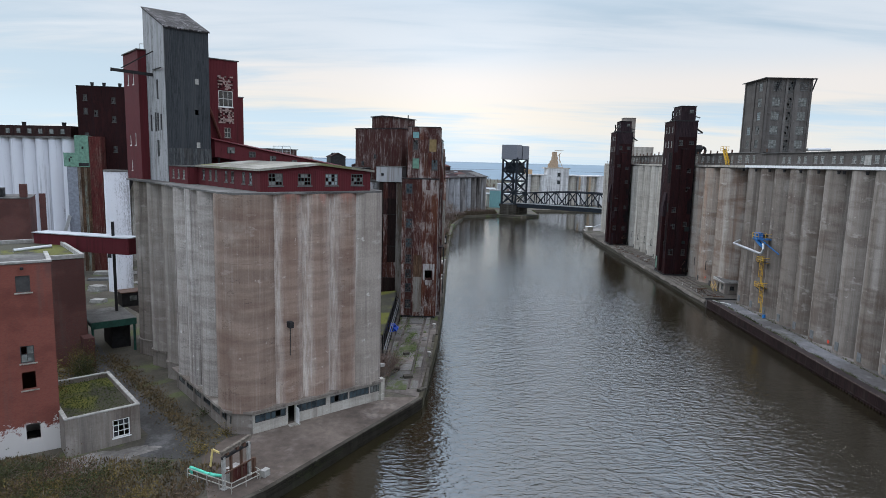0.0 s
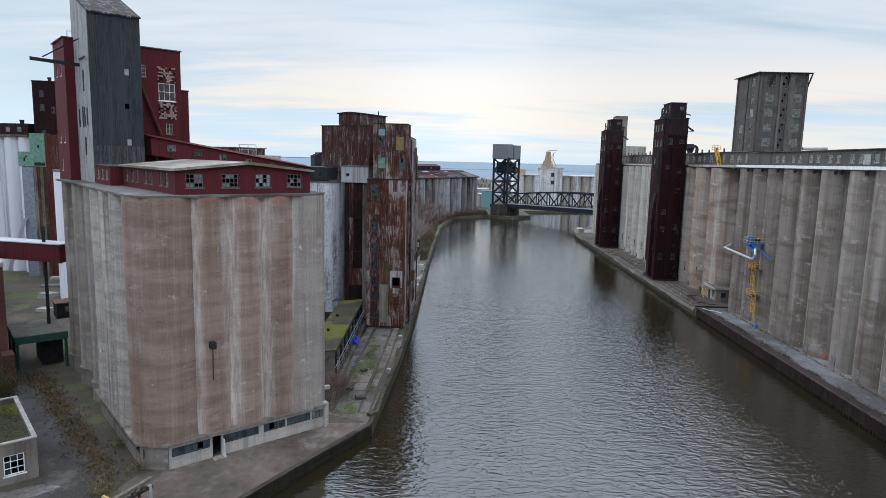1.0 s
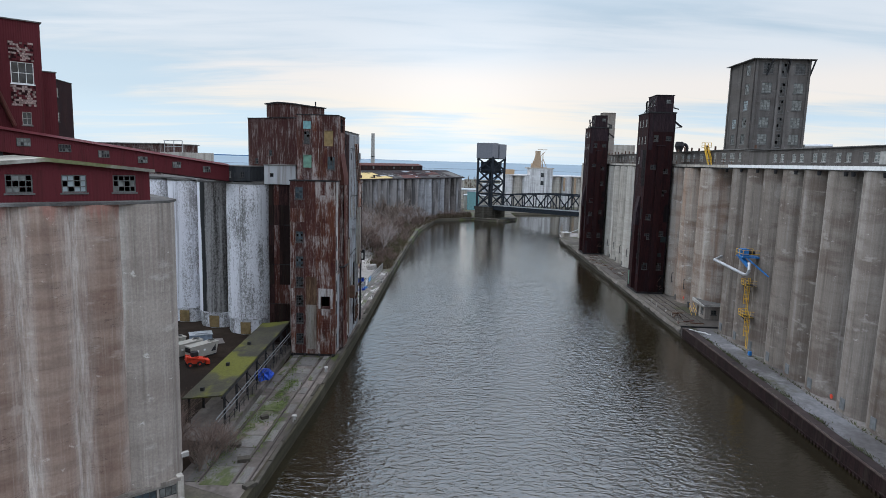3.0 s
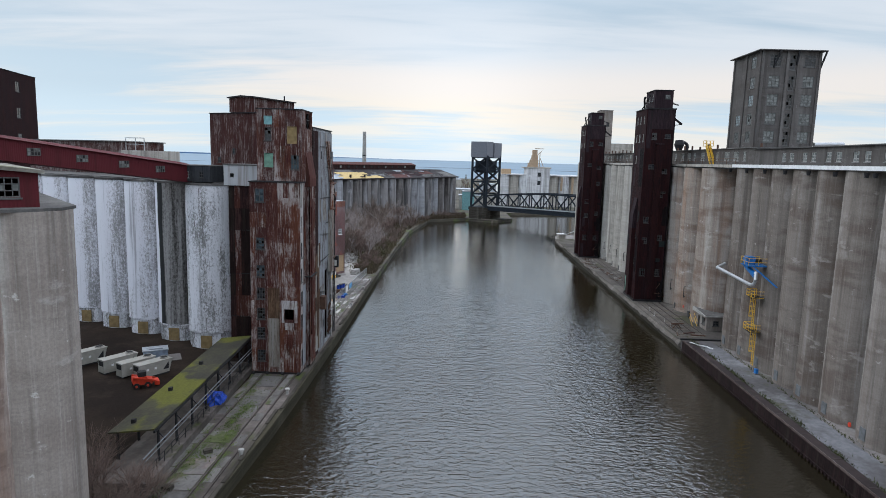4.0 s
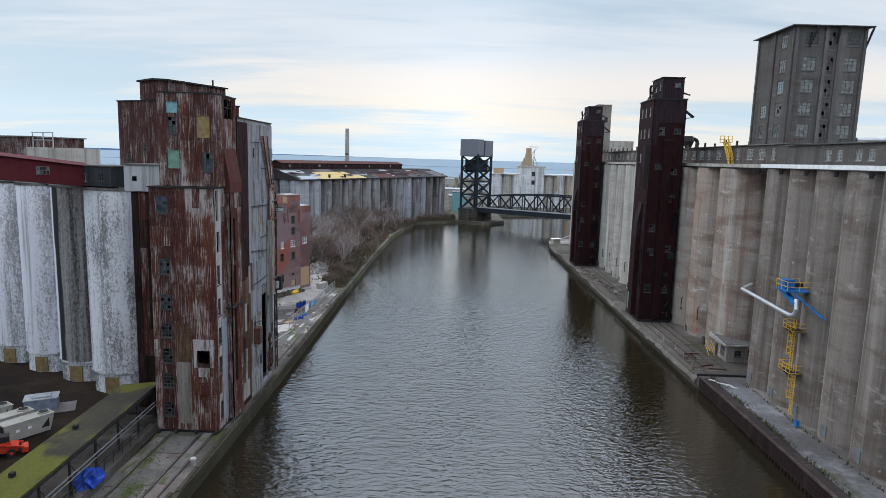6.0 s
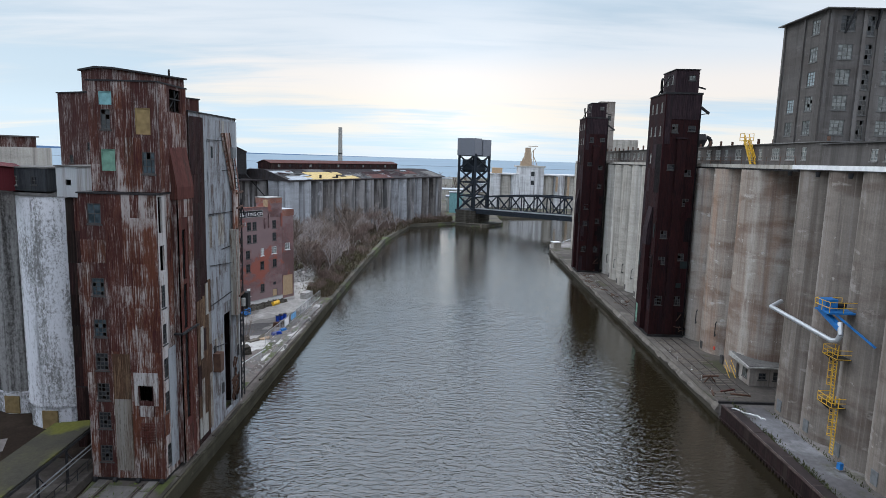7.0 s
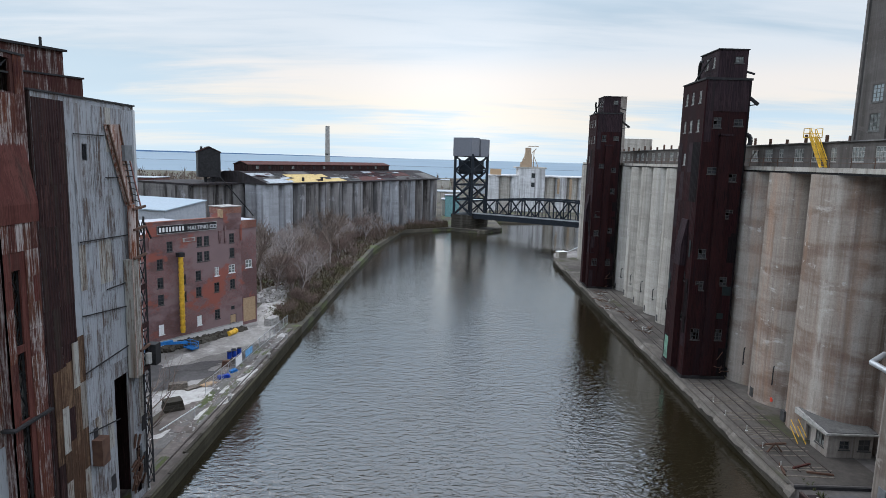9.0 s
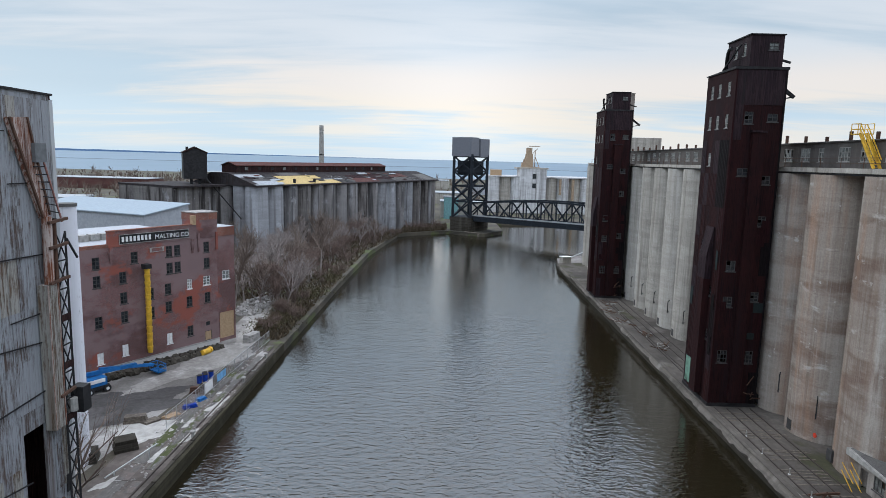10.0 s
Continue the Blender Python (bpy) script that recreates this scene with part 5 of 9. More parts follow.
    part("roof", box(B(), 0.6, 21.2, z1, 20, 43.4, z1 + 0.22), M_ROOF, s)
    part("core", box(B(), 5, 22, 0, 19.5, 43, z1 - 0.02), M_GREY, s)
    # red gallery house on the roof
    g = thing("roof_gallery", "dark red sheet-clad roof gallery with broken windows", "roof gallery", (-25.0, 65.86, Z_L + z1 + 0.22), 42)
    w = 14.8
    fz = [(1.0 + 3.65 * i, 0.7, 1.75, 1.4, 4, 3, M_MUNTIN, M_PANEL_BLUE if i == 2 else M_GLASS_PALE, (4, 5, 3, 6)[i]) for i in range(4)]
    lz = [(18.6 - x, 0.75, 0.9, 1.35, 2, 4, M_MUNTIN, M_PANEL_BLUE if i % 3 == 0 else M_GLASS_PALE, 2 + i % 4) for i, x in enumerate((1.9, 3.9, 7.3, 9.3, 12.7, 14.7, 17.2))]
    house(g, 4.4, 1.5, 0, w, 20, 2.45, M_REDWALL, {"f": fz, "l": lz}, roof=None, t=0.2)
    bm = B()
    extrude_y(bm, [(4.05, 2.35), (11.8, 3.1), (19.55, 2.35), (19.55, 2.6), (11.8, 3.4), (4.05, 2.6)], 1.1, 21.6)
    part("roof", bm, M_ROOF_PALE, g, "bleached low gable roof with moss")
    bm = B()
    extrude_y(bm, [(4.4, 2.45), (19.2, 2.45), (11.8, 3.12)], 1.52, 1.7)
    part("gable", bm, M_REDWALL, g)
    # low link to the towers
    house(g, 3.0, 21.6, 0, 8.0, 7.8, 2.3, M_REDWALL, {"l": row(1.2, 2.2, 3, 0.7, 0.9, 1.2, 2, 3, M_FRAME, M_GLASS, 1)}, roof=M_ROOF, t=0.2)
    # black tower
    t = thing("elevator_tower", "tall black and silver sheet-clad tower with a sloped roof", "tower", (-25.0, 65.86, Z_L + z1 + 0.22), 42)
    x0, y0, tw, td, th = 3.0, 29.6, 6.2, 10.2, 21.7
    part("wall", wall_mesh(tw, th, 0.2, [(4.1, 14.2, 4.55, 14.95), (4.0, 9.8, 4.5, 10.5)]), M_BLACK, t, "black painted corrugated front", (x0, y0, 0))
    for z in (5.0, 14.2):
        part("panel", box(B(), x0 + 4.1, y0 - 0.05, z, x0 + 4.6, y0 - 0.008, z + 0.8), M_FRAME, t)
    part("apron_panel", box(B(), x0 - 0.03, y0 - 0.06, 0.0, x0 + tw + 0.03, y0 - 0.01, 4.9), flaked("streaked_black_sheet", (0.035, 0.037, 0.04), (0.085, 0.087, 0.09), 0.5, 0.03, 0.7, 0.25), t)
    bm = B()
    extrude_x(bm, [(y0 + 0.2, 0), (y0 + td, 0), (y0 + td, th + 4.2), (y0 + 0.2, th)], x0, x0 + 0.2)
    part("side_wall", bm, M_SILVER, t, "silver weathered boards with tall openings")
    bm = B()
    extrude_x(bm, [(y0 + 0.2, 0), (y0 + td, 0), (y0 + td, th + 4.2), (y0 + 0.2, th)], x0 + tw - 0.2, x0 + tw)
    part("side_wall", bm, M_BLACK, t)
    part("back_wall", box(B(), x0 + 0.2, y0 + td - 0.2, 0, x0 + tw - 0.2, y0 + td, th + 4.1), M_BLACK, t)
    bm = B()
    extrude_x(bm, [(y0 - 0.25, th - 0.05), (y0 + td + 0.1, th + 4.2), (y0 + td + 0.1, th + 4.4), (y0 - 0.25, th + 0.15)], x0 - 0.15, x0 + tw + 0.15)
    part("roof", bm, M_TORN, t, "torn dark and pale roof sheets")
    for yv, z, hh, ww in ((33.2, 12.0, 2.8, 0.7), (32.0, 7.5, 2.3, 0.5), (33.4, 7.4, 2.6, 0.7), (34.6, 7.3, 2.8, 0.6), (36.8, 7.4, 2.4, 0.6), (33.6, 3.6, 2.4, 0.8)):
        part("opening", box(B(), x0 - 0.05, yv, z, x0 - 0.006, yv + ww, z + hh), M_STEEL, t, "tall dark boarded opening")
    bm = B()
    bar(bm, (x0 - 5.6, y0 + 6.5, 15.9), (x0 + 0.2, y0 + 6.0, 15.6), 0.42)
    part("hoist_beam", bm, M_STEEL, t, "black hoist beam sticking out")
    bm = bar(B(), (x0 - 4.2, y0 + 6.4, 16.2), (x0, y0 + 5.4, 19.0), 0.14)
    part("stay", bm, M_STEEL, t)
    part("gutter", bar(B(), (x0 - 0.3, y0 + 1, 16.2), (x0 - 0.1, y0 + 5.5, 16.3), 0.15), M_STEEL, t)
    # red tower behind
    r = thing("elevator_tower", "dark red sheet-clad elevator tower with bleached shingle panels", "tower", (-25.0, 65.86, Z_L + z1 + 0.22), 42)
    fw = [(9.4, 15.6, 1.1, 1.7, 2, 3, M_FRAME, M_GLASS, 1), (12.2, 12.3, 2.4, 2.6, 3, 2, M_WHITEPAINT, M_GLASS, 0), (13.1, 7.3, 1.0, 1.6, 2, 2, M_FRAME, M_GLASS, 1)]
    lw = [(8.3 - x - 0.9, z, 0.55, h2, 2, 3, M_WHITEPAINT, M_GLASS_PALE, 1) for x, z, h2 in ((5.3, 15.0, 1.6), (2.4, 14.9, 1.8), (5.3, 5.6, 1.6), (2.4, 5.6, 1.8), (5.0, 1.6, 1.6))]
    house(r, 1.8, 38.8, -0.3, 15.5, 8.4, 19.8, M_REDWALL, {"f": fw, "l": lw}, roof=M_ROOF, over=0.2, t=0.25)
    house(r, 17.4, 41.0, -0.3, 1.7, 6.0, 14.2, M_REDWALL, {}, t=0.2, roof=M_ROOF, over=0.1)
    for z, zt in ((14.75, 17.0), (9.3, 11.8)):
        panel = part("shingle_panel", box(B(), 13.9, 38.76, z, 16.5, 38.79, zt), M_OXBLOOD, r, "peeling shingle panel")
        shed = random.Random(int(z))
        for j in range(9):
            for i in range(9):
                if shed.random() < 0.22:
                    continue
                h9, x9 = (zt - z) / 9, 13.9 + 0.29 * i - (0.1 if j % 2 else 0.0)
                part("shingle", box(B(), max(13.9, x9), 38.72 - shed.uniform(0, 0.02), z + h9 * j, min(16.5, x9 + 0.27), 38.757, z + h9 * (j + 0.92)), M_SHINGLE if shed.random() < 0.62 else M_REDWALL, panel)
    part("pipe", tube(B(), (11.2, 38.3, 14.4), (14.0, 38.3, 6.8), 0.28, 8), M_RUSTRED, r, "slanting red pipe on the wall")
    bm = B()
    for x in (2.5, 4.0, 5.5):
        bar(bm, (x, 40, 19.7), (x, 40, 20.6), 0.08)
    bar(bm, (2.5, 40, 20.6), (5.5, 40, 20.6), 0.08)
    part("railing", bm, M_PIPE, r)
    # sloping conveyor gallery down to the white silos
    c = thing("conveyor_gallery", "dark red sloping conveyor gallery with small windows", "conveyor gallery", (-40.4, 98.5, 34.0), 70.5)
    length, drop = 41.0, -4.4
    bm = B()
    pts = [(0, -1.5, 0), (0, 1.5, 0), (0, 1.5, 2.6), (0, -1.5, 2.6)]
    a = [bm.verts.new(p) for p in pts]
    b = [bm.verts.new((length, y, z + drop)) for _, y, z in pts]
    bm.faces.new(a), bm.faces.new(b[::-1])
    for i in range(4):
        bm.faces.new((a[i], b[i], b[(i + 1) % 4], a[(i + 1) % 4]))
    bmesh.ops.recalc_face_normals(bm, faces=bm.faces)
    part("housing", bm, M_REDWALL, c)
    bm = B()
    pts = [(-0.2, -1.8, 2.6), (-0.2, 0, 3.1), (-0.2, 1.8, 2.6)]
    a = [bm.verts.new(p) for p in pts]
    b = [bm.verts.new((length + 0.2, y, z + drop)) for _, y, z in pts]
    bm.faces.new(a), bm.faces.new(b[::-1])
    for i in range(3):
        bm.faces.new((a[i], b[i], b[(i + 1) % 3], a[(i + 1) % 3]))
    bmesh.ops.recalc_face_normals(bm, faces=bm.faces)
    part("roof", bm, M_REDWALL, c)
    for k in (0.07, 0.2, 0.34, 0.5, 0.66, 0.82):
        x, z = length * k, drop * k
        bm = box(B(), 0, -0.03, 0, 1.7, -0.006, 0.95)
        frame_ob = part("window", bm, M_STEEL, c, "", (x, -1.5, z + 0.9))
        bm = B()
        for u in (0, 0.42, 0.83, 1.24, 1.63):
            box(bm, u, -0.08, 0, u + 0.07, -0.032, 0.95)
        for v in (0, 0.45, 0.88):
            box(bm, 0.07, -0.078, v, 1.63, -0.034, v + 0.07)
        part("sash", bm, M_MUNTIN, frame_ob)
        panes = random.Random(int(k * 100))
        for i in range(4):
            for j in range(2):
                if panes.random() < 0.62:
                    part("pane", box(B(), 0.08 + 0.41 * i, -0.06, 0.08 + 0.45 * j, 0.41 + 0.41 * i, -0.05, 0.44 + 0.45 * j), M_GLASS_PALE, frame_ob)
    for k in (0.03,):
        bm = B()
        for y in (-1.2, 1.2):
            bar(bm, (length * k, y, drop * k), (length * k, y, -3.8), 0.3)
        part("trestle", bm, M_STEEL, c)


front_elevator()

# ---- the white silos and the rusted tower ----
M_SHEET_A = flaked("rust_and_white_sheet", (0.044, 0.014, 0.014), (0.30, 0.265, 0.25), 0.455, 0.1, 0.85, 0.0, (0.04, 0.017, 0.014), tint=0.015, placed=True, drip=0.012, orange=(0.090, 0.034, 0.020), crest=0.08)
M_SHEET_W = flaked("whitened_rust_sheet", (0.085, 0.032, 0.026), (0.40, 0.375, 0.36), 0.52, 0.1, 0.85, 0.0, (0.06, 0.028, 0.022), tint=0.015, placed=True, drip=0.010, orange=(0.125, 0.048, 0.026), crest=0.04)
M_SHEET_B = flaked("deep_rust_sheet", (0.036, 0.0112, 0.0120), (0.30, 0.26, 0.245), 0.43, 0.1, 0.85, 0.0, (0.04, 0.018, 0.014), tint=0.015, placed=True, drip=0.012, orange=(0.075, 0.030, 0.022))
M_SHEET_C = flaked("orange_rust_sheet", (0.082, 0.034, 0.022), (0.38, 0.34, 0.32), 0.42, 0.1, 0.85, 0.0, (0.05, 0.025, 0.018), tint=0.03, placed=True)
M_SHEET_D = flaked("pale_sheet", (0.11, 0.055, 0.042), (0.36, 0.345, 0.335), 0.55, 0.1, 0.8, 0.0, (0.08, 0.045, 0.036), tint=0.04, placed=True)
M_SHEET_E = flaked("brown_sheet", (0.065, 0.036, 0.023), (0.15, 0.095, 0.058), 0.42, 0.1, 0.85, 0.25, tint=0.05, placed=True)
M_SHEET_F = flaked("grey_sheet", (0.085, 0.062, 0.052), (0.265, 0.275, 0.29), 0.57, 0.1, 0.65, 0.0, (0.09, 0.06, 0.048), tint=0.05, placed=True)


M_SHEET_H = flaked("stained_galvanised_sheet", (0.105, 0.070, 0.048), (0.30, 0.29, 0.265), 0.52, 0.03, 0.7, 0.0, (0.12, 0.075, 0.045), placed=True)
M_PEEL = flaked("peeling_rust_red", (0.105, 0.034, 0.022), (0.40, 0.34, 0.31), 0.52, 0.06, 0.85, 0.0, (0.05, 0.02, 0.016), orange=(0.15, 0.055, 0.028))
M_SHEET_G = flaked("grey_brown_sheet", (0.11, 0.085, 0.065), (0.21, 0.195, 0.175), 0.5, 0.1, 0.8, 0.25, (0.10, 0.07, 0.05), placed=True)


M_BLUEGREY = plain("blue_grey_sheeting", (0.20, 0.215, 0.25), 0.8, 0.0, 0.2)
M_OLIVE = flaked("olive_streaked_sheet", (0.10, 0.075, 0.05), (0.17, 0.19, 0.16), 0.5, 0.03, 0.8, 0.0, (0.10, 0.06, 0.04))
M_PEELDARK = flaked("faded_red_sheet", (0.085, 0.022, 0.02), (0.14, 0.085, 0.07), 0.38, 0.04, 0.85, 0.0, (0.09, 0.04, 0.03))
# brown sheet kept near black to hold the shade of a recess
M_RECESS_SHADE = flaked("recess_shade_brown_sheet", (0.018, 0.011, 0.010), (0.045, 0.022, 0.018), 0.35, 0.06, 0.85)


def white_silos():
    s = thing("grain_elevator", "row of flaking white-painted round concrete silos", "grain elevator", (-22.9, 139.4, Z_L), -25)
    for i in range(9):
        u = -7.75 * i - (0.0 if i == 0 else 0.2)
        R = 4.45 if i == 0 else 3.92
        m = M_WORN if i == 0 else (M_STAIN if i in (1, 2) and i == 1 else M_WHITE)
        part("silo", drum(B(), 0, 0, R, 2.9, 27.2, 40), m, s, "", (u, 0, 0), smooth=True)
        part("silo_cap", drum(B(), u, 0, R + 0.12, 26.95, 27.3, 40), M_ROOF, s)
        part("plinth", drum(B(), u, 0, R - 0.1, 0, 2.9, 10), M_WORN, s, "octagonal flaking white plinth")
        part("plinth_cap", drum(B(), u, 0, R + 0.1, 2.7, 2.98, 12), M_WORN, s)
        a = math.radians(24)
        bm = box(B(), -0.9, -0.05, 0.15, 0.9, 0.12, 2.3)
        bm.transform(pose(u + (R - 0.1) * math.sin(a), -(R - 0.1) * math.cos(a), 0, 0, 0, 24))
        part("boarding", bm, M_OCHRE, s, "ochre plywood boarding over an opening")
    part("core", box(B(), -60, 0.5, 0, 4, 14, 27.1), M_WORN, s)
    part("roof", box(B(), -60, -2.6, 27.2, 3, 14, 27.45), M_ROOF, s)
    h = thing("elevator_house", "rusted sheet-clad elevator house with a gabled cupola", "elevator house", (-24.3, 142.0, Z_L + 27.2), -25)
    fr = [(4.9, 4.9, 0.7, 0.9, 2, 2, M_FRAME_DARK, M_GLASS, 1), (1.6, 3.4, 0.7, 0.9, 2, 2, M_FRAME_DARK, M_GLASS, 1)]
    house(h, 0, 0, 0, 12.0, 10, 11.4, M_RUST, {"f": fr}, t=0.2, roof=M_STEEL)
    house(h, 4.3, 0.15, 11.6, 5.4, 9.7, 2.3, M_RUST, {}, t=0.2, roof=None)
    bm = B()
    extrude_y(bm, [(4.0, 13.85), (7.0, 14.05), (10.0, 13.85), (10.0, 14.05), (7.0, 14.28), (4.0, 14.05)], -0.1, 10.1)
    part("cupola_roof", bm, M_STEEL, h)
    bm = B()
    extrude_y(bm, [(4.3, 13.9), (9.7, 13.9), (7.0, 14.08)], 0.16, 0.3)
    part("gable", bm, M_RUST, h)
    part("stub_pipe", drum(B(), 8.6, 8.6, 0.12, 14.0, 15.0, 8), M_STEEL, h)
    rr = thing("roof_house", "low rusted roof house with a railing frame", "roof house", (-44.0, 160.0, Z_L + 27.4), 155)
    part("wall", box(B(), 4, -7, 0, 34, 3, 6.4), M_RUST, rr)
    part("roof", box(B(), 3.7, -7.3, 6.4, 34.3, 3.3, 6.6), M_ROOF, rr)
    part("block", box(B(), -3, -5, 0, 4, 3, 4.8), M_PALE, rr, "pale concrete block beside it")
    bm = B()
    for x in (-1.5, 1.0, 3.8):
        bar(bm, (x, 2, 4.8), (x, 2, 7.2), 0.15)
    bar(bm, (-1.5, 2, 7.2), (4, 2, 7.2), 0.15), bar(bm, (-1.5, 2, 6.0), (4, 2, 6.0), 0.12)
    part("railing", bm, M_PIPE, rr)
    # low head shed where the conveyor lands
    d = thing("transfer_shed", "black and grey sheet-clad transfer shed on the silo roof", "shed", (-28.0, 136.2, Z_L + 27.5), -12)
    house(d, 0, 0, 0, 6.5, 5.0, 2.5, M_BLACK, {"f": [(1.8, 0.6, 0.9, 1.0, 2, 2, M_FRAME, M_GLASS_PALE, 1), (4.6, 0.7, 0.7, 0.9, 2, 2, M_FRAME_DARK, M_GLASS, 1)]}, t=0.2)
    d = thing("transfer_shed", "grey galvanised sheet shed beside the rusted tower", "shed", (-18.0, 131.0, Z_L + 27.3), -4)
    house(d, 0, 0, 0, 5.4, 6.0, 3.1, M_GALV, {"f": [(1.0, 1.2, 0.6, 0.6)]}, t=0.2)
    # added shaft; its dark casing colour gives the shade of the gap here
    k = thing("shaft", "rusted shaft, dark for the shaded recess between silos and tower", "shaft", (-17.4, 131.3, Z_L))
    wall = part("casing", box(B(), 0, 0, 0, 3.6, 8.0, 27.2), M_RECESS_SHADE, k)
    clad(wall, 3.6, 27.2, [(1.1, 2.0, 1.0, 3.0), (2.2, 15.5, 1.0, 4.0)], 0.9, 3.4, [(M_SHEET_B, 3), (M_RECESS_SHADE, 3), (M_RUSTDARK, 3), (M_SHEET_A, 1)], random.Random(33), 0.1)
    part("casing", box(B(), 3.6, -0.1, 0, 5.2, 7.9, 27.2), M_SHEET_G, k, "grey galvanised casing strip")
    for z in (6.8, 13.6, 20.4):
        part("seam_band", box(B(), -0.04, -0.06, z, 3.6, -0.004, z + 0.14), M_STEEL, k)


def rust_tower():
    t = thing("elevator_tower", "tall rusted corrugated-sheet elevator tower with peeling white paint", "tower", (-11.9, 124.5, Z_L))
    rng = random.Random(11)

    def front_pick(x, z, m):
        if 2.3 < x < 4.2 and z > 12.5:
            return M_SHEET_B
        return m

    def side_pick(x, z, m):
        if x < 1.3 and rng.random() < 0.45:
            return M_SHEET_W
        if z < 14 and rng.random() < 0.3:
            return M_SHEET_C
        return m

    W, D, H1 = 7.2, 7.0, 28.2
    lw = [(0.75, 25.0, 1.3, 1.9, 2, 2, M_FRAME_DARK, M_GLASS_BLUE, 0)]
    for z in (18.2, 14.2, 10.9, 7.9, 5.0, 1.6):
        lw.append((0.85, z, 1.2, 1.7, 3, 4, M_FRAME_DARK, M_GLASS_BLUE if z > 14 else M_GLASS, int(z) % 4))
    lw.append((4.9, 7.9, 1.3, 1.6))
    rw = [(0.2, 24.2, 0.8, 3.4), (0.3, 20.6, 0.9, 2.4), (0.3, 17.0, 0.8, 2.2, 2, 3, M_FRAME_DARK, M_GLASS, 2), (0.3, 13.4, 0.8, 2.0, 3, 4, M_FRAME_DARK, M_GLASS, 3), (0.3, 10.0, 0.9, 2.0, 3, 3, M_FRAME_DARK, M_GLASS, 3), (0.3, 6.6, 0.9, 2.0, 3, 3, M_FRAME_DARK, M_GLASS, 3), (0.4, 1.0, 0.9, 2.2, 3, 3, M_FRAME_DARK, M_GLASS, 3), (5.0, 6.0, 1.1, 2.0, 2, 3, M_FRAME_DARK, M_GLASS, 2), (4.9, 12.4, 0.8, 3.0)]
    w = house(t, 0, 0, 0.4, W, D, H1 - 0.4, M_RUST, {"f": lw, "r": rw}, t=0.2, roof=M_STEEL, over=0.14, mats={"r": M_SHEET_W})
    clad(w["f"], W, H1 - 0.4, lw, 0.8, 2.15, [(M_SHEET_A, 9), (M_SHEET_B, 0.8), (M_SHEET_C, 1.8)], rng, 0.0, front_pick)
    clad(w["r"], D - 0.4, H1 - 0.4, rw, 0.8, 2.15, [(M_SHEET_A, 6), (M_SHEET_B, 0.8), (M_SHEET_C, 1.2)], rng, 0.0, side_pick)
    part("patch_sheet", box(B(), 2.5, -0.10, 1.2, 4.2, -0.07, 13.0), M_SHEET_E, t, "plain brown and grey replacement sheets")
    part("patch_sheet", box(B(), 2.55, -0.115, 1.2, 4.15, -0.104, 8.5), M_SHEET_G, t, "grey-brown replacement sheets")
    bm = box(B(), 4.5, -0.12, 9.9, 6.8, -0.075, 11.2)
    box(bm, 4.5, -0.12, 7.9, 4.85, -0.075, 9.9), box(bm, 6.35, -0.12, 7.9, 6.8, -0.075, 9.9), box(bm, 5.0, -0.12, 6.8, 6.3, -0.075, 7.9)
    part("patch_sheet", bm, M_SHEET_D, t, "white sheets around an opening")
    bm = B()
    for i in range(8):
        box(bm, 5.0, -0.13, 4.1 + i * 0.27, 6.4, -0.08, 4.24 + i * 0.27)
    part("louvre", bm, M_RUSTRED, t)
    part("base", box(B(), 0.1, 0.1, 0, W - 0.1, D, 0.4), M_STEEL, t)
    for x in (0.3, 2.3, 4.6, 6.9):
        part("wheel", tube(B(), (x - 0.15, -0.25, 0.25), (x + 0.15, -0.25, 0.25), 0.25, 10), M_STEEL, t)
    # upper stage
    H2 = 10.0
    uw = [(1.0, 7.9, 1.2, 1.2, 1, 1, M_TEAL, M_TEAL, 0), (1.1, 5.7, 0.9, 1.8, 2, 4, M_FRAME_DARK, M_GLASS, 3), (1.0, 1.9, 1.3, 2.0, 1, 1, M_GREEN, M_GREEN, 0), (4.8, 1.7, 1.2, 2.0, 3, 3, M_FRAME_DARK, M_GLASS_BLUE, 1), (4.3, 5.3, 1.4, 2.4, 1, 1, M_OCHRE, M_OCHRE, 0)]
    ur = [(2.3, 7.6, 2.4, 2.1)]
    w = house(t, 0.9, 0.8, H1 + 0.2, 6.4, 6.2, H2, M_RUST, {"f": uw, "r": ur}, t=0.2, roof=M_STEEL, over=0.1)
    clad(w["f"], 6.4, H2, uw, 0.8, 2.5, [(M_SHEET_A, 3), (M_SHEET_B, 6), (M_SHEET_C, 0.6)], rng)
    clad(w["r"], 5.8, H2, ur, 0.83, 2.5, [(M_SHEET_A, 5), (M_SHEET_B, 4)], rng)
    bm = B()
    bar(bm, (7.24, 3.3, H1 + 9.0), (7.24, 5.6, H1 + 9.0), 0.12), bar(bm, (7.2, 4.6, H1 + 7.8), (7.2, 4.6, H1 + 9.9), 0.12), bar(bm, (7.1, 3.3, H1 + 7.8), (7.1, 5.6, H1 + 9.8), 0.1)
    part("brace", bm, M_STEEL, t)
    # sloping hood and leg casing on the river side
    bm = B()
    extrude_y(bm, [(7.25, H1 + 5.0), (7.25, H1 - 0.6), (8.0, H1 - 0.6), (8.0, H1 + 0.6)][::-1], 2.8, 6.6)
    bmesh.ops.recalc_face_normals(bm, faces=bm.faces)
    part("hood", bm, M_RUSTRED, t, "smooth red-brown sloping sheet hood")
    cw = [(0.7, 4.4, 0.9, 9.0), (0.75, 13.9, 0.8, 4.6), (0.7, 19.0, 0.8, 5.0)]
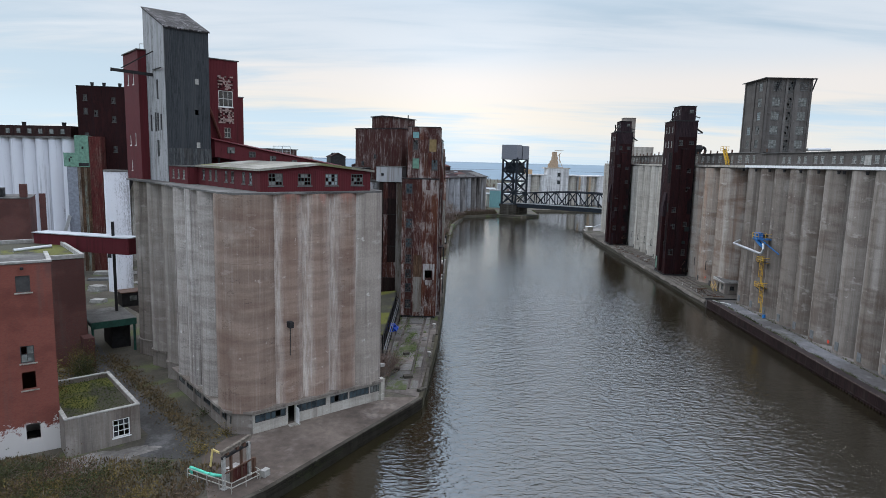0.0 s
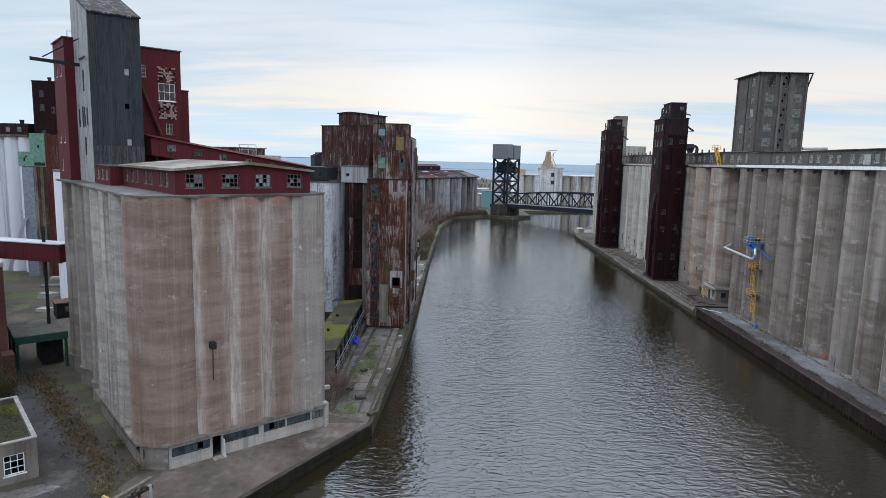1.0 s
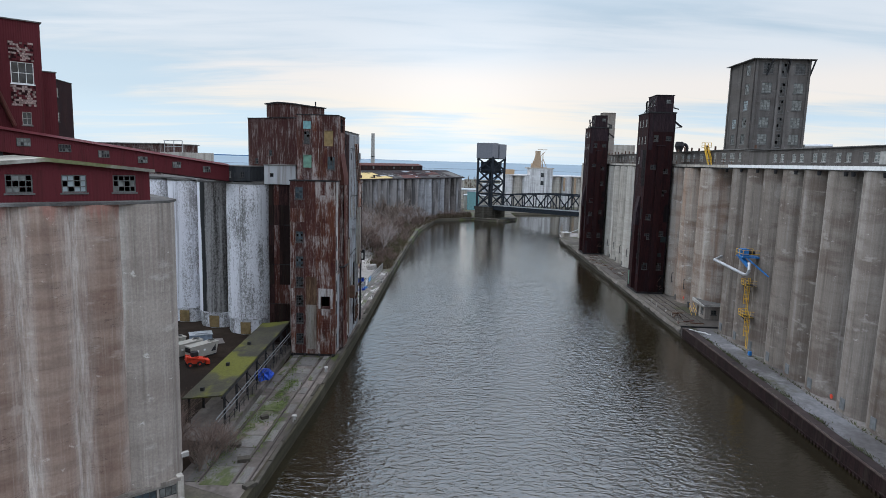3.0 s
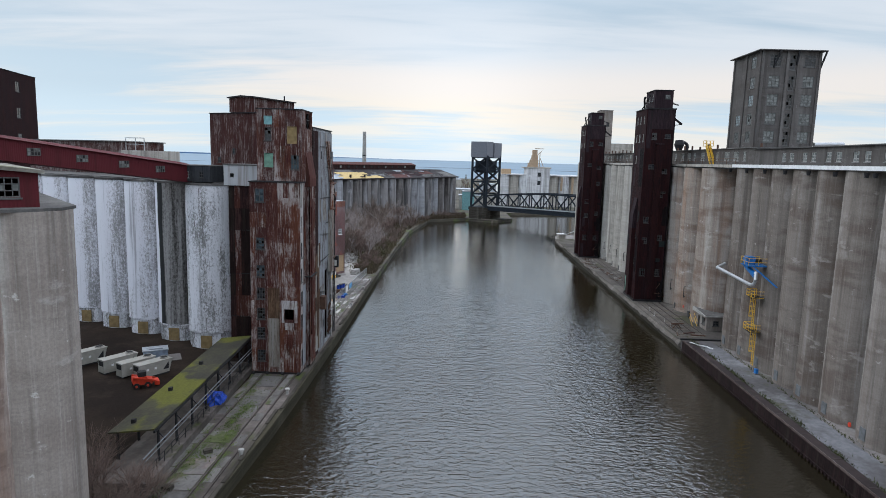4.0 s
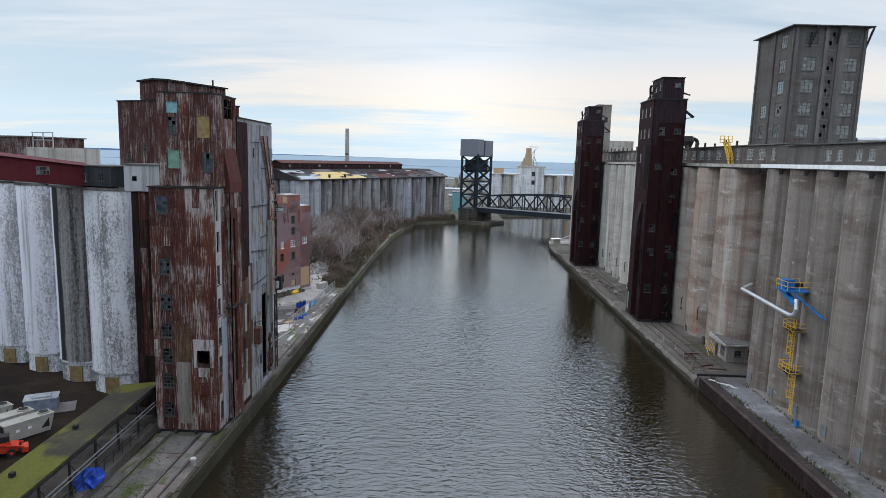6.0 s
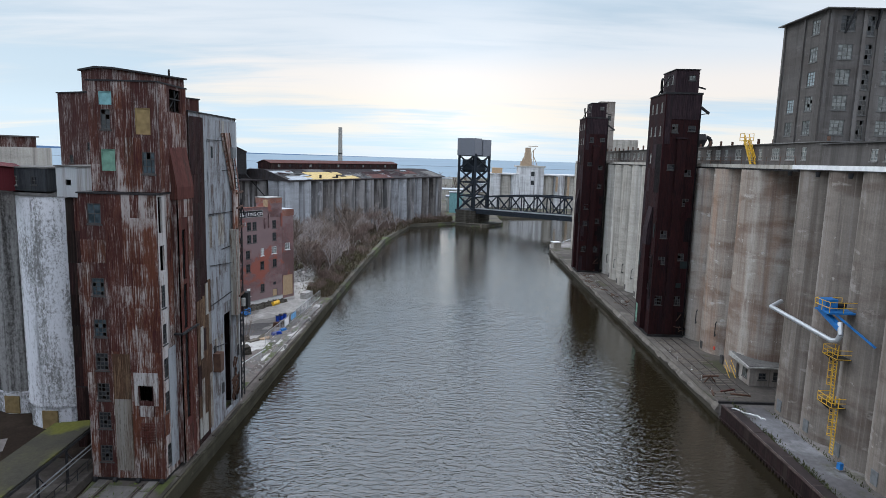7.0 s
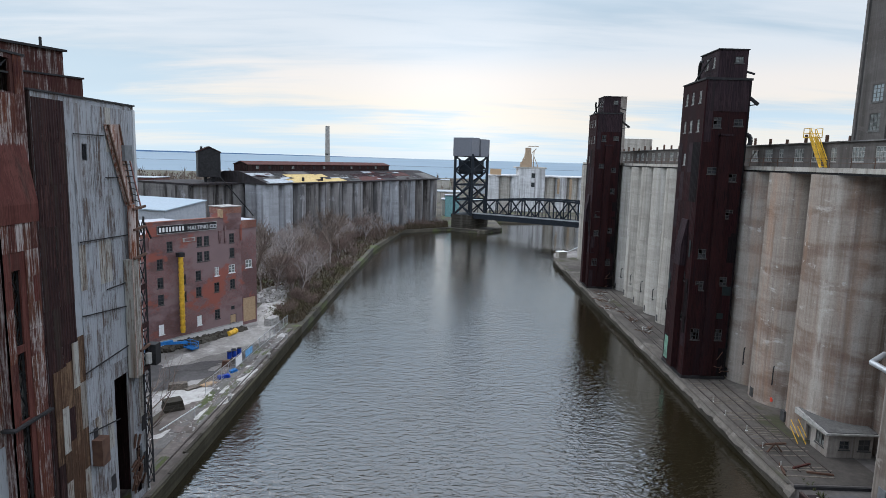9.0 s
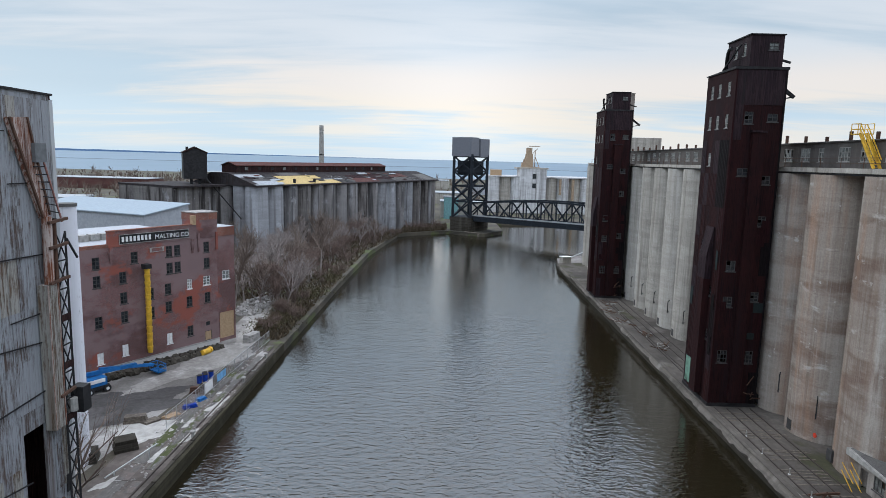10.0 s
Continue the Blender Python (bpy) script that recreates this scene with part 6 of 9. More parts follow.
    c = part("casing", wall_mesh(3.4, 27.0, 0.12, [(o[0], o[1], o[0] + o[2], o[1] + o[3]) for o in cw]), M_RUSTRED, t, "red-brown sheet casing with tall openings", (7.9, 3.0, 0.6), 90)
    clad(c, 3.4, 27.0, cw, 0.68, 1.8, [(M_SHEET_B, 4), (M_RUSTRED, 2), (M_SHEET_A, 4), (M_SHEET_C, 2)], rng, 0.03)
    part("casing_side", box(B(), 7.25, 3.0, 0.6, 7.9, 3.1, 27.6), M_RUST, t)
    part("casing_side", box(B(), 7.25, 6.3, 0.6, 7.9, 6.4, 27.6), M_RUST, t)
    bm = B()
    for k in range(12):
        z = 2.0 + k * 1.9
        bar(bm, (7.6, 3.7, z), (7.6, 4.6, z + 1.9), 0.06), bar(bm, (7.6, 4.6, z), (7.6, 3.7, z + 1.9), 0.06)
    bar(bm, (7.6, 3.65, 0.6), (7.6, 3.65, 27), 0.14), bar(bm, (7.6, 4.65, 0.6), (7.6, 4.65, 27), 0.14)
    part("ladder_leg", bm, M_STEEL, t, "dark lattice leg inside the casing")
    part("ledge", box(B(), 7.2, 2.6, 14.2, 8.2, 6.6, 14.36), M_STEEL, t)
    part("patch_sheet", box(B(), 7.24, 1.3, 1.0, 7.28, 2.9, 13.2), M_SHEET_F, t, "grey replacement sheets")
    # the brown and grey tower behind it
    g = thing("loading_tower", "brown and galvanised sheet-clad river tower with a rusted ladder", "loading tower", (-9.6, 131.8, Z_L), 0, "loading towers")
    gw = [(5.6, 31.6, 0.7, 1.3, 1, 1, M_FRAME_DARK, M_GLASS, 0), (8.5, 0.6, 2.3, 12.3), (11.6, 0.6, 1.1, 4.6)]
    w = house(g, 0, 0, 0, 5.0, 13.8, 36.3, M_RUSTDARK, {"r": gw}, t=0.2, roof=M_STEEL, over=0.12, mats={"r": M_SHEET_F})
    rr = random.Random(5)
    clad(w["r"], 13.4, 35.9, gw + [(4.4, 0, 10, 36)], 0.88, 3.0, [(M_RUSTDARK, 1)], rr)
    clad(w["r"], 13.4, 35.9, gw + [(0, 0, 4.35, 36)], 0.9, 3.6, [(M_SHEET_F, 8), (M_SHEET_H, 2)], rr)
    part("corner_strip", box(B(), 5.0, 13.45, 0, 5.13, 13.85, 36.0), M_GALV, g)
    for i in range(5):
        z = 0.8
        while z < 16.0:
            h9 = rr.uniform(2.2, 4.4)
            part("patch_sheet", box(B(), 5.08 + 0.012 * (i % 2), 0.6 + 0.78 * i, z, 5.13 + 0.012 * (i % 2), 1.36 + 0.78 * i, z + h9 - 0.03), rr.choice((M_SHEET_E, M_SHEET_E, M_SHEET_G, M_SHEET_H, M_RUSTDARK)), g, "brown lower sheet")
            z += h9
    # the rusted conveyor leg: a peeling trough down the wall, a pipe, a duct and its lattice
    bm = B()
    tops, ends = [(5.15, 8.7, 34.5), (5.15, 10.8, 34.6), (5.4, 10.6, 34.6), (5.4, 8.9, 34.5)], [(5.15, 11.5, 27.7), (5.15, 12.2, 27.9), (5.5, 12.2, 27.9), (5.5, 11.5, 27.7)]
    mids = [tuple(p + (q - p) * 0.55 for p, q in zip(a1, b1)) for a1, b1 in zip(tops, ends)]
    rings = [[bm.verts.new(p) for p in ring] for ring in (tops, mids, ends)]
    bm.faces.new(rings[0]), bm.faces.new(rings[2][::-1])
    for lo, hi in zip(rings, rings[1:]):
        for i in range(4):
            bm.faces.new((lo[i], lo[(i + 1) % 4], hi[(i + 1) % 4], hi[i]))
    bmesh.ops.recalc_face_normals(bm, faces=bm.faces)
    part("trough", bm, M_PEEL, g, "rust-red conveyor trough with peeling pale paint")
    for (p, q) in (((5.42, 8.9, 34.5), (5.52, 11.5, 27.7)), ((5.42, 10.6, 34.6), (5.52, 12.2, 27.9))):
        part("trough_rim", bar(B(), p, q, 0.14), M_RUSTSTEEL, g)
    part("drive_box", box(B(), 5.1, 10.8, 31.6, 5.7, 12.0, 32.9), M_HATCH, g, "dull grey drive box")
    part("ladder_rail", bar(B(), (5.6, 11.7, 31.8), (5.6, 13.4, 27.3), 0.10), plain("pink_primer", (0.27, 0.13, 0.11), 0.8), g, "faded pink ladder rail")
    for i in range(8):
        k = i / 7
        part("rung", bar(B(), (5.6, 10.7 + 1.4 * k, 31.3 - 3.6 * k), (5.6, 11.9 + 1.45 * k, 31.3 - 3.9 * k), 0.07), M_STEEL, g)
    for z, y0, y1 in ((27.4, 11.4, 13.5), (23.1, 11.2, 13.4), (25.6, 11.4, 13.4), (14.6, 11.6, 13.3)):
        part("bracket", bar(B(), (5.9, y0, z), (5.9, y1, z + 0.15), 0.2), M_RUSTSTEEL, g)
    part("down_pipe", tube(B(), (5.55, 11.75, 27.8), (5.55, 11.65, 23.0), 0.34, 12), M_PEEL, g, "orange rusted pipe", smooth=True)
    part("down_pipe", tube(B(), (5.75, 12.25, 27.6), (5.75, 12.15, 20.5), 0.13, 8), M_RUSTSTEEL, g)
    part("duct", box(B(), 5.1, 10.9, 12.3, 5.85, 12.1, 23.0), M_SHEET_H, g, "pale galvanised duct stained with rust")
    for y in (10.9, 12.0):
        part("duct_edge", box(B(), 5.85, y, 12.3, 5.9, y + 0.1, 23.0), M_PEEL, g)
    bm = B()
    for y in (12.4, 13.5):
        bar(bm, (5.7, y, 1.0), (5.7, y, 26.6), 0.13)
    for k in range(12):
        z = 1.4 + k * 2.1
        bar(bm, (5.7, 12.4, z), (5.7, 13.5, z + 2.1), 0.07), bar(bm, (5.7, 13.5, z), (5.7, 12.4, z + 2.1), 0.07), bar(bm, (5.7, 12.4, z), (5.7, 13.5, z), 0.09)
    part("lattice", bm, M_STEEL, g, "dark rusted lattice leg")
    for z in (20.0, 16.4, 12.4):
        part("lattice_plate", box(B(), 5.72, 12.4, z, 5.8, 13.5, z + 0.5), M_RUSTDARK, g)
    part("motor_box", box(B(), 5.3, 13.6, 12.6, 6.3, 14.6, 14.6), M_STEEL, g, "black motor box bolted to the corner")
    part("motor_arm", bar(B(), (5.6, 13.8, 26.0), (5.6, 15.0, 24.4), 0.12), M_STEEL, g)
    part("insulator", tube(B(), (5.9, 13.0, 13.0), (5.9, 13.0, 14.0), 0.3, 10), M_FRAME, g)
    for y, z, w2, h2 in ((13.0, 2.0, 0.5, 2.2), (12.9, 6.4, 0.7, 1.4), (11.3, 1.2, 0.4, 3.0), (7.4, 3.4, 0.7, 1.3), (5.2, 9.0, 0.6, 1.0)):
        part("gap", box(B(), 5.06, y, z, 5.1, y + w2, z + h2), M_STEEL, g, "dark gap where a sheet is missing")
    for z, y0, y1, dz in ((30.2, 8.6, 12.8, 0.0), (25.4, 4.6, 12.8, -0.3), (21.0, 8.0, 13.0, 0.0), (19.6, 4.4, 12.8, -0.9), (15.0, 4.4, 12.6, 0.4), (10.0, 4.5, 9.0, -0.7), (33.6, 4.5, 8.6, 0.0)):
        part("stay", bar(B(), (5.2, y0, z), (5.2, y1, z + dz), 0.08), M_STEEL, g)
    part("hopper", box(B(), 5.0, 4.9, 7.0, 5.9, 6.0, 9.2), M_RUSTSTEEL, g, "rusted steel hopper box")
    bm = B()
    rng2 = random.Random(9)
    for i in range(16):
        y, z = rng2.uniform(10.9, 12.9), rng2.uniform(1, 6.4)
        bar(bm, (5.0, y, z), (5.35, y + rng2.uniform(-0.4, 0.4), z + rng2.uniform(0.5, 1.6)), 0.16)
    part("scrap", bm, M_RUSTSTEEL, g)
    s = thing("tank", "tall white round tank behind the tower", "tank", (-13.65, 161.0, Z_L))
    part("shell", drum(B(), 0, 0, 1.0, 0, 27.0, 24), M_WHITE, s, smooth=True)
    part("lid", drum(B(), 0, 0, 1.08, 27.0, 27.3, 24), M_ROOF, s)


white_silos()
rust_tower()


# ---- the brick malt house ----
def malt_house():
    h = thing("brick_building", "five-storey purple-red brick malt house with a painted sign band", "building", (-15.6, 204.5, Z_L), 58.5)
    x0 = -36.0
    win = []

    def add(u, z, w=1.1, hh=1.75, fm=M_FRAME_DARK, pane=M_GLASS, br=1):
        win.append((u - x0 - w / 2, z - Z_L - hh / 2, w, hh, 2, 3, fm, pane, br))

    for u, zs in ((-14.4, (19.0,)), (-8.6, (19.3, 16.6)), (-7.15, (19.3, 16.6)), (-1.7, (19.3, 16.6, 10.7)), (-16.3, (16.2, 13.1, 10.2)), (-12.0, (13.0, 10.0)), (-9.0, (13.3, 10.4)), (-5.2, (10.6, 5.6)), (-20.2, (18.8, 16.1, 10.1)), (-24, (18.8, 16, 13, 10)), (-28, (18.8, 16, 13, 10)), (-32, (18.8, 16, 13, 10))):
        for z in zs:
            add(u, z)
    for u, z in ((-9.0, 5.2), (-16.4, 5.1), (-20.2, 4.7), (-24, 4.8), (-28, 4.8)):
        add(u, z, 0.95, 1.7, M_WHITEPAINT, M_WHITEPAINT, 0)
    add(-5.1, 13.5, 0.9, 1.6, M_WHITEPAINT, M_FRAME, 0)
    add(-1.8, 13.6, 1.4, 1.5, M_WHITEPAINT, M_GLASS_PALE, 0)
    win.append((-1.7 - x0 - 0.7, 0.9, 1.4, 1.7, 1, 1, M_FRAME_DARK, M_PLY, 0))
    win.append((-1.75 - x0 - 0.4, 3.5, 0.8, 0.7, 1, 1, M_FRAME_DARK, M_GLASS, 0))
    w = house(h, x0, 0, 0, 36.4, 24, 18.6, M_BRICK, {"f": win}, t=0.5, roof=None)
    part("roof", box(B(), x0, 0.5, 18.6, 0.4, 24, 18.75), M_CANVAS, h, "pale flat membrane roof")
    part("parapet", box(B(), x0, -0.02, 18.6, -18.3, 0.4, 19.1), M_BRICK_NEW, h, "newer orange brick parapet")
    part("parapet", box(B(), -18.3, -0.06, 18.6, -3.6, 0.44, 20.9), M_BRICK, h)
    part("coping", box(B(), -18.4, -0.12, 20.9, -3.6, 0.5, 21.05), M_BRICK_NEW, h)
    part("stair_turret", box(B(), -3.6, -0.08, 18.6, 0.45, 3.6, 22.7), M_BRICK, h)
    part("turret_cap", box(B(), -3.65, -0.13, 21.6, 0.5, 3.65, 22.75), M_BRICK_NEW, h, "orange brick turret top")
    part("turret_coping", box(B(), -3.75, -0.2, 22.75, 0.6, 3.75, 22.9), M_RUBBLE, h)
    part("pier", box(B(), -4.3, -0.2, 20.9, -3.66, 0.5, 22.4), M_PLY, h)
    # corner bay
    cw = [(1.0, 11.0, 1.5, 1.5, 2, 2, M_WHITEPAINT, M_GLASS_PALE, 0), (0.3, 0.6, 3.0, 4.6, 1, 1, M_PLY, M_PLY, 0)]
    house(h, 0.42, 0.06, 0, 3.6, 6.0, 20.0, M_BRICK, {"f": cw}, t=0.4, roof=M_CANVAS, over=0.05)
    part("bay_cap", box(B(), 0.36, 0.0, 18.6, 4.1, 6.1, 20.1), M_BRICK_NEW, h, "orange brick band")
    # sign board: pale strokes on black, kept as plain bars
    part("sign_board", box(B(), -16.7, -0.14, 18.9, -5.0, -0.07, 20.35), M_STEEL, h, "black painted sign board with pale border")
    bm = B()
    for a in ((-16.7, 18.9, -5.0, 18.98), (-16.7, 20.27, -5.0, 20.35), (-16.7, 18.98, -16.62, 20.27), (-5.08, 18.98, -5.0, 20.27)):
        box(bm, a[0], -0.16, a[1], a[2], -0.142, a[3])
    part("sign_border", bm, M_FRAME, h)
    for i in range(8):
        x = -16.3 + i * 0.61
        part("sign_bar", box(B(), x, -0.165, 19.25, x + 0.36, -0.142, 20.0), M_WHITEPAINT, h)
    for word, x in (("MALTING", -11.0), ("CO", -6.55)):
        cu = bpy.data.curves.new("sign_letters", "FONT")
        cu.body, cu.size, cu.extrude = word, 0.98, 0.012
        cu.materials.append(M_WHITEPAINT)
        ob = new("sign_letters", cu)
        ob.parent = h
        ob.location, ob.rotation_euler = (x, -0.155, 19.22), (radians(90), 0, 0)
    part("date_plate", box(B(), -11.9, -0.12, 17.2, -9.5, -0.02, 17.9), M_FRAME, h)
    part("date_plate_face", box(B(), -11.6, -0.135, 17.3, -9.8, -0.122, 17.8), M_BRICK, h)
    for x in (-18.0, -4.4):
        bm = B()
        for i in range(4):
            box(bm, x - 0.3 + 0.05 * i, -0.30 + 0.06 * i, 17.6 - 0.45 * i, x + 0.3 - 0.05 * i, -0.02, 18.05 - 0.45 * i)
        box(bm, x - 0.25, -0.3, 18.05, x + 0.25, -0.03, 18.6)
        part("corbel", bm, M_BRICK, h)
    for x in (-3.4, 0.1):
        bm = box(B(), x, -0.26, 16.4, x + 0.35, -0.02, 19.4)
        part("corbel", bm, M_BRICK, h)
    part("plinth", box(B(), x0, -0.14, 0, 0.42, -0.02, 0.75), M_BRICK_RED, h)
    part("string_course", box(B(), x0, -0.2, 0.75, 0.42, -0.02, 0.9), M_RUBBLE, h)
    # yellow refuse chute
    c = thing("refuse_chute", "yellow segmented refuse chute hanging on the brick wall", "chute", (-15.6, 204.5, Z_L), 58.5)
    for i in range(13):
        z = 1.7 + i * 1.02
        part("segment", drum(B(), -12.9, -0.75, 0.36, z, z + 1.1, 14, 0.46), M_YELLOW, c, smooth=True)
    part("hopper", box(B(), -13.4, -1.2, 14.9, -12.4, -0.1, 15.6), M_STEEL, c)
    # roof plant and the shed with the pale metal roof behind
    r = thing("rooftop_unit", "grey rooftop air units on the malt house", "rooftop unit", (-15.6, 204.5, Z_L + 18.75), 58.5)
    for i in range(6):
        part("unit", box(B(), -22 + i * 1.7, 7.0, 0, -20.7 + i * 1.7, 8.4, 1.0), M_FRAME, r)
    part("duct", box(B(), -30, 10, 0, -20, 12, 1.4), M_CANVAS, r)
    s = thing("metal_shed", "long shed with a pale blue metal roof", "shed", (-54.6, 259.0, Z_L), 158)
    bm = B()
    extrude_x(bm, [(-15, 0), (0, 0), (0, 16.2), (-15, 18.3)][::-1], 0, 46)
    bmesh.ops.recalc_face_normals(bm, faces=bm.faces)
    part("wall", bm, M_CANVAS, s)
    bm = B()
    extrude_x(bm, [(-15.3, 18.34), (0.4, 16.2), (0.4, 16.5), (-15.3, 18.64)][::-1], -0.4, 46.4)
    bmesh.ops.recalc_face_normals(bm, faces=bm.faces)
    part("roof", bm, M_METALROOF, s, "pale blue standing-seam roof")


malt_house()


# ---- the long far elevator on the near bank ----
def far_elevator():
    e = thing("grain_elevator", "long sooty concrete grain elevator with patched roofing", "grain elevator", (-40.4, 307.0, Z_L), 62.6)
    n, pitch = 17, 7.35
    for i in range(n):
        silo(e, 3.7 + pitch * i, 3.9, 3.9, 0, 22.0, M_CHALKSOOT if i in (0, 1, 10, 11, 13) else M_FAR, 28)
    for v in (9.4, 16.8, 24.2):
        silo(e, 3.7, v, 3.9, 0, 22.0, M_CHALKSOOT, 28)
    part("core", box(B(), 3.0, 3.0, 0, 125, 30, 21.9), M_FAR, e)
    bm = B()
    extrude_x(bm, [(-0.3, 21.9), (-0.3, 22.3), (13, 26.2), (21, 26.2), (31, 22.3), (31, 21.9)][::-1], -0.4, 125.5)
    bmesh.ops.recalc_face_normals(bm, faces=bm.faces)
    part("roof", bm, M_ROOFRUST, e, "patched torn dark roof sheets")
    slope = 3.9 / 13.3

    def strip(u0, u1, v0, v1, m):
        bm = B()
        pts = [(u0, v0), (u1, v0), (u1, v1), (u0, v1)]
        prism(bm, pts, 22.0, [22.33 + (v + 0.3) * slope for _, v in pts])
        part("roof_sheet", bm, m, e)

    strip(13, 34, 0.2, 5.5, M_ROOFYEL), strip(17, 40, 5.6, 9.0, M_ROOFYEL), strip(2, 13, 1.0, 4.2, M_ROOFGREY), strip(0, 12, 8.0, 11.0, M_ROOFGREY), strip(34.1, 46, 0.3, 4.0, M_ROOFYEL), strip(46, 56, 5, 9, M_TORN), strip(0, 12.9, 0.1, 0.9, M_ROOFGREY), strip(4, 16, 4.4, 7.6, M_ROOF)
    strip(40.2, 52, 4.2, 4.9, M_ROOFGREY), strip(56.2, 74, 0.3, 5.2, M_RUSTRED), strip(58, 70, 5.4, 8.8, M_OXBLOOD), strip(48, 56, 0.3, 3.6, M_ROOF), strip(74.2, 86, 3.2, 9.5, M_OXBLOOD)
    strip(71, 78, 9.7, 11.8, M_ROOFGREY), strip(86.3, 101, 0.3, 4.8, M_ROOF), strip(90, 104, 5.2, 10.4, M_RUSTRED), strip(102, 112, 0.4, 5.0, M_TORN), strip(113, 124, 0.5, 9.0, M_ROOF), strip(21, 33, 9.4, 12.4, M_ROOF)
    scrap = random.Random(41)
    for i in range(46):
        u, v = scrap.uniform(3, 120), scrap.uniform(0.6, 11.0)
        strip_h = 22.45 + (v + 0.3) * slope
        a, s = scrap.uniform(-0.5, 0.5), scrap.uniform(0.6, 2.6)
        m4 = pose(u, v, strip_h, scrap.uniform(12, 22), scrap.uniform(-6, 6), math.degrees(a))
        bm = box(B(), -s, -0.35 * s, 0, s, 0.35 * s, 0.06)
        bm.transform(m4)
        part("torn_sheet", bm, scrap.choice((M_ROOFGREY, M_ROOFRUST, M_RUSTRED, M_OXBLOOD, M_ROOF, M_STEEL)), e)
    for u in (20, 31):
        part("roof_vent", drum(B(), u, 1.5, 0.5, 22.6, 24.2, 8), M_STEEL, e)
    bm = B()
    extrude_x(bm, [(13.5, 25.9), (20.5, 25.9), (20.5, 28.6), (17, 29.6), (13.5, 28.6)], 4, 97)
    part("monitor", bm, M_RUSTDARK, e, "dark rusted roof monitor")
    bm = B()
    extrude_x(bm, [(13.2, 28.5), (17, 29.7), (20.8, 28.5), (20.8, 28.7), (17, 29.9), (13.2, 28.7)], 3.6, 97.4)
    part("monitor_roof", bm, M_RUSTRED, e)
    for i in range(14):
        part("monitor_window", box(B(), 8 + i * 6.4, 13.44, 27.0, 9.4 + i * 6.4, 13.49, 28.1), M_GLASS_PALE if i % 3 == 0 else M_STEEL, e)
    k = thing("head_house", "black gabled head house on a steel leg", "head house", (-64.6, 306.7, Z_L), 27)
    bm = B()
    extrude_y(bm, [(0, 24), (7.4, 24), (7.4, 32.6), (3.7, 34.2), (0, 32.6)], 0, 8)
    part("housing", bm, M_STEEL, k)
    bm = B()
    extrude_y(bm, [(-0.3, 32.5), (3.7, 34.3), (7.7, 32.5), (7.7, 32.8), (3.7, 34.7), (-0.3, 32.8)], -0.3, 8.3)
    part("roof", bm, M_RUSTDARK, k)
    for x in (2.0, 4.6):
        part("leg", box(B(), x, 1.0, 0, x + 0.9, 2.4, 24), M_STEEL, k)
    part("stay", bar(B(), (6.4, 0.4, 25), (17, -8, 11), 0.3), M_STEEL, k)
    part("vent", drum(B(), 1.4, 3, 0.4, 33, 34.6, 8), M_STEEL, k)
    l = thing("silo_wing", "low stained concrete wing of the far elevator", "silo", (-52.0, 312.0, Z_L), 152)
    for i in range(4):
        silo(l, 4 + 7.2 * i, -2.0, 3.8, 0, 21.6, M_FAR, 24)
    part("core", box(B(), 2, -2, 0, 29.2, 20, 21.5), M_FAR, l)
    part("roof", box(B(), 0.5, -3.6, 21.6, 29.6, 20, 22.2), M_ROOFRUST, l)
    part("roof_edge", box(B(), 14, -6.0, 21.7, 29.8, -3.7, 22.0), M_RUBBLE, l, "pale broken roof edge")
    c = thing("chimney", "tall slim concrete chimney", "chimney", (-35.5, 386.3, Z_L))
    part("stack", drum(B(), 0, 0, 1.5, 0, 46.4, 20, 0.95), M_FRAME, c, smooth=True)
    part("band", drum(B(), 0, 0, 1.12, 33, 33.6, 16), M_STEEL, c)


far_elevator()


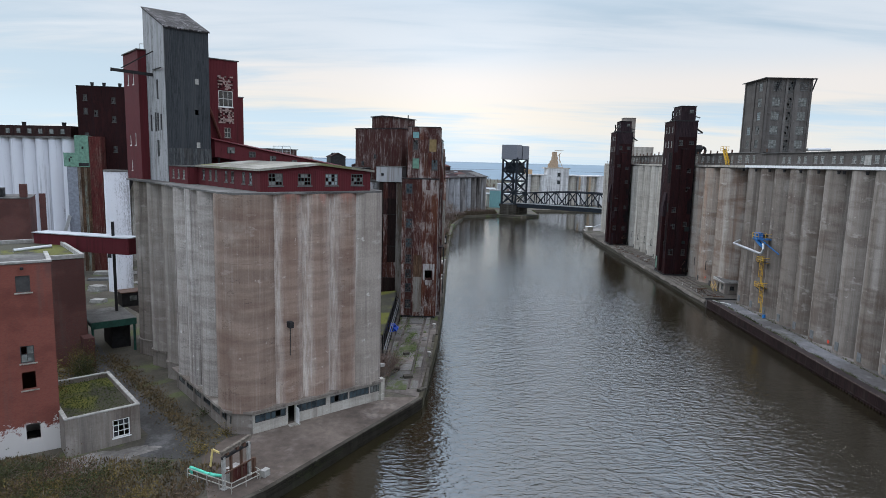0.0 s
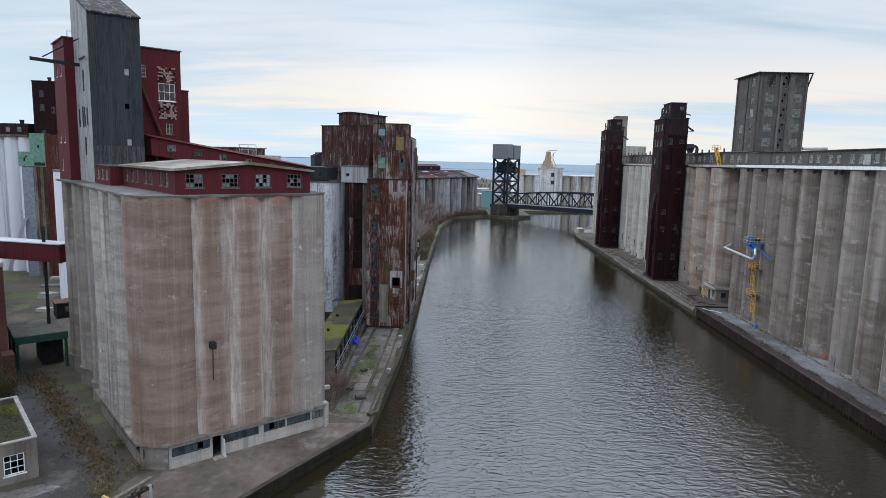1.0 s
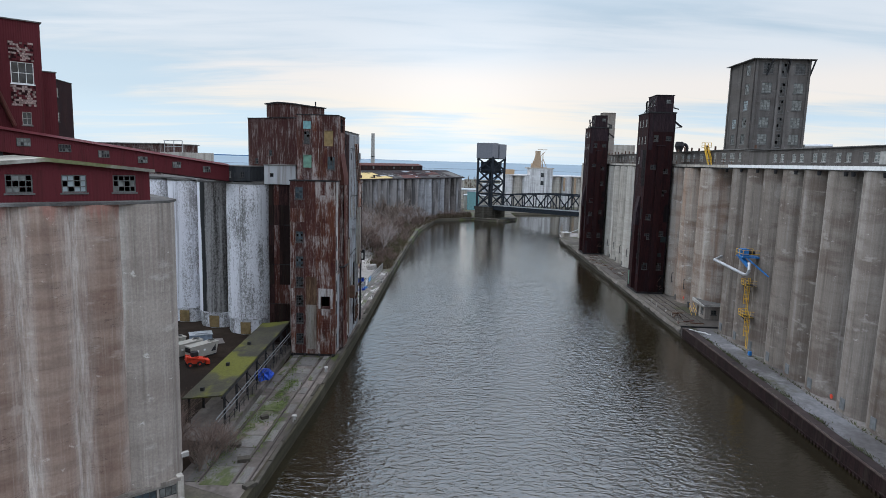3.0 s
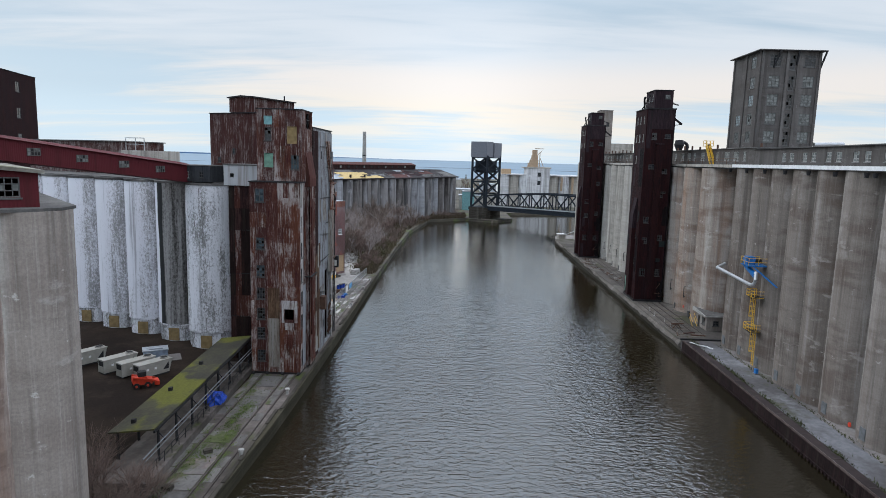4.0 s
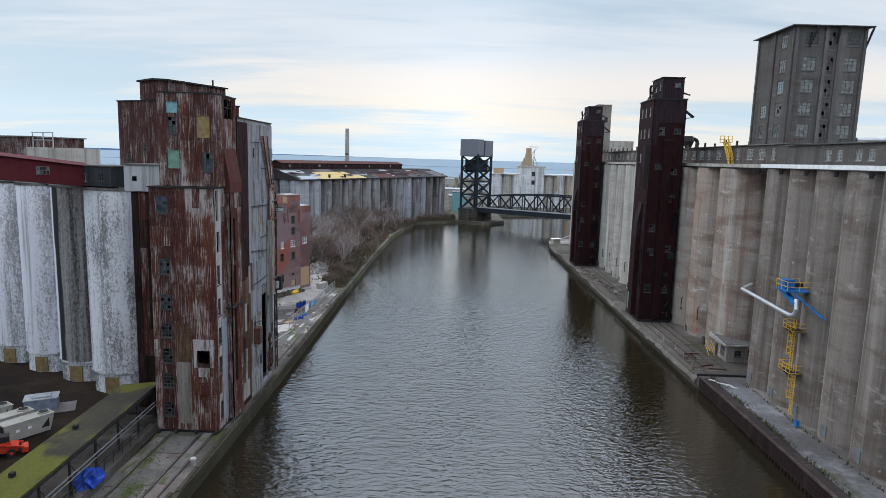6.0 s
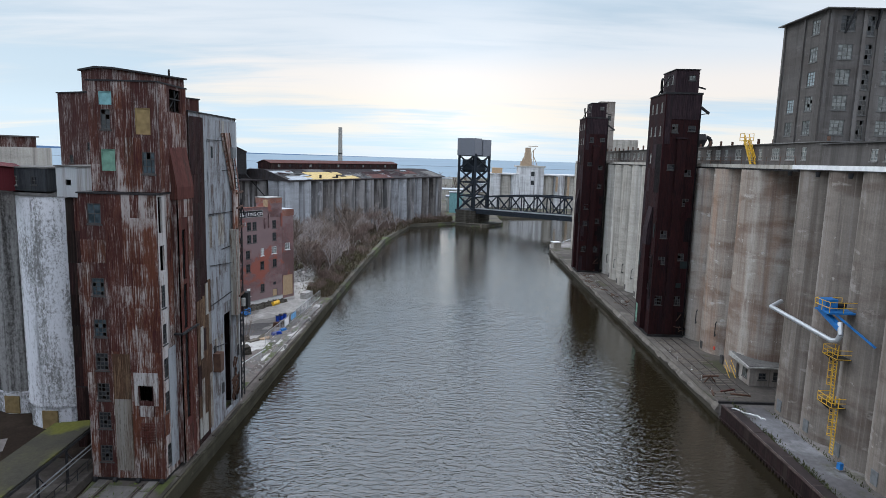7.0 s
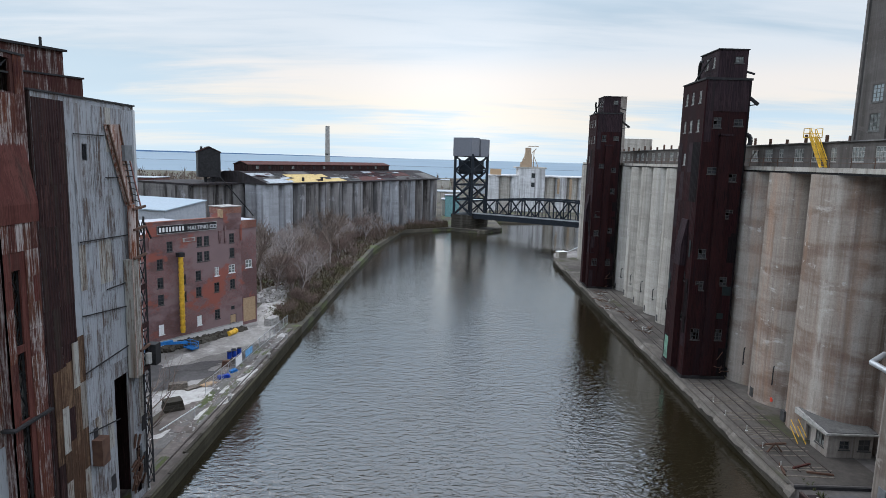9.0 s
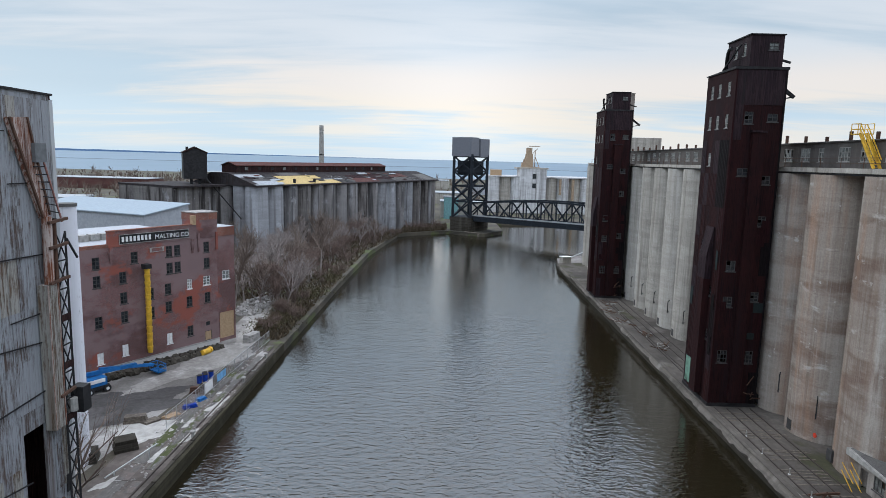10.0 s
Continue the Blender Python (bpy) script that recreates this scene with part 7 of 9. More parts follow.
# ---- the lift bridge ----
def lift_bridge():
    b = thing("lift_bridge", "black steel lift bridge with a grey-clad lift tower", "bridge", (33.0, 385.0, 0.0), -33)
    part("pier", box(B(), -10.4, -0.8, -3, 0.8, 15, 8.6), M_QUAYWALL, b, "stained concrete bridge pier")
    part("fender", box(B(), -2.0, -2.4, -3, 6.5, -0.8, 2.4), M_WOOD, b, "dark timber fender")
    w, d, h0, h1 = 9.6, 14.0, 8.6, 36.5
    for x in (-w, 0):
        for y in (0, d):
            part("tower_leg", bar(B(), (x, y, h0), (x, y, h1 + 1), 1.1), M_BRIDGE, b)
    lv = [h0, 16.0, 23.0, 29.8, h1]
    for z0, z1 in zip(lv, lv[1:]):
        for a, c in (((-w, 0), (0, 0)), ((0, 0), (0, d)), ((-w, d), (0, d)), ((-w, 0), (-w, d))):
            bm = B()
            if z0 == h0 and a == (0, 0):
                continue
            bar(bm, (*a, z0), (*c, z1), 0.6), bar(bm, (*c, z0), (*a, z1), 0.6), bar(bm, (*a, z1), (*c, z1), 0.7)
            part("tower_bracing", bm, M_BRIDGE, b)
    part("counterweight", box(B(), -w + 1.0, 1.5, 28.0, -1.2, d - 1.5, 34.5), M_BRIDGE, b)
    part("machinery_house", box(B(), -w - 0.8, -0.8, h1, 0.0, d * 0.42, h1 + 8.6), M_BRIDGEBOX, b, "grey sheet-clad sheave housing")
    part("machinery_house", box(B(), -w - 0.8, d * 0.48, h1, 0.4, d + 0.8, h1 + 8.2), M_BRIDGEBOX, b, "grey sheet-clad sheave housing")
    part("machinery_link", box(B(), -w, d * 0.40, h1, -0.8, d * 0.5, h1 + 7.2), M_BRIDGEBOX, b)
    L, n = 84.0, 12
    for y in (1.4, d - 1.4):
        tops = [(-0.5 + L * i / n, 9.0 + 9.0 * (0.72 + 0.28 * math.sin(math.pi * i / n))) for i in range(n + 1)]
        for i in range(n):
            part("top_chord", bar(B(), (tops[i][0], y, tops[i][1]), (tops[i + 1][0], y, tops[i + 1][1]), 0.75), M_BRIDGE, b)
        part("bottom_chord", bar(B(), (0, y, 9.0), (L, y, 9.0), 0.9), M_BRIDGE, b)
        for i in range(n + 1):
            bm = bar(B(), (tops[i][0], y, 9.0), (tops[i][0], y, tops[i][1]), 0.5)
            part("post", bm, M_BRIDGE, b)
            if i < n:
                up = i % 2 == 0
                p = (tops[i][0], y, 9.0 if up else tops[i][1])
                q = (tops[i + 1][0], y, tops[i + 1][1] if up else 9.0)
                part("diagonal", bar(B(), p, q, 0.55), M_BRIDGE, b)
                mid = (tops[i][0] + tops[i + 1][0]) / 2
                part("sub_post", bar(B(), (mid, y, 9.0), (mid, y, (p[2] + q[2]) / 2), 0.3), M_BRIDGE, b)
    for i in range(0, n + 1):
        x = -0.5 + L * i / n
        part("cross_beam", bar(B(), (x, 1.4, 9.0 + 9.0 * (0.72 + 0.28 * math.sin(math.pi * i / n))), (x, d - 1.4, 9.0 + 9.0 * (0.72 + 0.28 * math.sin(math.pi * i / n))), 0.4), M_BRIDGE, b)
    part("deck", box(B(), -12, 1.0, 7.2, L, d - 1.0, 8.7), M_BRIDGE, b)
    part("railing", box(B(), 0, 1.0, 9.6, L, 1.1, 10.2), M_PIPE, b, "pale guard rail along the deck")
    part("far_pier", box(B(), 76, -1, -3, 88, 15, 7.2), M_QUAYWALL, b)


lift_bridge()


# ---- distance ----
def distance():
    w = thing("white_elevator", "white concrete waterfront elevator with a buff head tower", "grain elevator", (47.0, 500.0, Z_L))
    rng = random.Random(2)
    for i in range(9):
        silo(w, 4 + 7.4 * i, 4 if i % 2 == 0 else 5.2, 4.0, 0, 22.6, M_CHALK if i % 2 == 0 else M_PALE, 20)
    part("core", box(B(), 0, 4, 0, 66, 30, 22.5), M_WHITEPAINT, w)
    part("roof", box(B(), -0.5, 0, 22.6, 67, 30, 23.3), M_CHALK, w)
    part("roof_shed", box(B(), 2, 6, 23.3, 9, 14, 27.0), M_PLY, w, "small buff roof shed")
    part("workhouse", box(B(), 20, -1, 0, 37, 18, 28.0), M_CHALK, w, "pale taller workhouse")
    part("workhouse_roof", box(B(), 18, -1.2, 28.0, 38, 18, 28.9), M_PALE, w)
    for z in (16, 22):
        part("window", box(B(), 28.2, -1.2, z, 30.5, -1.005, z + 3), M_GLASS, w)
    m_buff = plain("buff_metal", (0.34, 0.25, 0.17), 0.8)
    for x0, z0, x1, z1 in ((23.0, 28.9, 29.0, 34.0), (24.2, 34.0, 28.6, 37.6), (24.6, 37.6, 28.0, 41.4), (21.6, 28.9, 23.0, 32.0)):
        part("head_tower", box(B(), x0, 5, z0, x1, 10, z1), m_buff, w, "buff head tower")
    for p, q, t in (((29.0, 6, 29), (33.0, 6, 29), 0.5), ((28.6, 6, 38), (31.5, 6, 41), 0.4), ((30, 6, 29), (30, 6, 40), 0.4), ((33, 6, 29), (30, 6, 36), 0.4), ((26, 6, 42.4), (33, 6, 42.4), 0.4), ((21, 6, 28.9), (24, 6, 36), 0.4)):
        part("gantry_bar", bar(B(), p, q, t), m_buff, w)
    part("pipe", tube(B(), (54, -0.6, 6), (54, -0.6, 22), 0.9, 8), m_buff, w)
    part("pipe", tube(B(), (46, -0.6, 12), (46, -0.6, 22), 0.8, 8), m_buff, w)
    spots = [(18, 452, 26, 14, 9, M_PALE), (20, 445, 8, 6, 12, M_TEAL), (128, 560, 40, 20, 14, M_PALE), (100, 640, 90, 22, 9, M_BRICK_DARK), (-30, 560, 60, 26, 8, M_PALE), (-90, 620, 50, 20, 7, M_BRICK_DARK), (-160, 520, 44, 22, 8, M_CANVAS), (-210, 430, 30, 24, 7, M_BRICK_DARK), (-190, 345, 26, 18, 6, M_PALE), (150, 500, 50, 26, 12, M_PALE), (-118, 470, 34, 24, 8, M_CANVAS), (40, 700, 120, 24, 8, M_CANVAS), (-120, 800, 140, 30, 9, M_PALE), (180, 820, 160, 30, 10, M_PALE), (-330, 640, 90, 30, 9, M_BRICK_DARK), (-300, 900, 120, 30, 9, M_PALE)]
    for x, y, a, d, h, m in spots:
        s = thing("warehouse", "low pale industrial shed in the distance", "shed", (x, y, Z_L))
        part("wall", box(B(), 0, 0, 0, a, d, h), m, s)
        part("roof", box(B(), -0.4, -0.4, h, a + 0.4, d + 0.4, h + 0.5), M_ROOFGREY, s)
    # far belts of bare trees
    bm = B()
    for i in range(3400):
        x, y = rng.uniform(-760, 900), rng.uniform(600, 1080)
        if rng.random() < 0.45:
            x, y = rng.uniform(-420, -70), rng.uniform(400, 900)
        h = rng.uniform(2.5, 6.5) if rng.random() < 0.9 else rng.uniform(8, 15)
        for k in range(9):
            a, lean = rng.uniform(0, 6.28), rng.uniform(0.05, 0.5)
            q = Vector((x + rng.gauss(0, 0.3), y, Z_L + h * rng.uniform(0, 0.4)))
            p = Vector((x + math.cos(a) * h * lean, y + math.sin(a) * h * lean, Z_L + h * rng.uniform(0.65, 1.0)))
            s = Vector((0.16 + h * 0.012, 0, 0))
            bm.faces.new([bm.verts.new(q - s), bm.verts.new(q + s), bm.verts.new(p)])
    single("far_scrub", bm, M_TWIG, "far belts of bare winter scrub and trees", "scrub", kind="stuff")


distance()

# ---- buildings beside the lane ----
def lane_buildings():
    b = thing("brick_building", "red painted brick building with a peeling white base", "building", (-42.9, 62.7, Z_L), 37)
    x0 = -26.0
    win = [(x0 * -1 - 2.85, 17.5, 1.25, 1.7, 1, 1, M_FRAME_DARK, M_FRAME_DARK, 0), (x0 * -1 - 2.85, 10.0, 1.2, 1.8, 2, 2, M_FRAME_DARK, M_GLASS_PALE, 2), (x0 * -1 - 2.85, 7.1, 1.2, 1.9), (x0 * -1 - 2.8, 1.5, 1.25, 1.8)]
    for k in range(1, 6):
        for z in (17.5, 10.0, 7.1, 1.5):
            win.append((-x0 - 2.85 - 4.0 * k, z, 1.2, 1.8, 2, 2, M_FRAME_DARK, M_GLASS, 1))
    house(b, x0, 0, 0, 26.3, 7.0, 20.4, M_BRICK_RED, {"f": win}, t=0.45, roof=M_ROOF, over=0.0, roof_h=0.1)
    part("coping", box(B(), x0 - 0.1, -0.12, 20.5, 26.4 + x0, 0.4, 20.7), M_FRAME, b, "pale stone coping")
    part("coping", box(B(), 26.0 + x0, 0.4, 20.5, 26.4 + x0, 7.0, 20.7), M_FRAME, b, "pale stone coping")
    for z in (17.5, 10.0, 7.1):
        part("lintel_sill", box(B(), -3.0, -0.14, z - 0.16, -1.4, -0.06, z - 0.02), M_PALE, b)
    part("wall_lamp", box(B(), -2.4, -0.6, 19.9, -2.1, -0.05, 20.1), M_STEEL, b)
    h = house(b, x0 - 2, 3, 20.4, 21, 4, 3.0, M_BRICK_DARK, {}, t=0.3, roof=M_ROOF)
    d = thing("brick_building", "dark brick wing with a mossy flat roof", "building", (-56.0, 90.0, Z_L), 42)
    house(d, -22, 0, 0, 22, 22, 16.2, M_BRICK_DARK, {}, t=0.4, roof=M_ROOF_MOSS, over=-0.1, roof_h=0.1)
    for a in ((-22, -0.1, 0.1, 0.5), (-0.4, 0.5, 0.1, 22), (-22, 21.6, -0.4, 22.1)):
        part("parapet", box(B(), a[0], a[1], 16.3, a[2], a[3], 16.9), M_FRAME, d, "pale coping around the roof")
    part("annex", box(B(), -1.0, -2.6, 0, 0.4, -0.02, 4.6), M_BRICK_DARK, d)
    part("roof_duct", tube(B(), (-8, 6, 17.2), (-3, 7, 17.4), 0.28, 10), M_PIPE, d)
    k = thing("brick_building", "dark red brick mill with two chimney stacks", "building", (-104.0, 128.0, Z_L), 30)
    house(k, -6, 0, 0, 17, 14, 21.5, M_BRICK_DARK, {}, t=0.4)
    part("chimney", box(B(), 9.2, 1, 21.7, 10.6, 2.4, 24.6), M_BRICK_DARK, k)
    part("chimney", box(B(), 12.6, 3, 0, 13.8, 4.2, 22.4), M_BRICK_DARK, k)
    part("roof_box", box(B(), 2, 3, 21.7, 6, 7, 23.6), M_STEEL, k)
    s = thing("concrete_shed", "low grey concrete shed with a sunken mossy roof", "shed", (-40.7, 60.6, Z_L), 42.8)
    house(s, 0, 0, 0, 7.3, 13.4, 4.1, M_GREY, {"f": [(4.5, 0.9, 1.7, 2.0, 3, 3, M_WHITEPAINT, M_GLASS, 3)]}, t=0.3, roof=None)
    part("roof", box(B(), 0.3, 0.3, 3.3, 7.0, 13.1, 3.55), M_ROOF_MOSS, s, "moss-covered sunken roof")
    for a in ((-0.05, -0.05, 7.35, 0.35), (-0.05, 0.35, 0.35, 13.45), (6.95, 0.35, 7.35, 13.45), (0.35, 13.05, 6.95, 13.45)):
        part("coping", box(B(), a[0], a[1], 4.1, a[2], a[3], 4.22), M_FRAME, s)
    rng = random.Random(4)
    bm = B()
    for i in range(260):
        clump(bm, rng, -0.5 + rng.uniform(0, 2.6), 9.5 + rng.uniform(0, 3.8), 3.55 + rng.uniform(0, 3.6), 0.28, 3)
    weeds = B()
    for i in range(1100):
        clump(weeds, rng, rng.uniform(0.8, 6.6), 0.7 + 12.0 * rng.random() ** 0.8, 3.55 + abs(rng.gauss(0, 0.22)), 0.16, 3)
    part("roof_growth", weeds, plain("dark_roof_weeds", (0.045, 0.058, 0.016), 0.95, 0.0, 0.5), s, "dark green weeds on the sunken roof")
    part("creeper", bm, M_LEAF, s, "yellowing creeper growing over the roof")
    c = thing("conveyor_bridge", "dark red enclosed conveyor bridge", "conveyor gallery", (-72.5, 103.0, Z_L + 15.4), -12.5)
    part("housing", box(B(), 0, 0, 0, 19, 2.6, 2.7), M_REDWALL, c)
    part("roof", box(B(), -0.2, -0.2, 2.7, 19.2, 2.8, 2.85), M_CANVAS, c, "pale roof sheet")
    part("post", bar(B(), (15.0, 1.2, -15.4), (15.0, 1.2, 5.2), 0.45), M_STEEL, c)
    g = thing("loading_canopy", "dark green steel loading canopy with a tarred roof", "canopy", (-57.2, 93.0, Z_L), 42)
    part("roof", box(B(), 0, 0, 5.2, 6.5, 9.5, 5.5), M_ROOF, g)
    part("fascia", box(B(), 0, -0.12, 4.4, 6.5, -0.01, 5.45), M_DGREEN, g)
    part("fascia", box(B(), -0.12, 0, 4.8, -0.01, 9.5, 5.45), M_DGREEN, g)
    for x in (0.15, 6.2):
        for y in (0.2, 4.6, 9.2):
            part("post", bar(B(), (x, y, 0), (x, y, 5.2), 0.28), M_DGREEN, g)
    part("booth", box(B(), 3.4, 3.0, 0, 6.2, 8.5, 4.0), M_STEEL, g)
    k = thing("control_hut", "small black hut with a rusty roof by the silos", "hut", (-58.0, 103.5, Z_L + 5.5), 42)
    part("wall", box(B(), 0, 0, 0, 3.6, 3.0, 2.4), M_STEEL, k)
    part("roof", box(B(), -0.2, -0.2, 2.4, 3.8, 3.2, 2.55), M_RUSTSTEEL, k)
    part("window", box(B(), 1.2, -0.05, 1.0, 2.3, -0.005, 1.9), M_GLASS_PALE, k)
    for i, (x, y, w, d2, hh, m) in enumerate(((-86, 139, 3.5, 2.4, 2.6, M_FRAME), (-93, 150, 9, 2.4, 0.9, M_HATCH), (-84, 147, 10, 2, 0.6, M_RUBBLE), (-96, 158, 12, 2.4, 1.6, M_FRAME), (-80, 154, 8, 2, 1.2, M_HATCH), (-88, 162, 14, 2.4, 2.2, M_WOOD), (-74, 141, 2.4, 2.0, 2.6, M_WHITEPAINT), (-79, 128, 3, 2, 1.4, M_FRAME), (-70, 146, 3, 1.4, 1.2, M_YELLOW), (-66, 141, 2, 1.2, 0.8, M_RED))):
        t = thing("material_stack", "stack of pale building material in the yard", "stack", (x, y, Z_L), rng.uniform(-20, 20))
        n, hh = 3, hh * 0.5
        for j in range(n):
            part("layer", box(B(), 0.1 * j, 0.05 * j, hh * j / n, w - 0.08 * j, d2, hh * (j + 1) / n - 0.03), m, t)


def clump(bm, rng, x, y, z, s, n):
    """A few small tilted leaf faces."""
    for _ in range(n):
        c = Vector((x + rng.gauss(0, s), y + rng.gauss(0, s), z + rng.gauss(0, s * 0.7)))
        a = Vector((rng.gauss(0, 1), rng.gauss(0, 1), rng.gauss(0, 1))).normalized() * s * rng.uniform(0.25, 0.6)
        b = a.cross(Vector((rng.gauss(0, 1), rng.gauss(0, 1), rng.gauss(0, 1)))).normalized() * s * rng.uniform(0.2, 0.4)
        bm.faces.new([bm.verts.new(c - a), bm.verts.new(c + b), bm.verts.new(c + a), bm.verts.new(c - b)])


def far_left():
    e = thing("grain_elevator", "tall white-grey concrete elevator with a dark roof house", "grain elevator", (-106.0, 168.0, Z_L), 172)
    for i in range(16):
        silo(e, 2.1 + 4.1 * i, -2.2, 2.2, 0, 35.9, M_CHALKPAINT, 26)
    part("core", box(B(), 0.5, -16, 0, 66, -2.2, 35.3), M_PALE, e)
    part("roof", box(B(), 0, -16, 35.4, 66, 0.3, 35.9), M_ROOF, e)
    part("roof_house", box(B(), 3, -12, 35.9, 62, -3.5, 38.9), M_RUSTDARK, e, "dark rusted roof house with vents")
    for i in range(16):
        part("window", box(B(), 5 + i * 3.5, -3.5, 36.7, 6.2 + i * 3.5, -3.42, 38.0), M_GLASS_PALE, e)
    for i in range(4):
        part("vent", drum(B(), 8 + i * 13, -7, 0.45, 38.9, 40.0, 10, 0.6), M_STEEL, e)
    t = thing("elevator_tower", "dark brown sheet-clad tower on the white elevator", "tower", (-104.2, 166.5, Z_L + 22), 12)
    f = [(1.6, z, 1.0, 1.6, 2, 3, M_FRAME_DARK, M_GLASS, 1) for z in (8.0, 13.5, 20.0, 23.5)] + [(8.6, z, 1.0, 1.6, 2, 3, M_FRAME_DARK, M_GLASS, 2) for z in (10.0, 18, 23.0)] + [(4.2, 19.5, 0.9, 1.6, 2, 3, M_FRAME_DARK, M_GLASS, 2)]
    side = [(12.0, z, 2.0, 2.4, 2, 3, M_FRAME_DARK, M_GLASS, 1) for z in (8.0, 14.0, 20.0)]
    house(t, 1.0, 0, 3, 20, 22.8, 24.3, M_MAROON, {"f": [(x, z - 3, w, h, *r) for x, z, w, h, *r in f], "r": side}, t=0.3, roof=M_STEEL)
    part("base", box(B(), 1.2, 12.5, -22, 10.0, 22.4, 3.0), M_PALE, t, "pale concrete base")
    part("hopper", drum(B(), 12.5, -0.4, 0.4, -1.5, 3.0, 10, 2.2), M_STEEL, t)
    for x in (4.0, 7.0, 11.0):
        part("roof_vent", drum(B(), x, 3, 0.3, 27.3, 28.6, 10, 0.5), M_STEEL, t)
    g = thing("annex_tower", "faded green and brown sheet annex beside the elevator", "tower", (-104.5, 163.0, Z_L), 12)
    part("body", box(B(), 0, 0, 0, 8.5, 3.4, 28.0), M_SHEET_G, g, "grey-brown lower body")
    part("panel", box(B(), -0.02, -0.12, 0, 2.5, -0.006, 27.9), M_BLUEGREY, g, "blue-grey sheet panel")
    for i in range(4):
        part("sheet", box(B(), 2.54 + 0.77 * i, -0.09 - 0.02 * (i % 2), 0, 3.28 + 0.77 * i, -0.006, 27.9), (M_SHEET_G, M_SHEET_E, M_OLIVE, M_SHEET_E)[i], g)
    green = part("green_wall", box(B(), 2.2, -0.3, 28.0, 5.6, 3.0, 36.2), M_GREEN, g, "faded green sheet wall")
    part("green_wall", box(B(), -0.6, -0.26, 28.0, 2.2, 2.9, 31.6), M_GREEN, g, "faded green sheet wall")
    for x, z, w2, h2 in ((3.9, 32.6, 0.45, 0.7), (3.0, 28.2, 2.5, 0.8), (0.6, 29.3, 0.35, 0.9), (1.0, 30.2, 0.4, 0.4)):
        part("hole", box(B(), x, -0.34, z, x + w2, -0.305 if x > 2.2 else -0.265, z + h2), M_STEEL, green, "black hole in the sheet")
    for x in (3.3, 4.5):
        part("batten", box(B(), x, -0.33, 29.2, x + 0.07, -0.303, 36.1), M_GREEN, green)
    part("red_wall", box(B(), 5.64, -0.2, 0, 8.6, 3.6, 36.0), M_PEELDARK, g, "rusty red sheet wall")
    part("chute", bar(B(), (-3.5, -2, 2), (0.2, -0.4, 15), 0.8), M_PIPE, g)
    w = thing("storage_tank", "pale white flaking storage tank with a small door", "tank", (-79.3, 141.5, Z_L))
    part("shell", drum(B(), 0, 0, 2.6, 0, 27.6, 28), M_WHITE, w, smooth=True)
    part("lid", drum(B(), 0, 0, 2.7, 27.6, 28.0, 28), M_ROOF, w)
    part("door", box(B(), -1.4, -2.62, 8.0, -0.6, -1.9, 10.4), M_STEEL, w)


lane_buildings()
far_left()


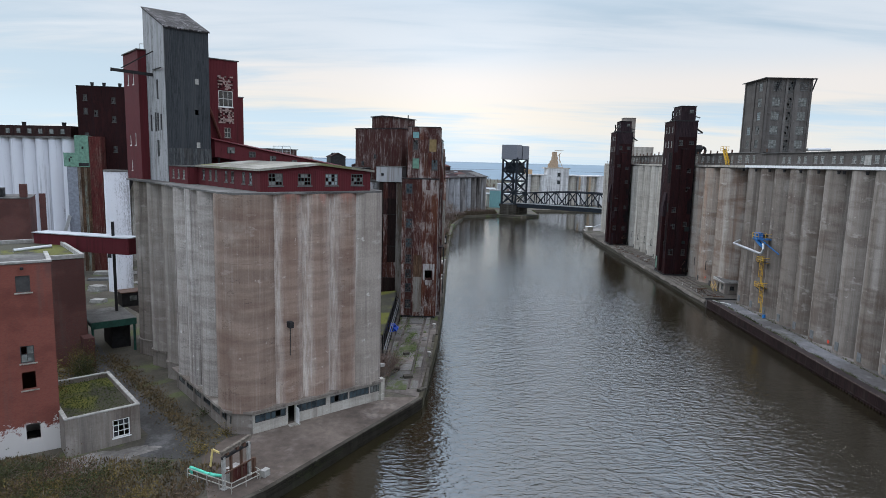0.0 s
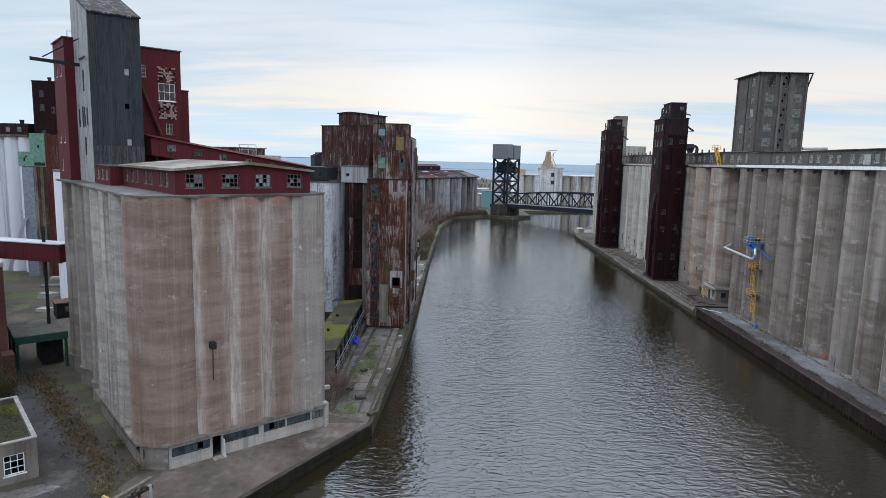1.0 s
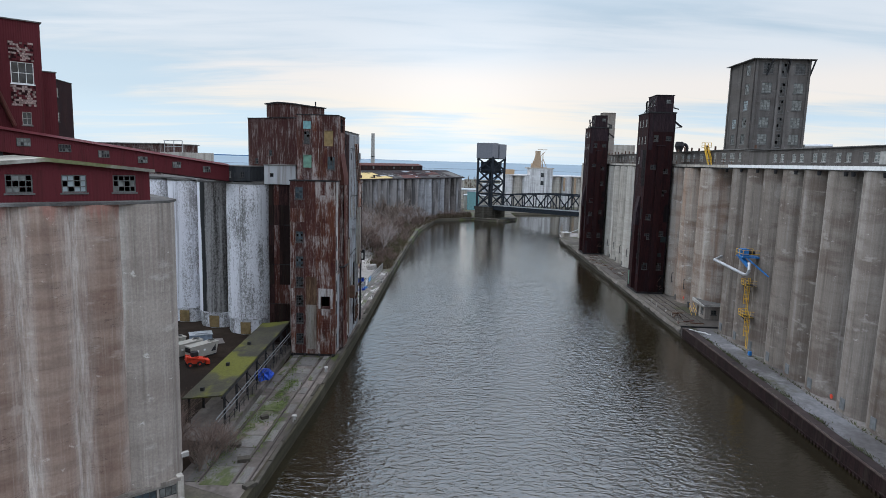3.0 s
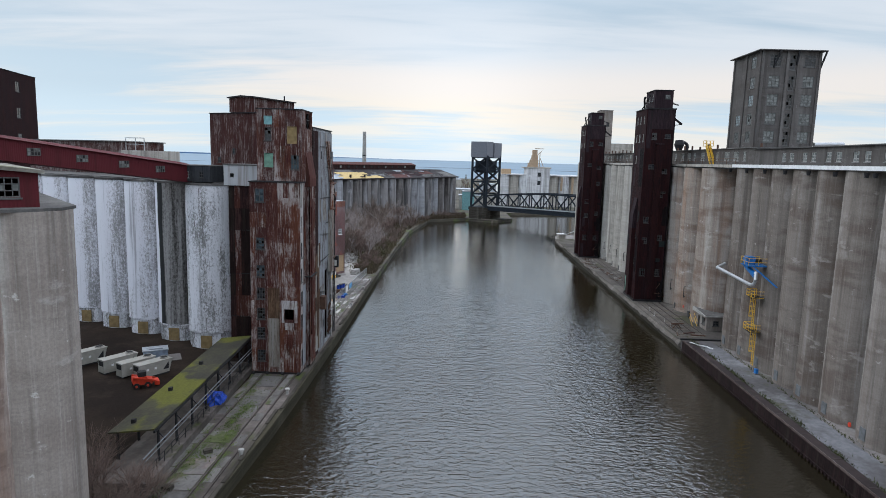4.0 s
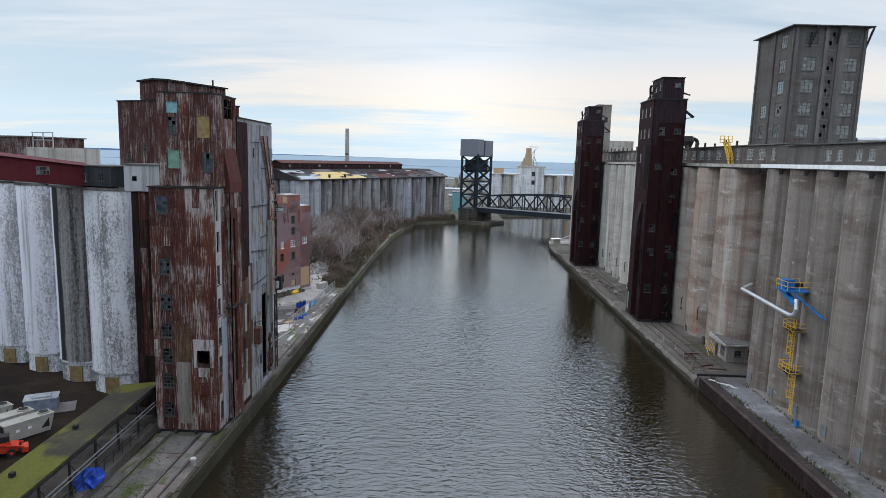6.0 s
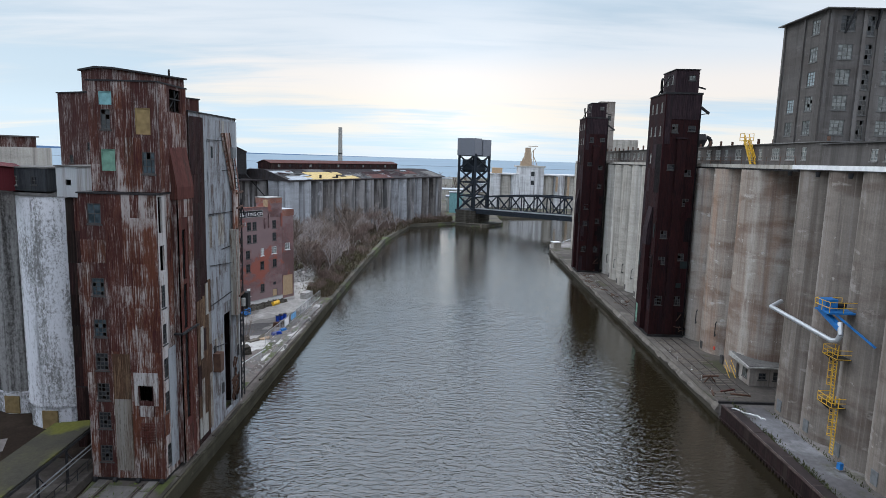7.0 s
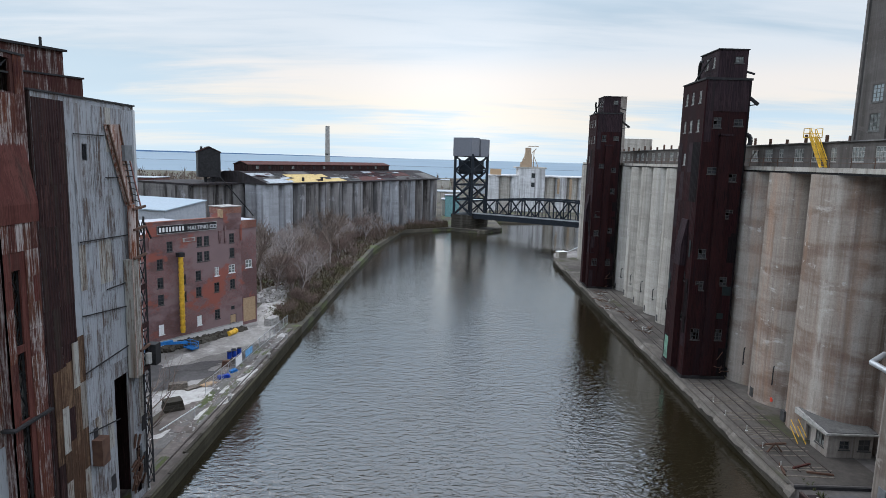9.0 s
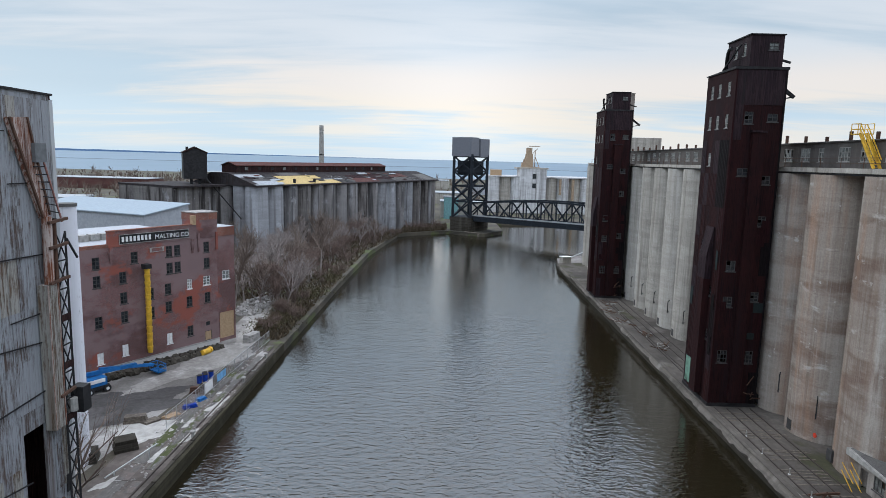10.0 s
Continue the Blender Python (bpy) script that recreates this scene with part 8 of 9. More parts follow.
# ---- wharf between the tan elevator and the rusted tower ----
def wharf():
    c = thing("platform_canopy", "mossy long platform canopy on steel posts", "canopy", (-12.6, 91.0, Z_L), 2.2)
    bm = B()
    extrude_y(bm, [(-3.6, 4.1), (1.0, 4.6), (1.0, 4.75), (-3.6, 4.25)], 3.6, 37)
    part("roof", bm, M_ROOF_MOSS, c, "thick green moss on roof boards")
    part("edge_beam", box(B(), 0.92, 3.6, 4.3, 1.08, 36, 4.57), M_STEEL, c)
    for i in range(1, 9):
        y = 0.3 + i * 4.4
        part("post", bar(B(), (0.9, y, 0), (0.9, y, 4.4), 0.2), M_STEEL, c)
        part("post", bar(B(), (-3.2, y, 0), (-3.2, y, 4.2), 0.22), M_STEEL, c)
        bm = B()
        bar(bm, (0.9, y, 4.0), (1.6, y, 3.2), 0.08), bar(bm, (1.6, y, 3.2), (0.9, y, 2.9), 0.08)
        part("bracket", bm, M_STEEL, c)
    bm = B()
    tube(bm, (1.5, 0, 3.35), (1.5, 36, 3.35), 0.07, 6), tube(bm, (1.75, 0, 3.15), (1.75, 36, 3.15), 0.045, 6)
    part("pipe", bm, M_HATCH, c, "pair of long grey pipes along the canopy")
    part("platform", box(B(), -3.4, 0, 0.02, 1.9, 36, 0.9), M_QUAY, c, "concrete loading platform")
    bm = B()
    for i in range(20):
        bar(bm, (1.5, 1 + i * 1.8, 0.9), (1.5, 1 + i * 1.8, 2.0), 0.06)
    bar(bm, (1.5, 0.5, 2.0), (1.5, 35.5, 2.0), 0.06), bar(bm, (1.5, 0.5, 1.5), (1.5, 35.5, 1.5), 0.05)
    part("handrail", bm, M_STEEL, c)
    for y in (5.5, 14.5, 24.0):
        part("roof_box", box(B(), -2.2, y, 4.3, -1.8, y + 0.4, 4.85), M_STEEL, c)
    t = thing("tarpaulin", "crumpled bright blue tarpaulin heap on the platform", "tarpaulin", (-12.3, 111.5, Z_L + 0.9), 15)
    rng = random.Random(8)
    bm = B()
    bmesh.ops.create_icosphere(bm, subdivisions=3, radius=1.0)
    for v in bm.verts:
        k = 1 + 0.35 * noise.noise(v.co * 2.1) + 0.2 * noise.noise(v.co * 5)
        v.co = Vector((v.co.x * 1.25 * k, v.co.y * 1.6 * k, max(0.0, v.co.z) * 1.25 * k))
    part("sheet", bm, M_TARP, t)
    # rails and kerb lines
    for x in (-5.3, -6.7, -10.1):
        bm = box(B(), x - 0.05, 84, 0, x + 0.05, 124 if x < -6 else 203, 0.14)
        single("rail", bm, M_RAIL, "rusty crane rail sunk in the wharf", "rail", "wharf rails", loc=(0, 0, Z_L + 0.02))
    rng = random.Random(21)
    for i in range(26):
        y = 84 + i * 4.6
        ob = single("kerb_block", box(B(), -0.2, 0, 0, 0.2, 4.4, 0.22), M_QUAYWALL, "weathered concrete kerb block on the wharf edge", "kerb", "kerb blocks", loc=(-4.62 + 0.004 * i + (0.7 if 24 < y - 84 < 66 else 0.25), y, Z_L + 0.02), rz=rng.uniform(-0.6, 0.6))
    for x, y in ((-4.6, 99), (-4.6, 117), (-4.7, 168), (-4.8, 186), (-4.9, 197)):
        b = thing("bollard", "weathered steel mooring bollard", "bollard", (x, y, Z_L))
        part("post", drum(B(), 0, 0, 0.22, 0, 0.7, 12, 0.18), M_FRAME, b, smooth=True)
        part("cap", drum(B(), 0, 0, 0.34, 0.66, 0.82, 12, 0.3), M_FRAME, b)
    # chiller units, loader and crate in the dark yard
    for i, (x, y) in enumerate(((-39.5, 124.4), (-33.6, 122.2), (-30.3, 121.0), (-27.6, 120.5))):
        u = thing("chiller_unit", "cream steel chiller unit with a round fan opening", "chiller", (x, y, Z_L + 0.02), 58, "chiller units")
        bm = B()
        extrude_y(bm, [(0, 0.25), (4.6, 0.25), (5.1, 2.1), (0, 2.1)], -1.6, 0)
        part("casing", bm, M_CREAM, u)
        part("top_plate", box(B(), -0.05, -1.65, 2.1, 5.15, 0.05, 2.17), M_CREAM, u)
        part("fan_ring", drum(B(), 4.3, -0.8, 0.62, 2.17, 2.33, 20), M_CREAM, u)
        part("fan", drum(B(), 4.3, -0.8, 0.5, 2.19, 2.35, 20), M_STEEL, u)
        part("grille", box(B(), -0.03, -1.4, 1.25, -0.004, -0.2, 1.95), M_STEEL, u, "dark intake opening")
        part("access_panel", box(B(), -0.03, -1.4, 0.45, -0.004, -0.2, 1.15), M_CREAM, u)
        part("mark", prism(B(), [(3.7, -1.63), (4.5, -1.63), (4.5, -1.603), (3.7, -1.603)], 0.75, [0.85, 1.75, 1.75, 0.85]), M_STEEL, u, "black triangular mark")
        for x in (1.1, 2.3):
            part("vent_plate", box(B(), x, -1.62, 1.1, x + 0.35, -1.603, 1.4), M_WHITEPAINT, u)
        part("skid", box(B(), 0.1, -1.5, 0, 4.6, -0.1, 0.25), M_STEEL, u)
    u = thing("equipment_box", "grey-blue sheet metal equipment box", "box", (-29.9, 127.9, Z_L + 0.02), 28)
    part("body", box(B(), 0, 0, 0, 3.5, 2.2, 1.5), plain("blue_grey_sheet", (0.20, 0.24, 0.30), 0.5), u)
    part("lid", box(B(), -0.1, -0.1, 1.5, 3.6, 2.3, 1.62), M_ROOFGREY, u)
    part("hood", box(B(), 0.8, 0.3, 1.62, 2.8, 1.7, 1.8), M_ROOFGREY, u)
    part("pad", box(B(), -0.6, -1.0, 0, 5.4, 2.4, 0.03), M_QUAY_R, u)
    s = thing("skid_loader", "small red skid-steer loader", "loader", (-25.3, 116.2, Z_L), 35)
    bm = B()
    extrude_y(bm, [(0.1, 0.5), (2.4, 0.5), (2.5, 1.1), (1.8, 1.3), (1.7, 1.6), (0.0, 1.6), (-0.1, 1.0)], 0.25, 1.45)
    part("body", bm, M_RED, s)
    part("cab", box(B(), 0.7, 0.35, 1.6, 1.7, 1.35, 2.25), M_STEEL, s)
    for y in (0.15, 1.5):
        part("arm", bar(B(), (0.0, y, 1.7), (2.9, y, 0.9), 0.18), M_RED, s)
    part("bucket", box(B(), 2.7, 0.1, 0.25, 3.3, 1.6, 0.8), M_RED, s)
    for x in (0.4, 1.8):
        for y in (0.0, 1.45):
            w = part("wheel", tube(B(), (x, y, 0.42), (x, y + 0.25, 0.42), 0.42, 14), M_STEEL, s)
            part("hub", tube(B(), (x, y - 0.02, 0.42), (x, y + 0.27, 0.42), 0.18, 10), M_RED, w)
    # gate frame, pipe and rail at the wharf corner
    g = thing("winch_frame", "weathered timber winch frame with pale posts and cream rails", "winch frame", (-22.1, 55.7, Z_L), 65)
    for x in (0.0, 3.3):
        part("post", box(B(), x - 0.14, -0.14, 0, x + 0.14, 0.14, 3.5 if x else 3.3), M_FRAME, g, "pale painted steel post")
        part("shoe", box(B(), x - 0.3, -0.3, 0, x + 0.3, 0.3, 0.1), M_FRAME, g)
    part("beam", bar(B(), (-0.3, 0, 3.75), (3.6, 0, 4.0), 0.34), M_WOOD, g, "weathered timber cross beam")
    part("beam", bar(B(), (-0.2, 0.0, 3.2), (3.5, 0.0, 3.3), 0.26), M_STEEL, g, "blackened lower cross beam")
    for x in (0.3, 1.6, 2.5):
        part("bracket", box(B(), x, -0.16, 3.33, x + 0.3, 0.16, 3.68), M_RUSTSTEEL, g)
    for x in (0.85, 2.2):
        part("guide", box(B(), x, -0.1, 0.0, x + 0.2, 0.12, 3.1), M_RUSTSTEEL, g, "rusted steel guide")
    part("side_post", box(B(), 3.0, -1.0, 0.0, 3.3, -0.7, 2.1), M_RUSTSTEEL, g)
    part("gate_leaf", box(B(), 1.05, 0.0, 0.05, 3.1, 0.14, 1.5), M_PEELDARK, g, "rusted steel gate leaf")
    part("cross_bar", bar(B(), (0.0, -0.1, 1.6), (3.2, -0.8, 2.0), 0.12), M_RUSTSTEEL, g)
    part("cross_bar", bar(B(), (0.1, 0.1, 1.9), (2.2, 0.2, 1.2), 0.08), M_RUSTSTEEL, g)
    part("cable_box", box(B(), 3.5, -1.9, 0.0, 4.3, -1.3, 0.7), M_FRAME, g, "pale grey cable box")
    part("machine", box(B(), 1.2, 0.4, 0.0, 2.8, 1.3, 1.2), M_RUBBLE, g, "broken concrete winch block")
    rr = random.Random(6)
    for i in range(9):
        p = (rr.uniform(0.6, 3.0), rr.uniform(-0.5, 0.6), rr.uniform(0.3, 1.9))
        part("rod", bar(B(), p, (p[0] + rr.uniform(-0.6, 0.6), p[1] + rr.uniform(-0.3, 0.3), p[2] + rr.uniform(-0.7, 0.7)), 0.06), M_RUSTSTEEL, g)
    pts = [(-0.3, 4.6), (-0.35, 1.9), (-0.33, -1.31), (2.98, -1.77), (3.2, -0.9)]
    for (a, b2), (c2, d2) in zip(pts, pts[1:]):
        for z in (0.6, 1.1):
            part("rail", bar(B(), (a, b2, z), (c2, d2, z), 0.075), M_CREAM, g, "cream painted pipe rail")
        for k in (0, 0.5):
            x, y = a + (c2 - a) * k, b2 + (d2 - b2) * k
            part("stanchion", bar(B(), (x, y, 0), (x, y, 1.1), 0.075), M_CREAM, g)
    bm = B()
    bar(bm, (-0.4, 1.3, 2.2), (-0.1, 1.3, 3.8), 0.15), bar(bm, (-0.1, 1.3, 3.8), (0.2, 0.2, 3.4), 0.15)
    part("hook_arm", bm, plain("pale_yellow_paint", (0.5, 0.4, 0.16), 0.6), g)
    p = thing("drain_pipe", "mint green bent steel pipe", "pipe", (-22.1, 55.7, Z_L), 65)
    for a, b2 in (((0.4, 4.9, 0.0), (0.4, 4.9, 0.85)), ((0.4, 4.95, 0.8), (0.35, 2.2, 0.75)), ((0.35, 2.2, 0.75), (0.5, 0.5, 1.0))):
        part("run", tube(B(), a, b2, 0.16, 10), M_MINT, p)
    part("flange", tube(B(), (0.36, 2.25, 0.75), (0.355, 2.15, 0.755), 0.26, 10), M_MINT, p)


wharf()


# ---- yard at the malt house ----
def rocks(name, n, cx, cy, rx, ry, h, seed, mat, label, zb, turn=0.0):
    rng = random.Random(seed)
    bm = B()
    for i in range(n):
        a, k = rng.uniform(0, 6.28), math.sqrt(rng.random())
        x, y = rx * k * math.cos(a), ry * k * math.sin(a)
        s = rng.uniform(0.18, 0.7) * (0.28 if h < 0.1 else 0.8)
        z = zb + max(0, (1 - k) * h * rng.random())
        m = Matrix.LocRotScale((x, y, z + s * 0.3), Euler((rng.uniform(0, 3), rng.uniform(0, 3), rng.uniform(0, 3))), (s, s * rng.uniform(0.4, 1), s * rng.uniform(0.3, 0.8)))
        vs = [bm.verts.new(m @ Vector(p)) for p in ((-1, -1, -1), (1, -0.8, -1), (0.9, 1, -1), (-1, 0.7, -0.9), (-0.8, -0.9, 1), (1, -1, 0.8), (0.8, 0.9, 1), (-0.9, 1, 0.7))]
        for f in ((3, 2, 1, 0), (4, 5, 6, 7), (0, 1, 5, 4), (1, 2, 6, 5), (2, 3, 7, 6), (3, 0, 4, 7)):
            bm.faces.new([vs[j] for j in f])
    ob = single(name, bm, mat, label, "rubble", kind="stuff", loc=(cx, cy, 0), rz=turn)
    return ob


def yard():
    l = thing("boom_lift", "blue and white boom lift with its arm lowered", "boom lift", (-23.4, 180.6, Z_L), 57)
    part("chassis", box(B(), -1.5, -1.0, 0.5, 1.6, 1.0, 1.0), M_STEEL, l)
    part("turret", box(B(), -1.7, -1.0, 1.0, 1.3, 0.9, 2.1), M_BLUE, l)
    part("cover", box(B(), -1.6, -1.1, 1.5, 1.0, -0.98, 2.0), M_WHITEPAINT, l)
    part("counterweight", box(B(), -2.6, -0.9, 1.2, -1.7, 0.8, 2.3), M_WHITEPAINT, l)
    for x in (-1.1, 1.2):
        for y in (-1.25, 0.85):
            w = part("wheel", tube(B(), (x, y, 0.5), (x, y + 0.4, 0.5), 0.5, 16), M_STEEL, l)
            part("hub", tube(B(), (x, y - 0.03, 0.5), (x, y + 0.43, 0.5), 0.22, 10), M_WHITEPAINT, w)
    part("arm", bar(B(), (-1.4, 0.4, 2.6), (6.2, 0.4, 2.2), 0.5), M_BLUE, l)
    part("upper_arm", bar(B(), (1.0, 0.4, 2.9), (8.8, 0.4, 1.5), 0.4), M_BLUE, l)
    basket = part("basket", box(B(), 8.8, -0.9, 0.4, 10, 1.3, 0.5), M_BLUE, l)
    for z in (0.55, 1.1, 1.6):
        for a, b in (((8.8, -0.9), (8.8, 1.3)), ((8.8, 1.3), (10.0, 1.3)), ((10.0, 1.3), (10.0, -0.9)), ((10.0, -0.9), (8.8, -0.9))):
            part("rail", bar(B(), (*a, z), (*b, z), 0.08), M_BLUE, basket)
    for a in ((8.8, -0.9), (8.8, 1.3), (10, 1.3), (10, -0.9)):
        part("post", bar(B(), (*a, 0.4), (*a, 1.6), 0.085), M_BLUE, basket)
    f = thing("site_fence", "temporary mesh fence with white and blue banners", "fence", (-8.7, 170.0, Z_L), 87.5)
    for i in range(15):
        part("post", bar(B(), (i * 2.6, 0, 0), (i * 2.6, 0, 1.9), 0.07), M_PIPE, f)
        if i < 14:
            bm = B()
            bar(bm, (i * 2.6, 0, 1.85), (i * 2.6 + 2.6, 0, 1.85), 0.05), bar(bm, (i * 2.6, 0, 0.2), (i * 2.6 + 2.6, 0, 0.2), 0.05)
            for k in range(1, 13):
                bar(bm, (i * 2.6 + k * 0.2, 0, 0.2), (i * 2.6 + k * 0.2, 0, 1.85), 0.014)
            part("mesh_panel", bm, M_PIPE, f)
    part("banner", box(B(), 10.5, -0.06, 0.3, 12.9, -0.03, 1.7), M_WHITEPAINT, f, "white banner on the fence")
    part("banner", box(B(), 14.4, -0.06, 0.5, 17.4, -0.03, 1.6), plain("pale_blue_banner", (0.16, 0.36, 0.60), 0.6), f, "pale blue banner on the fence")
    for i, (x, y) in enumerate(((-10.9, 185.2), (-10.3, 185.8), (-10.7, 186.6), (-10.0, 187.2))):
        b = thing("barrel", "dark blue plastic drum", "barrel", (x, y, Z_L), 0, "blue drums")
        part("body", drum(B(), 0, 0, 0.36, 0, 1.1, 14), M_TARP, b, smooth=True)
        part("lid", drum(B(), 0, 0, 0.38, 1.1, 1.16, 14), M_STEEL, b)
    y = thing("pipe_roll", "yellow chute section lying on the ground", "chute", (-15.3, 197.2, Z_L), 70)
    part("body", tube(B(), (0, 0, 0.5), (1.6, 0, 0.5), 0.45, 14), M_YELLOW, y)
    part("end", tube(B(), (1.6, 0, 0.5), (2.1, 0.2, 0.5), 0.5, 14), M_YELLOW, y)
    for i, (x, yy, w, d, h, m, r) in enumerate(((-14.2, 170.6, 2.6, 1.2, 0.9, M_WOOD, 20), (-11.4, 170.6, 2.2, 1.4, 0.25, M_WOOD, 60), (-9.7, 172.4, 2.2, 1.2, 0.2, M_PLY, 62), (-11.2, 163.2, 2.4, 2.0, 1.3, M_QUAYWALL, 35), (-14.4, 160.2, 2.6, 2.2, 1.2, M_QUAYWALL, 20), (-9.0, 175.5, 1.8, 0.8, 0.5, M_TARP, 40), (-8.0, 178.2, 1.4, 0.9, 0.4, M_BLUE, 70), (-10.6, 181.0, 1.2, 0.8, 0.9, M_RUSTSTEEL, 10), (-9.4, 183.0, 1.0, 0.9, 0.7, M_WOOD, 55), (-9.8, 204.5, 3.2, 1.6, 1.4, M_RUBBLE, 75))):
        s = thing("debris_stack", "stack of salvaged material on the yard", "stack", (x, yy, Z_L), r)
        for k in range(3):
            part("layer", box(B(), 0.05 * k, 0.04 * k, h * k / 3, w - 0.07 * k, d - 0.05 * k, h * (k + 1) / 3 - 0.02), m, s)
    part_b = thing("handrail", "leaning pale steel rail on the wharf", "rail", (-9.4, 158.0, Z_L), 62)
    bm = B()
    bar(bm, (0, 0, 0.2), (6.0, 0, 1.4), 0.12), bar(bm, (1, 0, 0), (1, 0, 0.5), 0.1), bar(bm, (5, 0, 0), (5, 0, 1.2), 0.1)
    part("tube", bm, M_PIPE, part_b)
    rocks("rubble_heap", 420, -17.2, 231.0, 3.2, 8.5, 1.8, 5, M_RUBBLE, "heap of broken pale concrete rubble", Z_L)
    rocks("rubble_strip", 420, -19.5, 193.0, 1.3, 11.0, 0.25, 6, M_QUAYWALL, "strip of dark loose rubble by the brick wall", Z_L, -31.5)
    rocks("loose_stones", 900, -7.0, 180.0, 2.6, 25.0, 0.02, 7, M_RUBBLE, "loose stones and broken concrete on the wharf", Z_L - 0.1)


yard()


# ---- the far bank's quay furniture ----
def far_quay():
    h = thing("quay_hut", "small grey concrete hut with a white-edged slanting roof", "hut", (66.8, 156.2, Z_R))
    house(h, 0, 0, 0, 5.0, 5.4, 2.8, M_GREY, {"f": [(1.3, 1.0, 1.1, 1.0, 2, 2, M_FRAME_DARK, M_GLASS, 0), (3.4, 0.9, 1.3, 1.3, 2, 2, M_FRAME_DARK, M_GLASS, 1)], "l": [(0.8, 0.0, 1.1, 2.1), (2.8, 0.9, 1.6, 1.4, 3, 2, M_FRAME_DARK, M_GLASS_PALE, 1)]}, t=0.25, roof=None)
    bm = prism(B(), [(-0.6, -0.5), (5.3, -0.5), (5.3, 6.0), (-0.6, 6.0)], 2.8, [3.0, 3.0, 3.5, 3.5])
    part("roof", bm, M_FRAME, h, "pale-edged flat roof")
    bm = prism(B(), [(-0.3, -0.3), (5.2, -0.3), (5.2, 5.8), (-0.3, 5.8)], 3.0, [3.1, 3.1, 3.52, 3.52])
    part("roof_covering", bm, M_ROOF, h, "dark weathered roof covering")
    bm = B()
    for x in (-1.4, -0.5):
        bar(bm, (x, 3.2, 0), (x, 5.2, 1.4), 0.07), bar(bm, (x, 3.2, 0.9), (x, 5.2, 2.2), 0.06)
    part("stair_rail", bm, M_YELLOW, h, "yellow stair rail")
    # pipe, blue platform and yellow ladder on the grey elevator
    p = thing("loading_spout", "galvanised pipe with a blue platform and yellow caged ladder", "loading spout", (65.4, 134.5, Z_R))
    bm = B()
    pts = [(0.3, 13.2, 14.7), (-1.4, 12.4, 14.1), (-1.9, -1.5, 13.7), (-1.8, -2.3, 13.9), (-1.7, -2.6, 14.6), (-1.5, -2.0, 15.8)]
    for a, b in zip(pts, pts[1:]):
        tube(bm, a, b, 0.27, 12)
    part("pipe", bm, M_PIPE, p, smooth=True)
    part("platform", box(B(), -2.4, -1.4, 16.5, 0.6, 1.3, 16.7), M_BLUE, p)
    part("drive_box", box(B(), -2.2, -0.3, 16.7, -0.9, 1.0, 17.9), M_BLUE, p, "blue drive housing")
    part("motor", tube(B(), (-0.8, 0.2, 17.2), (0.2, 0.2, 17.2), 0.32, 12), M_STEEL, p)
    part("strut", bar(B(), (-1.6, -1.3, 16.5), (0.5, -4.9, 14.0), 0.18), M_BLUE, p)
    part("strut", bar(B(), (-1.9, 0.9, 16.6), (-1.6, -2.2, 15.2), 0.55), M_BLUE, p)
    bm = B()
    for x, y in ((-2.4, -1.4), (-2.4, 0), (-2.4, 1.3), (0.5, -1.4), (0.5, 1.3), (-0.9, -1.4)):
        bar(bm, (x, y, 16.7), (x, y, 17.8), 0.06)
    for z in (17.2, 17.8):
        bar(bm, (-2.4, -1.4, z), (-2.4, 1.3, z), 0.06), bar(bm, (-2.4, -1.4, z), (0.5, -1.4, z), 0.06), bar(bm, (-2.4, 1.3, z), (0.5, 1.3, z), 0.06)
    part("guard_rail", bm, M_YELLOW, p)
    for z0, z1, dy in ((0.8, 6.2, -1.3), (6.2, 11.8, -0.2)):
        bm = B()
        for y in (dy - 0.3, dy + 0.3):
            bar(bm, (-0.35, y, z0), (-0.35, y, z1 + 1.1), 0.09)
        for k in range(int((z1 - z0) / 0.35)):
            bar(bm, (-0.35, dy - 0.3, z0 + k * 0.35), (-0.35, dy + 0.3, z0 + k * 0.35), 0.05)
        for k in range(int((z1 - z0 - 2) / 0.8)):
            z = z0 + 2.2 + k * 0.8
            for a in range(6):
                t0, t1 = math.pi * a / 6, math.pi * (a + 1) / 6
                bar(bm, (-0.35 - 0.7 * math.sin(t0), dy - 0.4 * math.cos(t0), z), (-0.35 - 0.7 * math.sin(t1), dy - 0.4 * math.cos(t1), z), 0.06)
        for a in (0.8, 1.57, 2.3):
            bar(bm, (-0.35 - 0.7 * math.sin(a), dy - 0.4 * math.cos(a), z0 + 2.2), (-0.35 - 0.7 * math.sin(a), dy - 0.4 * math.cos(a), z1), 0.05)
        part("ladder", bm, M_YELLOW, p, "yellow caged ladder")
    for z in (6.2, 11.6):
        landing = part("landing", box(B(), -1.3, -1.9, z, 0.3, 0.7, z + 0.06), M_STEEL, p, "dark grating landing")
        for q in (0.1, 0.6, 1.1):
            for p0, p1 in (((-1.3, -1.9), (-1.3, 0.7)), ((-1.3, -1.9), (0.2, -1.9)), ((-1.3, 0.7), (0.2, 0.7))):
                part("guard_rail", bar(B(), (*p0, z + q), (*p1, z + q), 0.06), M_YELLOW, landing, "yellow tubular guard rail")
        for y in (-1.9, -1.0, -0.1, 0.7):
            part("guard_post", bar(B(), (-1.3, y, z + 0.06), (-1.3, y, z + 1.1), 0.06), M_YELLOW, landing, "yellow tubular post")
        part("brace", bar(B(), (-1.2, 0.4, z), (0.3, 0.4, z - 1.2), 0.1), M_STEEL, p)
    b = thing("pump_box", "blue steel cabinet at the silo foot", "cabinet", (64.5, 130.6, Z_R), 10)
